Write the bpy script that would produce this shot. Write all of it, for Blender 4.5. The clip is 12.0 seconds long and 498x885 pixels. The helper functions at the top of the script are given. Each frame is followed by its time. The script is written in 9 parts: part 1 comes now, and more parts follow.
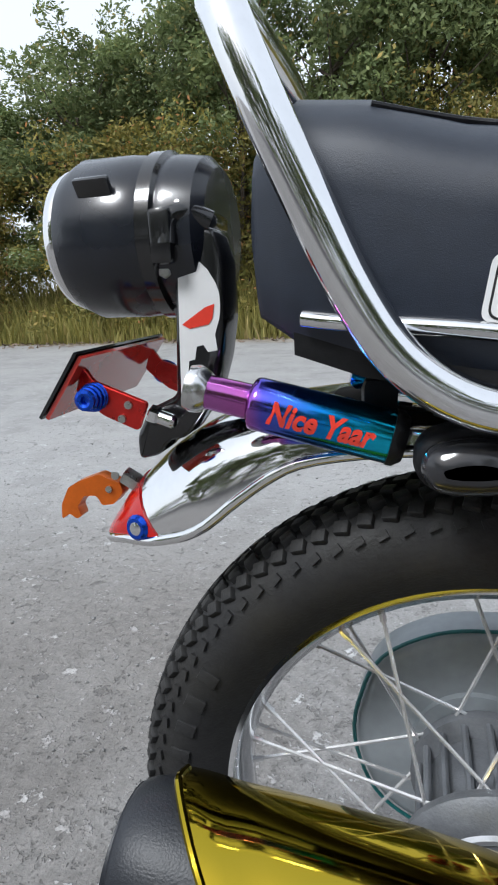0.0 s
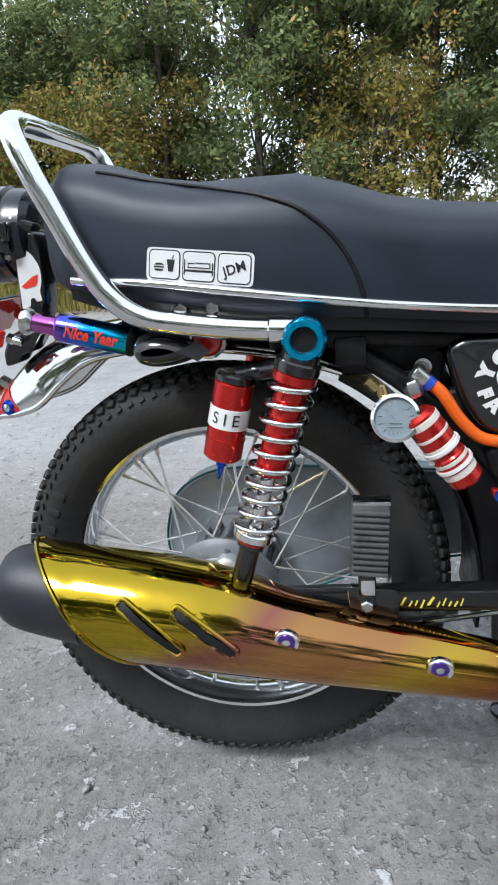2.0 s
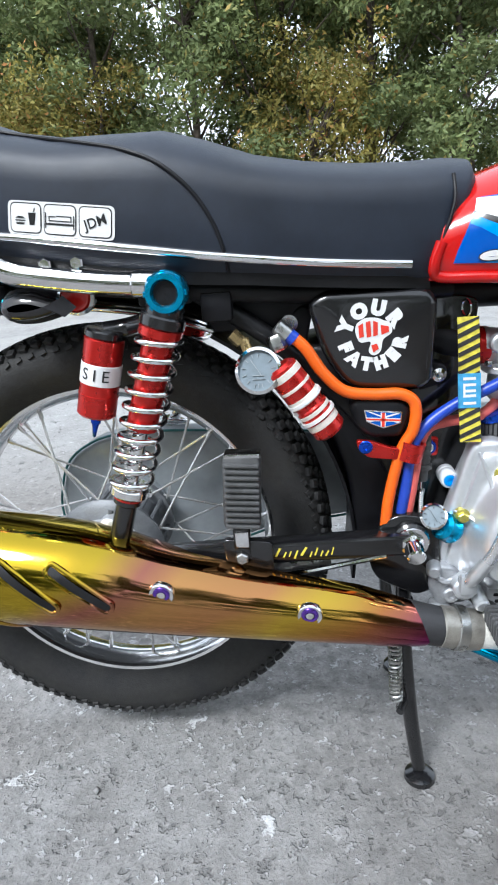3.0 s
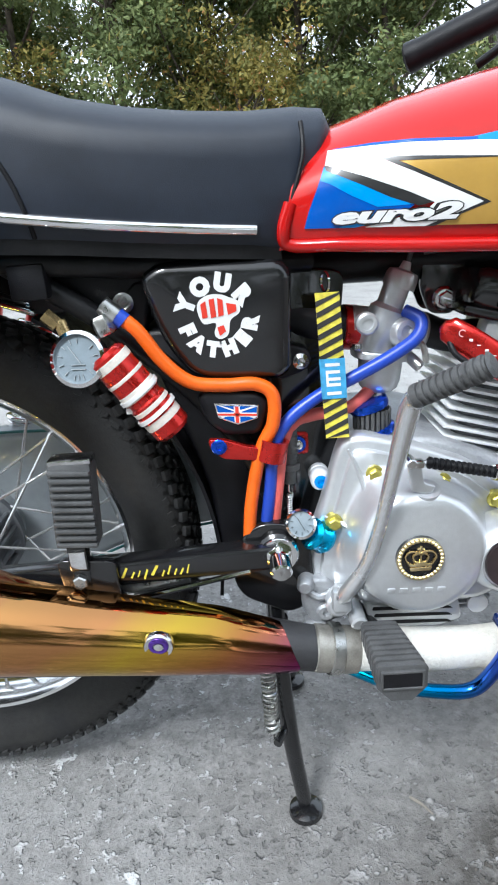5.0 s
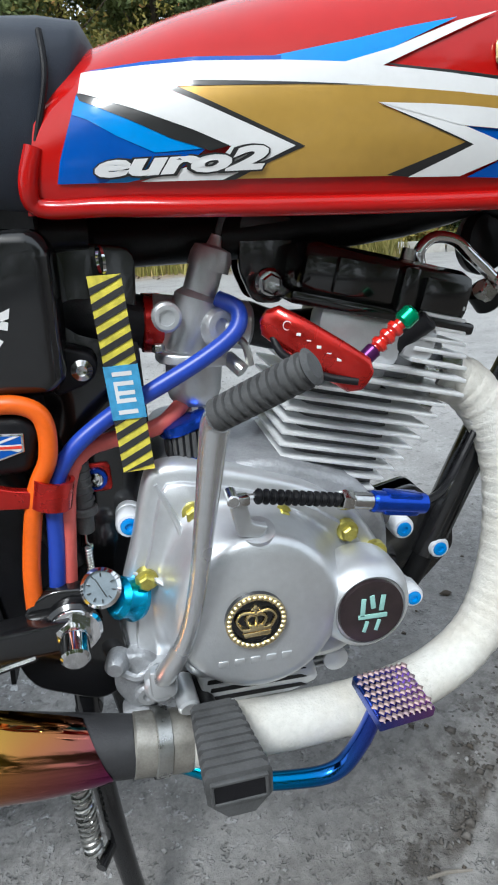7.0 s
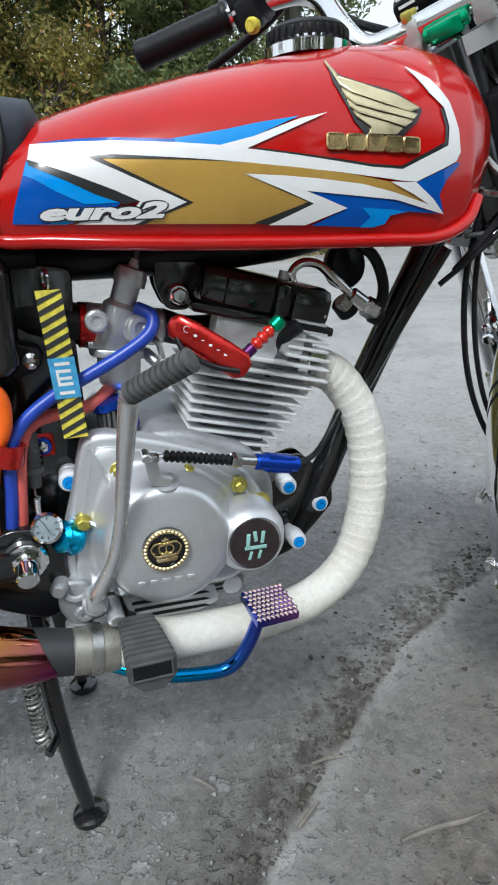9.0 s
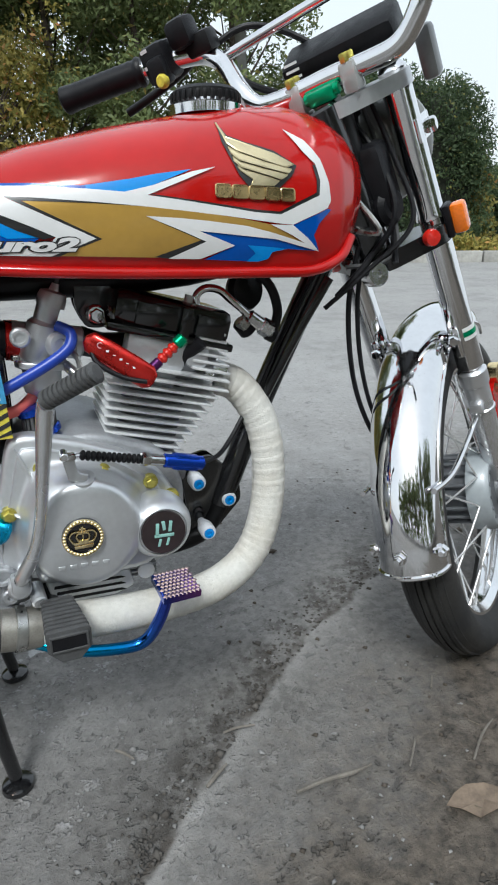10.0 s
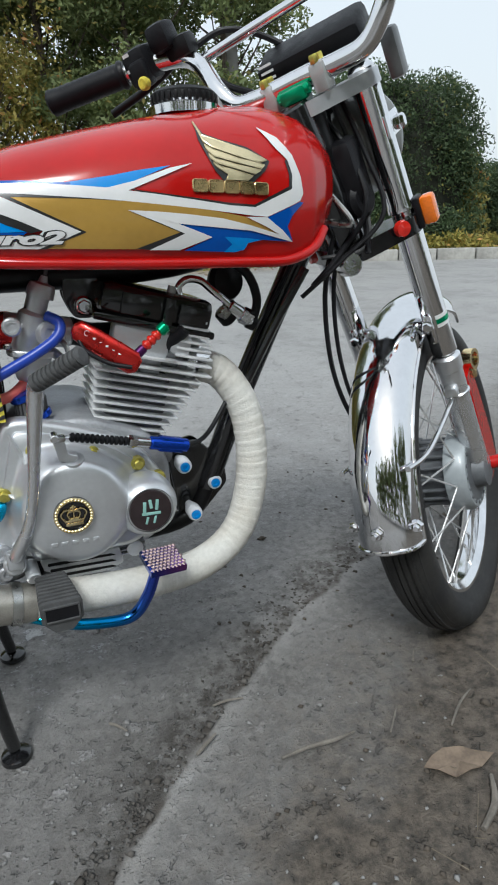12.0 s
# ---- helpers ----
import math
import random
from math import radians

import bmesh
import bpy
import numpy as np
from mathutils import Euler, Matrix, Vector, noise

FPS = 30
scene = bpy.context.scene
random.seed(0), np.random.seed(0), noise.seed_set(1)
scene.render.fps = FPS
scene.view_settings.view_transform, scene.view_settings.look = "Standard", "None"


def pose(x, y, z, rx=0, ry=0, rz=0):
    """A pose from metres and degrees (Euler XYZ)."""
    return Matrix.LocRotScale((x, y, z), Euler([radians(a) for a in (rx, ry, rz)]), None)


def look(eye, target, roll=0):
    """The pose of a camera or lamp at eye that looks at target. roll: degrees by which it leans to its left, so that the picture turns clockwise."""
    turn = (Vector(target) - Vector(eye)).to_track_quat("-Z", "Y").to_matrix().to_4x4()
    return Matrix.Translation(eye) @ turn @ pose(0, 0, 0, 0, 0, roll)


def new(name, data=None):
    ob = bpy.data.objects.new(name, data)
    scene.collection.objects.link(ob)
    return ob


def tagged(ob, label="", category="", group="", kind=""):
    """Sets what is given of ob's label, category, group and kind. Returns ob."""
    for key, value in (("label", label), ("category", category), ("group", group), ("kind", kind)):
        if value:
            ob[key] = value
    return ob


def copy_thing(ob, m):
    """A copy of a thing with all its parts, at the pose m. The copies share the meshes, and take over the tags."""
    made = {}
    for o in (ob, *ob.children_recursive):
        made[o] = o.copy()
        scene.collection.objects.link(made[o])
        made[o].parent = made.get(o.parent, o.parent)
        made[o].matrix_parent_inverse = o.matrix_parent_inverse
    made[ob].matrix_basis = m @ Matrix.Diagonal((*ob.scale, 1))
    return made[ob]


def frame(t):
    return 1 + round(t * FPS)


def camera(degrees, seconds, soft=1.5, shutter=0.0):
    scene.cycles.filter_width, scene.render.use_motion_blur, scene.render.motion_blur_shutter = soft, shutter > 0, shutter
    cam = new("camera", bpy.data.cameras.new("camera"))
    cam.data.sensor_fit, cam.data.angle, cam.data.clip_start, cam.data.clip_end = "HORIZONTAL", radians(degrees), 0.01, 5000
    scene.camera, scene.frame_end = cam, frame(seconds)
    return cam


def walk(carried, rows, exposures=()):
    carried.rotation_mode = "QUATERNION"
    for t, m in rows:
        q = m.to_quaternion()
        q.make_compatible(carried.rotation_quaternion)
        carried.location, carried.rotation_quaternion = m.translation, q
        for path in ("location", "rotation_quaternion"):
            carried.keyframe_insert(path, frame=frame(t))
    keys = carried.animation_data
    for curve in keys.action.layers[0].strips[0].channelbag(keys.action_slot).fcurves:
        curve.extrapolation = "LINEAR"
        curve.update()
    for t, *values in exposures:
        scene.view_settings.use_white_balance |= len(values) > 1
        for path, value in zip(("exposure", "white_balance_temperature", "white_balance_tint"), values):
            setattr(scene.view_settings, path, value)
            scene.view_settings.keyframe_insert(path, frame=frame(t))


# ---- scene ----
cam = camera(44.6, 12.0, 2.0)
EXPOSE = [(0, 0.3, 5960, 8.5), (1, 0.32, 5930, 8.5), (2, 0.55, 5880, 8), (3, 0.88, 5820, 7.5), (5.5, 0.93, 5820, 6), (7, 0.46, 5920, 5.5), (9, 0.30, 5960, 5), (10, 0.16, 6030, 5), (11, 0.05, 6030, 5), (12, 0.0, 6030, 5)]
PATH = [
    (0, (-0.064, -0.444, 0.77), (-0.596, 1.419, 0.276), -3.3),
    (0.5, (-0.001, -0.551, 0.789), (-0.643, 1.283, 0.314), -3.8),
    (1, (0.066, -0.686, 0.799), (-0.557, 1.135, 0.256), -5.2),
    (1.5, (0.13, -0.749, 0.788), (-0.389, 1.089, 0.193), -4.8),
    (2, (0.188, -0.759, 0.77), (-0.179, 1.11, 0.161), -5.0),
    (2.5, (0.248, -0.767, 0.748), (-0.012, 1.115, 0.124), -4.0),
    (3, (0.274, -0.774, 0.726), (0.075, 1.11, 0.084), -4.3),
    (3.2, (0.284, -0.779, 0.721), (0.089, 1.102, 0.071), -5.0),
    (4.8, (0.367, -0.691, 0.695), (0.318, 1.194, 0.028), -4.3),
    (5, (0.374, -0.669, 0.691), (0.354, 1.214, 0.017), -4.1),
    (5.5, (0.388, -0.608, 0.681), (0.477, 1.26, -0.027), -3.9),
    (6, (0.413, -0.566, 0.669), (0.576, 1.3, -0.034), -4.7),
    (6.5, (0.434, -0.533, 0.664), (0.694, 1.326, -0.025), -4.6),
    (7, (0.461, -0.528, 0.656), (0.803, 1.318, -0.033), -4.0),
    (7.2, (0.464, -0.532, 0.656), (0.817, 1.313, -0.032), -4.0),
    (8.8, (0.468, -0.667, 0.676), (0.945, 1.122, -0.08), -2.6),
    (9, (0.469, -0.685, 0.69), (0.968, 1.112, -0.032), -2.4),
    (9.5, (0.475, -0.752, 0.712), (1.06, 1.027, 0.011), -1.6),
    (10, (0.49, -0.793, 0.714), (1.148, 0.963, 0.019), -0.9),
    (10.5, (0.51, -0.827, 0.707), (1.239, 0.895, -0.002), -0.9),
    (11, (0.523, -0.858, 0.707), (1.306, 0.84, -0.004), -0.7),
    (11.5, (0.519, -0.857, 0.701), (1.283, 0.85, -0.007), -1.0),
    (12, (0.493, -0.844, 0.705), (1.157, 0.911, 0.012), -1.7),
]
walk(cam, [(t, look(eye, target, roll)) for t, eye, target, roll in PATH], EXPOSE)

# ---- light ----
world = bpy.data.worlds.new("sky")
scene.world = world
world.use_nodes = True
wn, wl = world.node_tree.nodes, world.node_tree.links
sky = wn.new("ShaderNodeTexSky")
sky.sky_type, sky.sun_disc = "NISHITA", False
sky.sun_elevation, sky.sun_rotation = radians(51), radians(212)
sky.air_density, sky.dust_density, sky.ozone_density = 1.6, 6.0, 1.0
veil = wn.new("ShaderNodeMix")
veil.data_type = "RGBA"
veil.inputs[0].default_value = 0.72
veil.inputs[7].default_value = (12.0, 12.3, 12.7, 1)
wl.new(sky.outputs[0], veil.inputs[6])
back = wn["Background"]
wl.new(veil.outputs[2], back.inputs[0])
back.inputs[1].default_value = 0.09

sun = new("sun", bpy.data.lights.new("sun", "SUN"))
sun.data.energy, sun.data.angle, sun.data.color = 2.5, radians(16), (1.0, 0.98, 0.95)
sun.matrix_world = look((-2.6, -4.2, 6.2), (0, 0, 0))


# ---- materials ----
def pm(name, base, rough=0.5, metal=0.0, var=0.12, scale=30.0, bump=0.0, bscale=180.0, coat=0.0, rvar=0.0, second=None, mix=0.5, spec=0.5, emit=0.0, alpha=1.0, trans=0.0):
    """Principled material with a broad mottling, a fine grain in colour and roughness, and a fine relief."""
    m = bpy.data.materials.new(name)
    m.use_nodes = True
    n, l = m.node_tree.nodes, m.node_tree.links
    b = n["Principled BSDF"]
    co = n.new("ShaderNodeTexCoord")
    broad, fine = n.new("ShaderNodeTexNoise"), n.new("ShaderNodeTexNoise")
    broad.inputs["Scale"].default_value, fine.inputs["Scale"].default_value = scale, scale * 9
    broad.inputs["Detail"].default_value, fine.inputs["Detail"].default_value = 4, 3
    for q in (broad, fine):
        l.new(co.outputs["Object"], q.inputs["Vector"])
    ramp = n.new("ShaderNodeValToRGB")
    other = second or tuple(min(1, c * (1 - var * 1.6)) for c in base)
    ramp.color_ramp.elements[0].color, ramp.color_ramp.elements[1].color = (*other, 1), (*base, 1)
    ramp.color_ramp.elements[0].position, ramp.color_ramp.elements[1].position = 0.5 - 0.3 * (1 - mix) - 0.1, 0.62
    l.new(broad.outputs[0], ramp.inputs[0])
    grain = n.new("ShaderNodeMix")
    grain.data_type, grain.blend_type = "RGBA", "MULTIPLY"
    grain.inputs[0].default_value = min(1, var * 2)
    gr = n.new("ShaderNodeMapRange")
    gr.inputs["From Min"].default_value, gr.inputs["From Max"].default_value = 0.3, 0.7
    gr.inputs["To Min"].default_value, gr.inputs["To Max"].default_value = 0.75, 1.1
    l.new(fine.outputs[0], gr.inputs[0])
    l.new(ramp.outputs[0], grain.inputs[6])
    l.new(gr.outputs[0], grain.inputs[7])
    l.new(grain.outputs[2], b.inputs["Base Color"])
    b.inputs["Metallic"].default_value = metal
    b.inputs["Specular IOR Level"].default_value = spec
    rr = n.new("ShaderNodeMapRange")
    rr.inputs["From Min"].default_value, rr.inputs["From Max"].default_value = 0.3, 0.7
    rr.inputs["To Min"].default_value, rr.inputs["To Max"].default_value = max(0.0, rough - rvar), rough + rvar
    l.new(broad.outputs[0], rr.inputs[0])
    l.new(rr.outputs[0], b.inputs["Roughness"])
    if coat:
        b.inputs["Coat Weight"].default_value, b.inputs["Coat Roughness"].default_value = coat, 0.06
    if trans:
        b.inputs["Transmission Weight"].default_value = trans
    if bump:
        g, bp = n.new("ShaderNodeTexNoise"), n.new("ShaderNodeBump")
        g.inputs["Scale"].default_value, g.inputs["Detail"].default_value = bscale, 4
        l.new(co.outputs["Object"], g.inputs["Vector"])
        bp.inputs["Strength"].default_value, bp.inputs["Distance"].default_value = min(1, bump), 0.002
        l.new(g.outputs[0], bp.inputs["Height"])
        l.new(bp.outputs[0], b.inputs["Normal"])
    if emit:
        b.inputs["Emission Color"].default_value, b.inputs["Emission Strength"].default_value = (*base, 1), emit
    return m


def banded(name, stops, axis=0, lo=0.0, hi=1.0, metal=1.0, rough=0.1, wob=0.03, scale=7.0, skew=0.0, mid=0.0):
    """A metal whose tint runs along one object axis, as on heat-coloured or vapour-coated parts."""
    m = pm(name, (0.8, 0.8, 0.8), rough, metal, rvar=0.05)
    n, l = m.node_tree.nodes, m.node_tree.links
    co, sep, mr, nz, ad = (n.new(k) for k in ("ShaderNodeTexCoord", "ShaderNodeSeparateXYZ", "ShaderNodeMapRange", "ShaderNodeTexNoise", "ShaderNodeMath"))
    ramp = n.new("ShaderNodeValToRGB")
    e = ramp.color_ramp.elements
    while len(e) < len(stops):
        e.new(0.5)
    for k, (p, c) in zip(e, stops):
        k.position, k.color = p, (*c, 1)
    nz.inputs["Scale"].default_value = scale
    l.new(co.outputs["Object"], sep.inputs[0])
    l.new(co.outputs["Object"], nz.inputs["Vector"])
    ad.operation = "MULTIPLY_ADD"
    ad.inputs[1].default_value = wob * 2
    l.new(nz.outputs[0], ad.inputs[0])
    if skew:
        # the tint also shifts with the height above or below mid
        sk = n.new("ShaderNodeMath")
        sk.operation = "MULTIPLY_ADD"
        sk.inputs[1].default_value = -skew
        l.new(sep.outputs[2], sk.inputs[0])
        sm = n.new("ShaderNodeMath")
        sm.operation = "MULTIPLY_ADD"
        sm.inputs[1].default_value = 1 - 0.17 * skew
        sm.inputs[2].default_value = mid * skew
        l.new(sep.outputs[axis], sm.inputs[0])
        l.new(sm.outputs[0], sk.inputs[2])
        l.new(sk.outputs[0], ad.inputs[2])
    else:
        l.new(sep.outputs[axis], ad.inputs[2])
    mr.inputs["From Min"].default_value, mr.inputs["From Max"].default_value = lo + wob, hi + wob
    l.new(ad.outputs[0], mr.inputs[0])
    l.new(mr.outputs[0], ramp.inputs[0])
    l.new(ramp.outputs[0], n["Principled BSDF"].inputs["Base Color"])
    return m


CHROME = pm("chrome", (0.80, 0.80, 0.81), 0.07, 1, var=0.05, scale=14, rvar=0.05)
CHROME_WORN = pm("worn_chrome", (0.72, 0.72, 0.72), 0.2, 1, var=0.2, scale=40, rvar=0.1)
FIN = pm("machined_fin_aluminium", (0.78, 0.79, 0.80), 0.4, 0.3, var=0.12, scale=30, rvar=0.08)
KICK_ALLOY = pm("brushed_alloy", (0.70, 0.71, 0.73), 0.26, 0.85, var=0.04, scale=12, rvar=0.04)
ALLOY = pm("cast_aluminium", (0.63, 0.645, 0.665), 0.36, 0.70, var=0.08, scale=18, bump=0.10, bscale=600, rvar=0.08)
# dark base colour puts the shade between the cylinder fins into the metal
FIN_SHADE = pm("fin_shade_aluminium", (0.15, 0.15, 0.16), 0.6, 0.4, var=0.3, scale=30, bump=0.3, bscale=400)
SPOKE = pm("spoke_steel", (0.80, 0.80, 0.80), 0.25, 0.7, var=0.1, scale=60)
HUB = pm("greyed_hub_alloy", (0.15, 0.158, 0.17), 0.5, 0.3, var=0.2, scale=40, bump=0.2, bscale=500, rvar=0.1)
ALLOY_DARK = pm("rough_cast_aluminium", (0.40, 0.41, 0.43), 0.45, 0.6, var=0.2, scale=30, bump=0.4, bscale=500, rvar=0.1)
STEEL = pm("zinc_steel", (0.55, 0.55, 0.53), 0.3, 1, var=0.2, scale=80, rvar=0.1)
BLACK_GLOSS = pm("black_gloss_paint", (0.008, 0.008, 0.009), 0.18, 0, var=0.2, scale=20, coat=0.5, rvar=0.06)
BLACK_SATIN = pm("black_satin_paint", (0.009, 0.009, 0.010), 0.40, 0, var=0.3, scale=25, bump=0.15, bscale=300, rvar=0.12, spec=0.25)
BLACK_PLASTIC = pm("black_plastic", (0.009, 0.009, 0.011), 0.42, 0, var=0.25, scale=60, bump=0.2, bscale=900, rvar=0.1, spec=0.22)
VINYL = pm("black_vinyl", (0.012, 0.017, 0.029), 0.46, 0, var=0.25, scale=12, bump=0.15, bscale=1500, rvar=0.06, spec=0.45)
RUBBER = pm("tyre_rubber", (0.022, 0.022, 0.023), 0.62, 0, var=0.35, scale=18, bump=0.35, bscale=400, rvar=0.1, second=(0.030, 0.029, 0.027), spec=0.3)
GREY_RUBBER = pm("grey_rubber", (0.075, 0.076, 0.078), 0.6, 0, var=0.25, scale=60, bump=0.3, bscale=500, rvar=0.1)
RED_PAINT = pm("red_lacquer", (0.43, 0.006, 0.005), 0.16, 0, var=0.1, scale=9, coat=0.35, rvar=0.04, spec=0.3)
PALE_PLASTIC = pm("white_nylon", (0.72, 0.74, 0.78), 0.32, 0, var=0.06, scale=60, coat=0.2)
WHITE_DECAL = pm("white_vinyl_decal", (0.70, 0.70, 0.70), 0.3, 0, var=0.04, scale=30, coat=0.5)
BLACK_DECAL = pm("black_vinyl_decal", (0.015, 0.015, 0.016), 0.3, 0, var=0.1, scale=30, coat=0.4)
BLUE_DECAL = pm("blue_vinyl_decal", (0.003, 0.078, 0.40), 0.22, 0, var=0.1, scale=30, coat=0.2, spec=0.3)
SKY_DECAL = pm("light_blue_vinyl_decal", (0.01, 0.25, 0.70), 0.22, 0, var=0.1, scale=30, coat=0.2, spec=0.3)
GOLD_DECAL = pm("gold_vinyl_decal", (0.50, 0.30, 0.06), 0.3, 0.35, var=0.1, scale=14, coat=0.3)
RED_DECAL = pm("red_vinyl_decal", (0.68, 0.04, 0.02), 0.3, 0, var=0.1, scale=30, coat=0.4)
BRASS = pm("antique_gold_badge", (0.56, 0.42, 0.20), 0.25, 0.9, var=0.25, scale=70, rvar=0.1)
GOLD = pm("polished_gold", (0.90, 0.74, 0.42), 0.18, 1, var=0.15, scale=70)
RED_ANO = pm("red_anodised_aluminium", (0.55, 0.02, 0.015), 0.28, 0.75, var=0.12, scale=40, rvar=0.06, coat=0.3)
ORANGE_ANO = pm("orange_anodised_aluminium", (0.75, 0.16, 0.015), 0.3, 0.6, var=0.12, scale=40)
BLUE_ANO = pm("blue_anodised_aluminium", (0.015, 0.075, 0.55), 0.22, 0.8, var=0.12, scale=60)
CYAN_ANO = pm("cyan_anodised_aluminium", (0.02, 0.36, 0.62), 0.22, 0.85, var=0.12, scale=60)
GREEN_ANO = pm("green_anodised_aluminium", (0.01, 0.36, 0.16), 0.25, 0.7, var=0.12, scale=60)
YELLOW_ZINC = pm("yellow_zinc_bolt", (0.62, 0.55, 0.13), 0.35, 0.8, var=0.3, scale=120)
ORANGE_HOSE = pm("orange_silicone_hose", (0.80, 0.125, 0.004), 0.35, 0, var=0.1, scale=30)
BLUE_HOSE = pm("blue_rubber_hose", (0.02, 0.06, 0.42), 0.35, 0, var=0.1, scale=30)
PINK_HOSE = pm("salmon_rubber_hose", (0.70, 0.13, 0.11), 0.4, 0, var=0.1, scale=30)
RED_LENS = pm("red_reflector", (0.60, 0.02, 0.012), 0.2, 0, var=0.1, scale=300, coat=0.8)
AMBER_LENS = pm("amber_lens", (0.90, 0.20, 0.01), 0.2, 0, var=0.1, scale=300, coat=0.4)
SMOKE_LENS = pm("smoked_lens", (0.025, 0.025, 0.028), 0.12, 0, var=0.15, scale=60, coat=0.4, spec=0.35)
DIAL = pm("grey_blue_dial", (0.20, 0.24, 0.27), 0.2, 0, var=0.1, scale=80)
CLEAR = pm("clear_plastic", (0.75, 0.77, 0.76), 0.12, 0, var=0.05, scale=60, trans=0.6)
GREY_CASE = pm("grey_painted_steel", (0.33, 0.36, 0.38), 0.42, 0.1, var=0.15, scale=10, coat=0.3)
YELLOW = pm("yellow_webbing", (0.72, 0.62, 0.06), 0.7, 0, var=0.25, scale=150, bump=0.4, bscale=1200)
BLACK_WEB = pm("black_webbing", (0.02, 0.02, 0.02), 0.75, 0, var=0.25, scale=150, bump=0.4, bscale=1200)
SKY_PATCH = pm("light_blue_woven_patch", (0.06, 0.33, 0.60), 0.7, 0, var=0.2, scale=150, bump=0.4, bscale=1200)
YELLOW_INK = pm("yellow_ink", (0.72, 0.60, 0.06), 0.5, 0, var=0.1, scale=80)
RIM = pm("rim_chrome", (0.84, 0.84, 0.85), 0.13, 1, var=0.08, scale=20, rvar=0.05)
SHIELD = banded("gold_vapour_chrome", [(0, (0.37, 0.28, 0.022)), (0.32, (0.42, 0.30, 0.028)), (0.42, (0.31, 0.12, 0.085)), (0.50, (0.40, 0.21, 0.075)), (0.64, (0.40, 0.19, 0.075)), (0.74, (0.47, 0.32, 0.04)), (0.86, (0.37, 0.15, 0.05)), (1, (0.20, 0.02, 0.12))], 0, -0.26, 0.42, rough=0.075, wob=0.05, skew=1.3, mid=0.345)
HEAT = banded("heat_blued_titanium", [(0, (0.40, 0.16, 0.45)), (0.3, (0.45, 0.12, 0.42)), (0.4, (0.10, 0.10, 0.60)), (0.7, (0.02, 0.22, 0.62)), (1, (0.03, 0.42, 0.62))], 0, -0.215, -0.075, rough=0.15)
HEAT_ROD = banded("heat_blued_steel", [(0, (0.02, 0.34, 0.50)), (0.55, (0.01, 0.16, 0.42)), (0.8, (0.05, 0.08, 0.50)), (1, (0.36, 0.12, 0.45))], 0, 0.44, 0.66, rough=0.15)
PLATE_RED = pm("red_translucent_acrylic", (0.42, 0.03, 0.02), 0.15, 0, var=0.1, scale=40, coat=0.8)
KERB = pm("weathered_concrete", (0.42, 0.41, 0.38), 0.9, 0, var=0.3, scale=3, bump=0.5, bscale=60)
WOOD = pm("dry_twig", (0.20, 0.18, 0.155), 0.85, 0, var=0.3, scale=40, bump=0.5, bscale=300)
DRY_LEAF = pm("dry_leaf", (0.22, 0.165, 0.12), 0.8, 0, var=0.3, scale=30, bump=0.3, bscale=200)
BARK = pm("bark", (0.12, 0.095, 0.075), 0.9, 0, var=0.4, scale=6, bump=0.8, bscale=40)
# near-black green: the shade deep in the hedges, given as a colour
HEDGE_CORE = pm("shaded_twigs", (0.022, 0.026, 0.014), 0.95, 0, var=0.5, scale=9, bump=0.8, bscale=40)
POLE = pm("pole_concrete", (0.34, 0.33, 0.31), 0.85, 0, var=0.2, scale=2, bump=0.3, bscale=60)
HEADER_RUST = pm("band_clamp_steel", (0.42, 0.40, 0.36), 0.4, 0.8, var=0.25, scale=60)


def wrap_material():
    """Off-white glass-fibre tape with the fine weave of its turns."""
    m = pm("glass_fibre_wrap", (0.62, 0.61, 0.57), 0.85, 0, var=0.18, scale=18, second=(0.54, 0.51, 0.45))
    n, l = m.node_tree.nodes, m.node_tree.links
    co, wv, bp = n.new("ShaderNodeTexCoord"), n.new("ShaderNodeTexNoise"), n.new("ShaderNodeBump")
    wv.inputs["Scale"].default_value, wv.inputs["Detail"].default_value = 420, 3
    l.new(co.outputs["Object"], wv.inputs["Vector"])
    bp.inputs["Strength"].default_value, bp.inputs["Distance"].default_value = 0.5, 0.002
    l.new(wv.outputs[0], bp.inputs["Height"])
    l.new(bp.outputs[0], n["Principled BSDF"].inputs["Normal"])
    return m


WRAP = wrap_material()


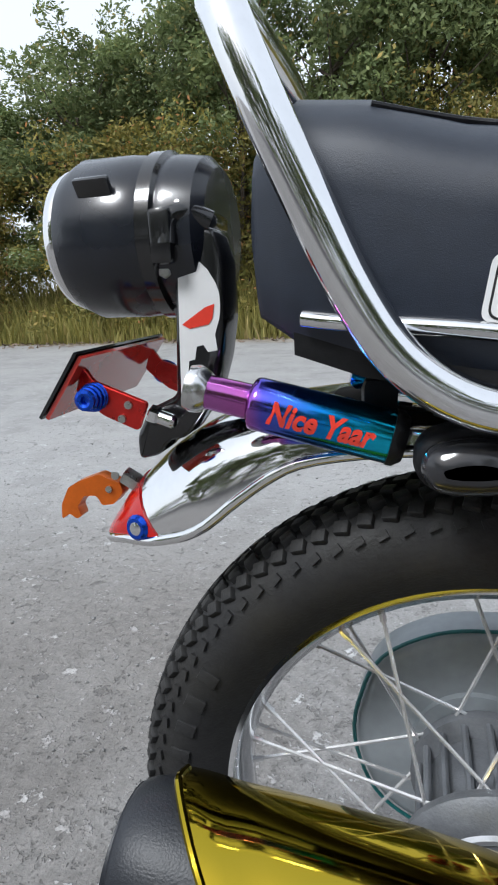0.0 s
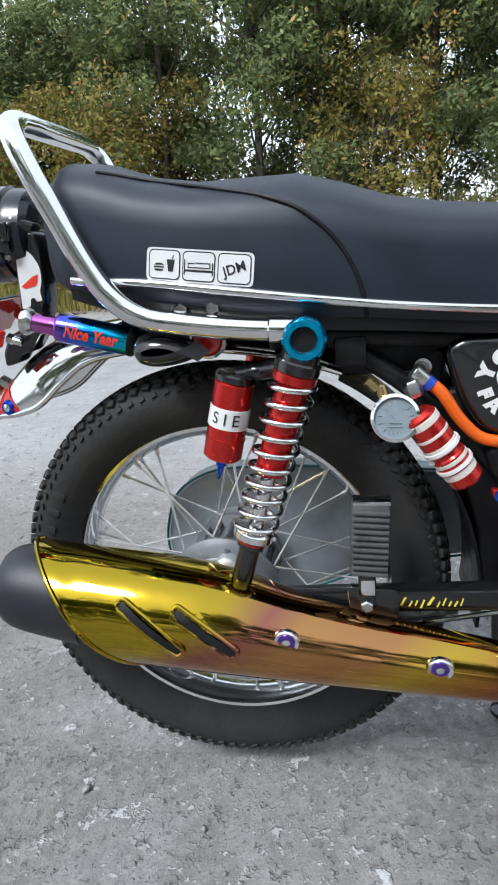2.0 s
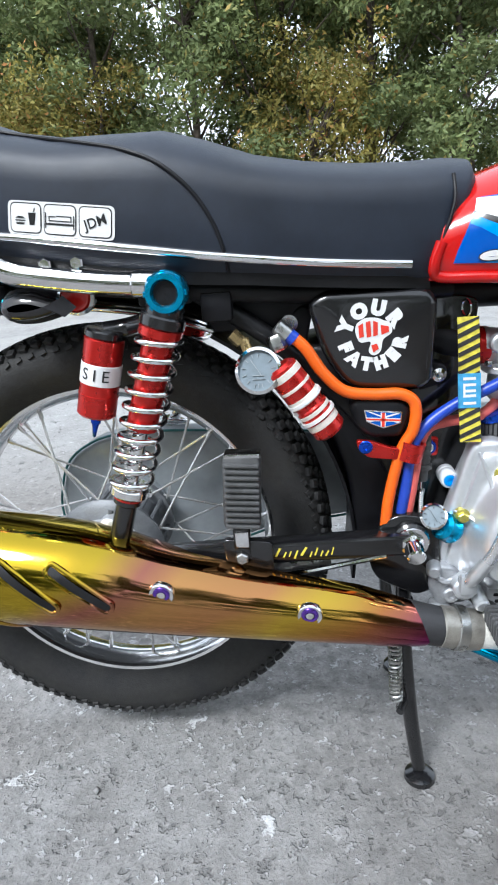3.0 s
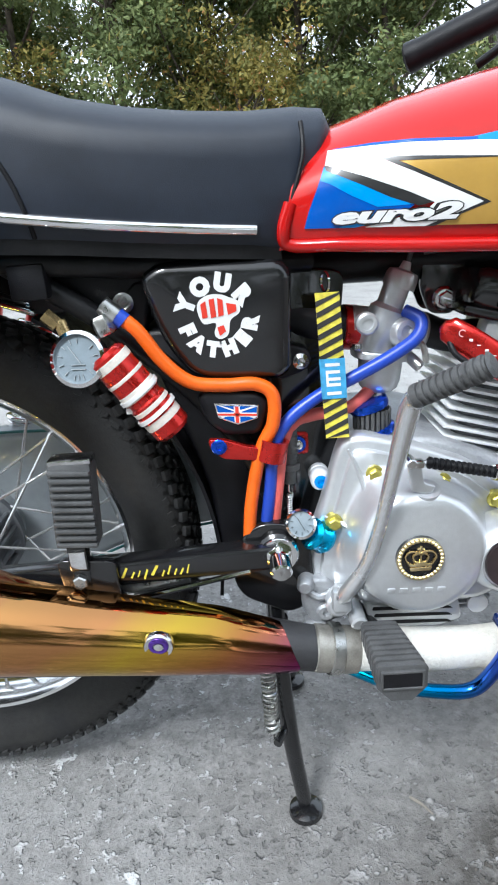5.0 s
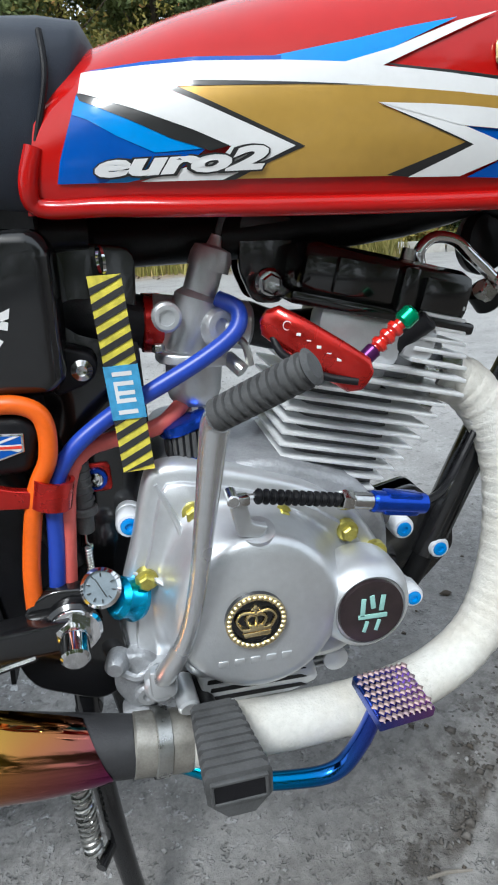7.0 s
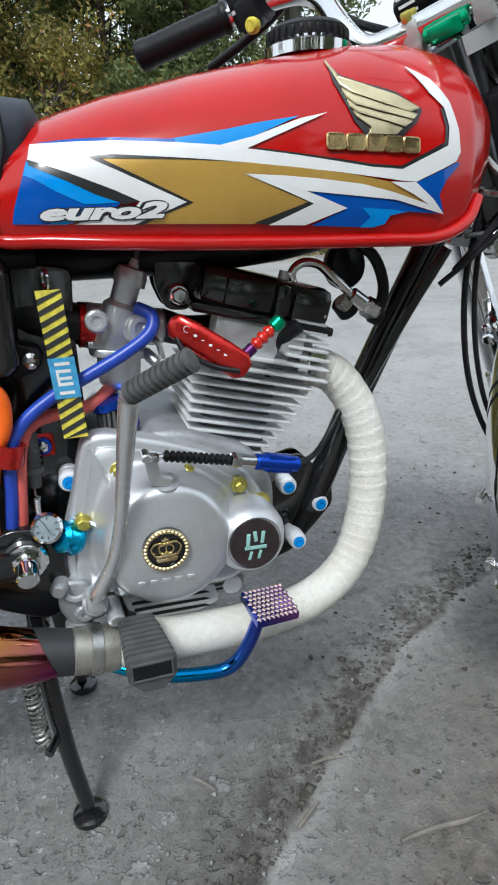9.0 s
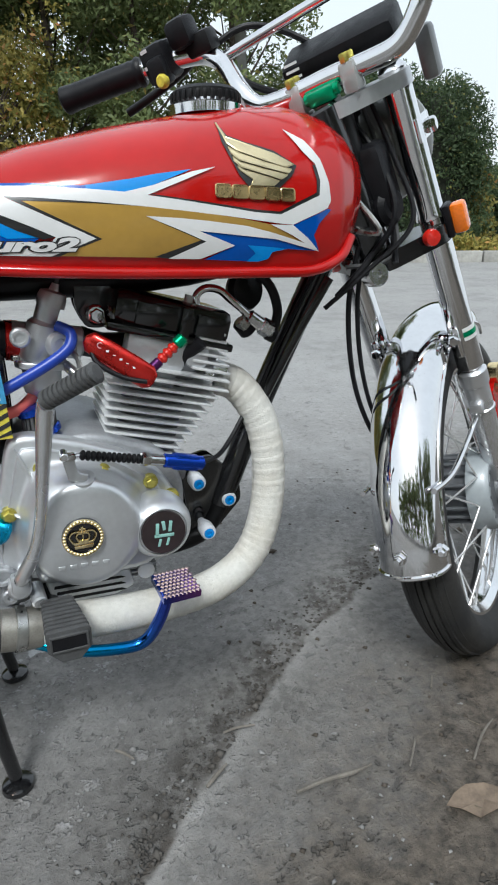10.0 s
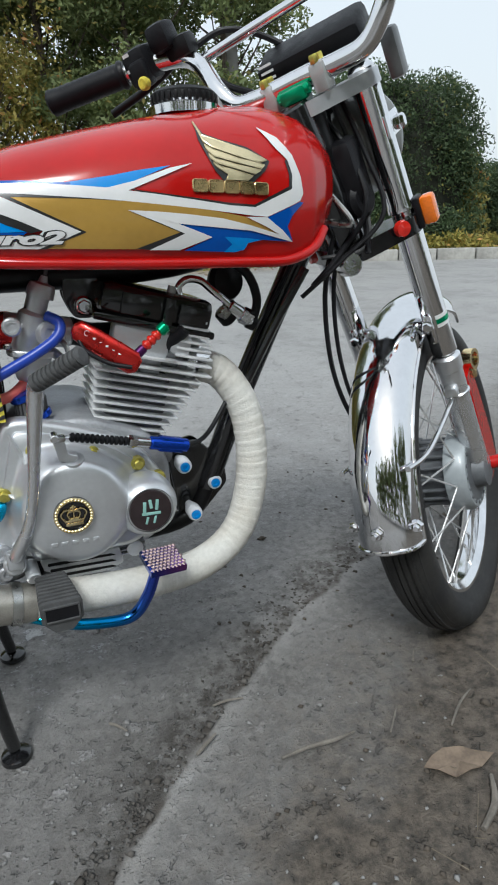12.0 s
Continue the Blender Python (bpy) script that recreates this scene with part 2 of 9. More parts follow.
def leaf_material(name, a, b_, c):
    m = bpy.data.materials.new(name)
    m.use_nodes = True
    n, l = m.node_tree.nodes, m.node_tree.links
    b = n["Principled BSDF"]
    geo, ramp, co, nz, mx = (n.new(k) for k in ("ShaderNodeNewGeometry", "ShaderNodeValToRGB", "ShaderNodeTexCoord", "ShaderNodeTexNoise", "ShaderNodeMix"))
    e = ramp.color_ramp.elements
    e[0].color, e[1].color = (*a, 1), (*b_, 1)
    k = e.new(0.93)
    k.color = (*b_, 1)
    e[2].position, e[2].color = 1.0, (*c, 1)
    l.new(geo.outputs["Random Per Island"], ramp.inputs[0])
    nz.inputs["Scale"].default_value, nz.inputs["Detail"].default_value = 0.7, 2
    l.new(co.outputs["Object"], nz.inputs["Vector"])
    mx.data_type, mx.blend_type = "RGBA", "MULTIPLY"
    mr = n.new("ShaderNodeMapRange")
    mr.inputs["From Min"].default_value, mr.inputs["From Max"].default_value = 0.35, 0.65
    mr.inputs["To Min"].default_value, mr.inputs["To Max"].default_value = 0.6, 1.25
    l.new(nz.outputs[0], mr.inputs[0])
    mx.inputs[0].default_value = 1
    l.new(ramp.outputs[0], mx.inputs[6])
    l.new(mr.outputs[0], mx.inputs[7])
    l.new(mx.outputs[2], b.inputs["Base Color"])
    b.inputs["Roughness"].default_value = 0.6
    b.inputs["Specular IOR Level"].default_value = 0.3
    tr, ms = n.new("ShaderNodeBsdfTranslucent"), n.new("ShaderNodeMixShader")
    ms.inputs[0].default_value = 0.38
    l.new(mx.outputs[2], tr.inputs["Color"])
    l.new(b.outputs[0], ms.inputs[1])
    l.new(tr.outputs[0], ms.inputs[2])
    l.new(ms.outputs[0], n["Material Output"].inputs[0])
    return m


LEAF = leaf_material("dark_green_leaves", (0.115, 0.155, 0.060), (0.22, 0.26, 0.105), (0.42, 0.32, 0.10))
LEAF_AUTUMN = leaf_material("yellowing_leaves", (0.16, 0.17, 0.045), (0.36, 0.29, 0.075), (0.45, 0.20, 0.08))
LEAF_HEDGE = leaf_material("hedge_leaves", (0.045, 0.075, 0.036), (0.095, 0.135, 0.060), (0.24, 0.22, 0.06))
GRASS = leaf_material("dry_grass", (0.20, 0.20, 0.055), (0.38, 0.33, 0.11), (0.50, 0.38, 0.18))


def ground_material():
    """Worn stony asphalt, dusty and finer towards the front wheel, with brown earth on the verge."""
    m = bpy.data.materials.new("worn_asphalt_and_earth")
    m.use_nodes = True
    n, l = m.node_tree.nodes, m.node_tree.links
    b = n["Principled BSDF"]
    co = n.new("ShaderNodeTexCoord")
    sep = n.new("ShaderNodeSeparateXYZ")
    l.new(co.outputs["Object"], sep.inputs[0])

    def noise_at(scale, detail=5, rough=0.6):
        q = n.new("ShaderNodeTexNoise")
        q.inputs["Scale"].default_value, q.inputs["Detail"].default_value, q.inputs["Roughness"].default_value = scale, detail, rough
        l.new(co.outputs["Object"], q.inputs["Vector"])
        return q.outputs[0]

    def span(v, lo, hi, a=0.0, z=1.0):
        q = n.new("ShaderNodeMapRange")
        q.interpolation_type = "SMOOTHSTEP"
        for k, x in zip(("From Min", "From Max", "To Min", "To Max"), (lo, hi, a, z)):
            q.inputs[k].default_value = x
        l.new(v, q.inputs[0])
        return q.outputs[0]

    def mixc(f, a, z, blend="MIX"):
        q = n.new("ShaderNodeMix")
        q.data_type, q.blend_type = "RGBA", blend
        for s, v in ((0, f), (6, a), (7, z)):
            if isinstance(v, (float, tuple)):
                q.inputs[s].default_value = (*v, 1) if isinstance(v, tuple) else v
            else:
                l.new(v, q.inputs[s])
        return q.outputs[2]

    def arith(op, a, z, c=None):
        q = n.new("ShaderNodeMath")
        q.operation = op
        for s, v in enumerate((a, z) if c is None else (a, z, c)):
            if isinstance(v, float):
                q.inputs[s].default_value = v
            else:
                l.new(v, q.inputs[s])
        return q.outputs[0]

    fine, mid, wide = noise_at(210, 4), noise_at(42, 6, 0.7), noise_at(1.7, 5)
    tone = mixc(span(mid, 0.34, 0.66), (0.152, 0.146, 0.141), (0.272, 0.263, 0.255))
    # the far carriageway's brightness, painted in as a paler and smoother tone
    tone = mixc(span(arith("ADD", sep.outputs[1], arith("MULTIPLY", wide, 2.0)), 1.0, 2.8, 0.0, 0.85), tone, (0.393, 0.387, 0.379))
    tone = mixc(span(wide, 0.38, 0.62, 0.0, 0.5), tone, mixc(span(noise_at(6, 6), 0.4, 0.6), (0.20, 0.195, 0.19), (0.31, 0.308, 0.305)))
    # bare stones of two sizes, angular and unevenly spread
    tail = span(sep.outputs[0], 0.2, 1.0, 1.0, 0.3)
    big, small = noise_at(19, 4, 0.75), noise_at(62, 3, 0.7)
    stone = arith("MULTIPLY", arith("MAXIMUM", span(big, 0.585, 0.64), arith("MULTIPLY", span(small, 0.60, 0.65), 0.8)), tail)
    tone = mixc(stone, tone, mixc(span(noise_at(16, 2), 0.35, 0.65), (0.27, 0.262, 0.258), (0.54, 0.54, 0.545)))
    pits = arith("MAXIMUM", span(big, 0.40, 0.35), span(small, 0.385, 0.35))
    tone = mixc(arith("MULTIPLY", pits, 0.42), tone, (0.085, 0.083, 0.082))
    tone = mixc(span(fine, 0.3, 0.7), mixc(1.0, tone, (0.76, 0.76, 0.76), "MULTIPLY"), tone)
    # earth beyond a ragged line that runs past the front wheel
    line = arith("ADD", arith("MULTIPLY", sep.outputs[0], 0.595), arith("MULTIPLY", sep.outputs[1], -0.80))
    ragged = arith("ADD", line, arith("MULTIPLY_ADD", noise_at(3.6, 7), 0.40, -0.20))
    earth = arith("ADD", arith("MULTIPLY", span(ragged, 0.34, 0.74), 0.55), arith("MULTIPLY", span(ragged, 0.66, 0.80), 0.42))
    near = span(sep.outputs[1], 1.2, 2.6, 1.0, 0.0)
    edge = arith("ADD", sep.outputs[0], arith("ADD", arith("MULTIPLY", sep.outputs[1], 0.25), arith("MULTIPLY_ADD", noise_at(1.6, 6), 1.6, -0.8)))
    earth = arith("MULTIPLY", arith("MULTIPLY", earth, near), span(edge, 0.0, 0.7))
    soil = mixc(span(noise_at(38, 7, 0.75), 0.36, 0.64), (0.029, 0.023, 0.017), (0.108, 0.088, 0.068))
    tone = mixc(earth, tone, soil)
    # the joint between two layers of surfacing, broken and filled with earth
    bow = arith("MULTIPLY_ADD", sep.outputs[0], arith("MULTIPLY_ADD", sep.outputs[0], 0.475, -1.554), 0.994)
    d = arith("MULTIPLY", arith("ADD", sep.outputs[1], bow), 0.82)
    d = arith("ADD", d, arith("MULTIPLY_ADD", noise_at(7, 5), 0.07, -0.035))
    joint = span(arith("ABSOLUTE", d, 0.0), 0.003, 0.013, 1.0, 0.0)
    reach = arith("MULTIPLY", span(sep.outputs[0], 0.35, 0.55), span(sep.outputs[0], 1.2, 1.45, 1.0, 0.0))
    joint = arith("MULTIPLY", arith("MULTIPLY", joint, reach), span(noise_at(17, 4), 0.40, 0.60, 0.25, 1.0))
    crumbs = arith("MULTIPLY", arith("MULTIPLY", arith("MULTIPLY", span(d, -0.004, 0.008), span(d, 0.03, 0.13, 1.0, 0.0)), reach), span(noise_at(23, 6, 0.75), 0.44, 0.60))
    lip = arith("MULTIPLY", arith("MULTIPLY", span(d, -0.05, -0.008), span(d, -0.008, 0.002, 1.0, 0.0)), reach)
    tone = mixc(arith("MULTIPLY", lip, 0.5), tone, (0.36, 0.352, 0.338))
    # dust settled on the smoother stretch by the front wheel
    dusty = arith("MULTIPLY", arith("MULTIPLY", span(ragged, 0.60, 0.76, 1.0, 0.0), span(sep.outputs[0], 0.3, 0.9)), span(noise_at(2.6, 6), 0.40, 0.58, 0.35, 0.9))
    dusty = arith("MULTIPLY", dusty, span(sep.outputs[1], 0.05, 0.6, 1.0, 0.05))
    tone = mixc(dusty, tone, mixc(span(noise_at(60, 4), 0.4, 0.6), (0.088, 0.084, 0.079), (0.166, 0.160, 0.152)))
    tone = mixc(arith("MULTIPLY", crumbs, 0.8), tone, (0.040, 0.034, 0.028))
    tone = mixc(arith("MULTIPLY", joint, 0.85), tone, (0.050, 0.041, 0.033))
    # browner grit behind the rear wheel
    grit = arith("MULTIPLY", span(arith("ADD", sep.outputs[0], arith("MULTIPLY_ADD", wide, 0.8, -0.4)), -0.05, -0.55), span(sep.outputs[1], 0.6, 1.8, 1.0, 0.0))
    tone = mixc(arith("MULTIPLY", grit, 0.75), tone, mixc(1.0, tone, (0.72, 0.68, 0.64), "MULTIPLY"))
    # darker patch below and beside the engine, on the older surfacing
    dark_patch = arith("MULTIPLY", arith("MULTIPLY", span(d, -0.01, 0.02), arith("MULTIPLY", span(sep.outputs[0], 0.15, 0.45), span(sep.outputs[0], 0.9, 1.3, 1.0, 0.0))), span(sep.outputs[1], -0.16, 0.06, 1.0, 0.0))
    tone = mixc(dark_patch, tone, mixc(1.0, tone, (0.74, 0.73, 0.72), "MULTIPLY"))
    # leaf litter and earth along the far verge
    far = arith("ADD", arith("MULTIPLY", sep.outputs[0], 0.15), sep.outputs[1])
    litter = arith("MULTIPLY", span(arith("ADD", far, arith("MULTIPLY", noise_at(1.1, 5), 1.6)), 8.3, 9.3), span(sep.outputs[0], 3.0, 5.0, 1.0, 0.0))
    tone = mixc(litter, tone, mixc(span(noise_at(9, 5), 0.4, 0.6), (0.14, 0.105, 0.06), (0.30, 0.23, 0.15)))
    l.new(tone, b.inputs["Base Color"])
    b.inputs["Roughness"].default_value = 0.72
    b.inputs["Specular IOR Level"].default_value = 0.5
    h = arith("ADD", arith("MULTIPLY", mid, 0.5), arith("ADD", arith("MULTIPLY", fine, 0.25), arith("MULTIPLY_ADD", stone, 0.35, arith("MULTIPLY", pits, -0.4))))
    bp = n.new("ShaderNodeBump")
    bp.inputs["Strength"].default_value, bp.inputs["Distance"].default_value = 0.9, 0.008
    l.new(h, bp.inputs["Height"])
    l.new(bp.outputs[0], b.inputs["Normal"])
    return m


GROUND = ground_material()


# ---- mesh helpers ----
def vec(p):
    return np.array(p, float)


def unit(p):
    p = vec(p)
    return p / (np.linalg.norm(p) or 1)


def spline(pts, k=6, closed=False):
    """Catmull-Rom through the points."""
    p = [vec(q) for q in pts]
    n = len(p)
    out = []
    for i in range(n if closed else n - 1):
        a, b, c, d = (p[(i + j) % n] if closed else p[min(max(i + j, 0), n - 1)] for j in (-1, 0, 1, 2))
        for s in range(k):
            t = s / k
            out.append(0.5 * (2 * b + (c - a) * t + (2 * a - 5 * b + 4 * c - d) * t * t + (3 * b - a - 3 * c + d) * t ** 3))
    if not closed:
        out.append(p[-1])
    return out


def rounded(pts, r, k=4):
    """A closed outline with its corners rounded."""
    p = [vec(q) for q in pts]
    out = []
    for i, b in enumerate(p):
        a, c = p[i - 1], p[(i + 1) % len(p)]
        la, lc = np.linalg.norm(a - b), np.linalg.norm(c - b)
        s = min(r, la * 0.45, lc * 0.45)
        u, w = b + (a - b) / la * s, b + (c - b) / lc * s
        for j in range(k + 1):
            t = j / k
            out.append((1 - t) ** 2 * u + 2 * t * (1 - t) * b + t * t * w)
    return out


def join(*gs):
    V, F = [], []
    for v, f in gs:
        o = len(V)
        V += [tuple(q) for q in v]
        F += [tuple(i + o for i in q) for q in f]
    return V, F


def loft(rings, cap=True, closed=True):
    n = len(rings[0])
    V = [tuple(q) for r in rings for q in r]
    F = []
    for i in range(len(rings) - 1):
        for j in range(n if closed else n - 1):
            a, b = i * n + j, i * n + (j + 1) % n
            F.append((a, b, b + n, a + n))
    if cap:
        F.append(tuple(reversed(range(n))))
        F.append(tuple((len(rings) - 1) * n + j for j in range(n)))
    return V, F


def tube(pts, r, n=12, k=6, smooth=True, closed=False, flat=1.0, up=None):
    """A round bar along a line; r may be one radius or one for each point given."""
    rs = None if isinstance(r, (int, float)) else list(r)
    if smooth and len(pts) > 2:
        if rs:
            q = spline([(*p, w) for p, w in zip(pts, rs)], k, closed)
            pts, rs = [p[:3] for p in q], [p[3] for p in q]
        else:
            pts = spline(pts, k, closed)
    pts = [vec(p) for p in pts]
    m = len(pts)
    T = [unit(pts[(i + 1) % m if closed else min(i + 1, m - 1)] - pts[(i - 1) % m if closed else max(i - 1, 0)]) for i in range(m)]
    u = vec(up) if up is not None else (vec((0, 0, 1)) if abs(T[0][2]) < 0.9 else vec((1, 0, 0)))
    rings = []
    for i in range(m):
        u = unit(u - T[i] * (u @ T[i]))
        w = np.cross(T[i], u)
        q = rs[i] if rs else r
        rings.append([pts[i] + q * (u * math.cos(a) * flat + w * math.sin(a)) for a in (2 * math.pi * j / n for j in range(n))])
    if closed:
        return loft(rings + [rings[0]], False)
    return loft(rings)


def basis(axis, up=(0, 0, 1)):
    a = unit(axis)
    u = vec(up)
    if abs(a @ u) > 0.95:
        u = vec((1, 0, 0))
    u = unit(u - a * (a @ u))
    return a, u, np.cross(a, u)


def lathe(profile, o, axis, n=24, up=(0, 0, 1), arc=None):
    """Revolves (radius, height) pairs about an axis through o."""
    a, u, w = basis(axis, up)
    o = vec(o)
    rings = [[o + a * h + max(r, 1e-5) * (u * math.cos(t) + w * math.sin(t)) for t in (2 * math.pi * j / n for j in range(n))] for r, h in profile]
    return loft(rings, cap=True)


def ring(profile, o, axis, n=48):
    """Revolves a closed (radius, height) outline about an axis."""
    a, u, w = basis(axis)
    o = vec(o)
    P = profile
    rings = [[o + a * h + r * (u * math.cos(t) + w * math.sin(t)) for r, h in P] for t in (2 * math.pi * j / n for j in range(n))]
    return loft(rings + [rings[0]], cap=False)


def cyl(a, b, r, n=16, bev=0.0, r2=None):
    a, b = vec(a), vec(b)
    L = np.linalg.norm(b - a)
    r2 = r if r2 is None else r2
    s = min(bev, r * 0.5, L * 0.4)
    return lathe([(r - s, 0), (r, s), (r2, L - s), (r2 - s, L)] if s else [(r, 0), (r2, L)], a, b - a, n)


def inset(pts, d):
    n = len(pts)
    area = sum(pts[i - 1][0] * pts[i][1] - pts[i][0] * pts[i - 1][1] for i in range(n))
    sg = 1 if area > 0 else -1
    out = []
    for i in range(n):
        a, b, c = vec(pts[i - 1]), vec(pts[i]), vec(pts[(i + 1) % n])
        e, f = unit(b - a), unit(c - b)
        m = unit(vec((-e[1], e[0])) + vec((-f[1], f[0])))
        out.append(b + m * sg * d)
    return out


def slab(outline, y0, y1, bev=0.0):
    """A plate with an (x, z) outline from y0 to y1 (the face that is bevelled is at y1)."""
    s = 1 if y1 > y0 else -1
    rings = [[(p[0], y0, p[1]) for p in outline], [(p[0], y1 - s * bev, p[1]) for p in outline]]
    if bev:
        rings.append([(p[0], y1 - s * bev * 0.3, p[1]) for p in inset(outline, bev * 0.5)])
        rings.append([(p[0], y1, p[1]) for p in inset(outline, bev * 1.3)])
    V, F = loft(rings)
    return V, (F if s < 0 else [tuple(reversed(f)) for f in F])


def box(c, size, bev=0.003, m=None):
    """A chamfered box about c, turned by m."""
    hx, hy, hz = (q / 2 for q in size)
    b = min(bev, hx * 0.6, hy * 0.6, hz * 0.6)
    bm = bmesh.new()
    bmesh.ops.create_cube(bm, size=2)
    for v in bm.verts:
        v.co = (v.co.x * hx, v.co.y * hy, v.co.z * hz)
    if b > 0:
        bmesh.ops.bevel(bm, geom=list(bm.edges), offset=b, segments=2, profile=0.5, affect="EDGES")
    bm.verts.index_update()
    V = [v.co.copy() for v in bm.verts]
    F = [tuple(v.index for v in f.verts) for f in bm.faces]
    bm.free()
    if m is not None:
        V = [m @ v for v in V]
    return [tuple(vec(v) + vec(c)) for v in V], F


def frame_of(x, z=(0, 0, 1)):
    """A turn whose x axis is x and whose z axis is near z."""
    x = Vector(x).normalized()
    y = Vector(z).cross(x).normalized()
    return Matrix((x, y, x.cross(y))).transposed()


def moved(g, fn):
    return [tuple(fn(vec(v))) for v in g[0]], g[1]


def mesh_of(name, g, mat, angle=38):
    me = bpy.data.meshes.new(name)
    me.from_pydata([tuple(map(float, v)) for v in g[0]], [], g[1])
    me.materials.append(mat)
    me.polygons.foreach_set("use_smooth", [True] * len(me.polygons))
    bm = bmesh.new()
    bm.from_mesh(me)
    bmesh.ops.recalc_face_normals(bm, faces=bm.faces)
    bm.to_mesh(me)
    bm.free()
    me.set_sharp_from_angle(angle=radians(angle))
    return me


def part(name, g, mat, parent=None, label="", angle=38):
    ob = new(name, mesh_of(name, g, mat, angle))
    ob.parent = parent
    return tagged(ob, label)


def thing(name, label, category, group="", kind=""):
    ob = new(name)
    ob.empty_display_size = 0.05
    return tagged(ob, label, category, group, kind)


def drape(outline, surf, off, step=0.012):
    """A thin sheet cut to an (x, z) outline and laid on the side y = surf(x, z), raised by off towards -y."""
    bm = bmesh.new()
    bm.faces.new([bm.verts.new((p[0], 0, p[1])) for p in outline])
    bm.normal_update()
    bmesh.ops.triangulate(bm, faces=list(bm.faces), ngon_method="EAR_CLIP")
    for _ in range(5):
        long = [e for e in bm.edges if e.calc_length() > step]
        if not long:
            break
        bmesh.ops.subdivide_edges(bm, edges=long, cuts=1)
        bm.normal_update()
        bmesh.ops.triangulate(bm, faces=[f for f in bm.faces if len(f.verts) > 3], ngon_method="EAR_CLIP")
    bm.verts.index_update()
    V = [(v.co.x, surf(v.co.x, v.co.z) - off, v.co.z) for v in bm.verts]
    F = [tuple(v.index for v in f.verts) for f in bm.faces]
    bm.free()
    return V, F


def lettering(body, size, shear=0.0, extrude=0.0005, bold=0.0):
    """Words as geometry, centred, in the x, y plane."""
    cu = bpy.data.curves.new("letters", "FONT")
    cu.body, cu.size, cu.shear, cu.extrude, cu.offset, cu.resolution_u = body, size, shear, extrude, bold, 3
    cu.align_x, cu.align_y = "CENTER", "CENTER"
    ob = new("letters", cu)
    me = bpy.data.meshes.new_from_object(ob.evaluated_get(bpy.context.evaluated_depsgraph_get()))
    V, F = [tuple(v.co) for v in me.vertices], [tuple(p.vertices) for p in me.polygons]
    bpy.data.objects.remove(ob)
    bpy.data.curves.remove(cu)
    bpy.data.meshes.remove(me)
    return V, F


def hexbolt(o, axis, r, h, n=6):
    return lathe([(r * 0.9, 0), (r, h * 0.1), (r, h * 0.8), (r * 0.8, h)], o, axis, n)


# ---- setting ----
def graded(lo, hi, near, step):
    """Even steps about the middle, growing outwards to the limits."""
    xs = list(np.arange(-near, near + step / 2, step))
    d = step
    a = -near
    while a > lo:
        d *= 1.6
        a -= d
        xs.insert(0, max(a, lo))
    d, a = step, near
    while a < hi:
        d *= 1.6
        a += d
        xs.append(min(a, hi))
    return xs


def build_ground():
    gx, gy = graded(-900, 900, 3.0, 0.06), graded(-900, 900, 3.0, 0.06)
    V, F = [], []
    for y in gy:
        for x in gx:
            r = math.hypot(x - 0.5, y)
            w = max(0.0, 1 - r / 6)
            V.append((x, y, 0.007 * w * (noise.noise(Vector((x * 2.3, y * 2.3, 0))) + 0.6 * noise.noise(Vector((x * 9, y * 9, 3))))))
    n = len(gx)
    for j in range(len(gy) - 1):
        for i in range(n - 1):
            F.append((j * n + i, j * n + i + 1, (j + 1) * n + i + 1, (j + 1) * n + i))
    me = bpy.data.meshes.new("ground")
    me.from_pydata(V, [], F)
    me.polygons.foreach_set("use_smooth", [True] * len(F))
    me.materials.append(GROUND)
    tagged(new("ground", me), "worn grey stony asphalt with dusty patches and brown earth verge", "ground", kind="structure")


def stuff_mesh(name, V, F, mat, label, category):
    me = bpy.data.meshes.new(name)
    me.vertices.add(len(V))
    me.vertices.foreach_set("co", np.asarray(V, np.float32).ravel())
    k = len(F[0])
    me.loops.add(len(F) * k)
    me.loops.foreach_set("vertex_index", np.asarray(F, np.int32).ravel())
    me.polygons.add(len(F))
    me.polygons.foreach_set("loop_start", np.arange(0, len(F) * k, k, dtype=np.int32))
    me.materials.append(mat)
    me.update(calc_edges=True)
    me.validate()
    return me if not label else tagged(new(name, me), label, category, kind="stuff")


RNG = np.random.default_rng(7)


def leaves(centres, radii, per, size, squash=0.8, up=0.25):
    """Small folded leaf blades scattered through clumps: arrays of corners and faces."""
    V, F = [], []
    for c, r in zip(centres, radii):
        k = int(per * r * r)
        d = RNG.normal(size=(k, 3))
        d /= np.linalg.norm(d, axis=1)[:, None]
        rad = r * RNG.uniform(0.35, 1.0, k) ** 0.6
        p = np.asarray(c) + d * rad[:, None] * np.array([1, 1, squash])
        nrm = RNG.normal(size=(k, 3)) + d * 0.6 + np.array([0, 0, up])
        nrm /= np.linalg.norm(nrm, axis=1)[:, None]
        a = np.cross(nrm, RNG.normal(size=(k, 3)))
        a /= np.linalg.norm(a, axis=1)[:, None]
        b = np.cross(nrm, a)
        s = size * RNG.uniform(0.6, 1.35, k)[:, None]
        o = len(V)
        q = np.stack([p - a * s, p + b * s * 0.42, p + a * s, p - b * s * 0.42], 1).reshape(-1, 3)
        V.extend(q)
        F.extend(np.arange(k * 4).reshape(-1, 4) + sum(len(x) for x in ()) + o)
    return V, F


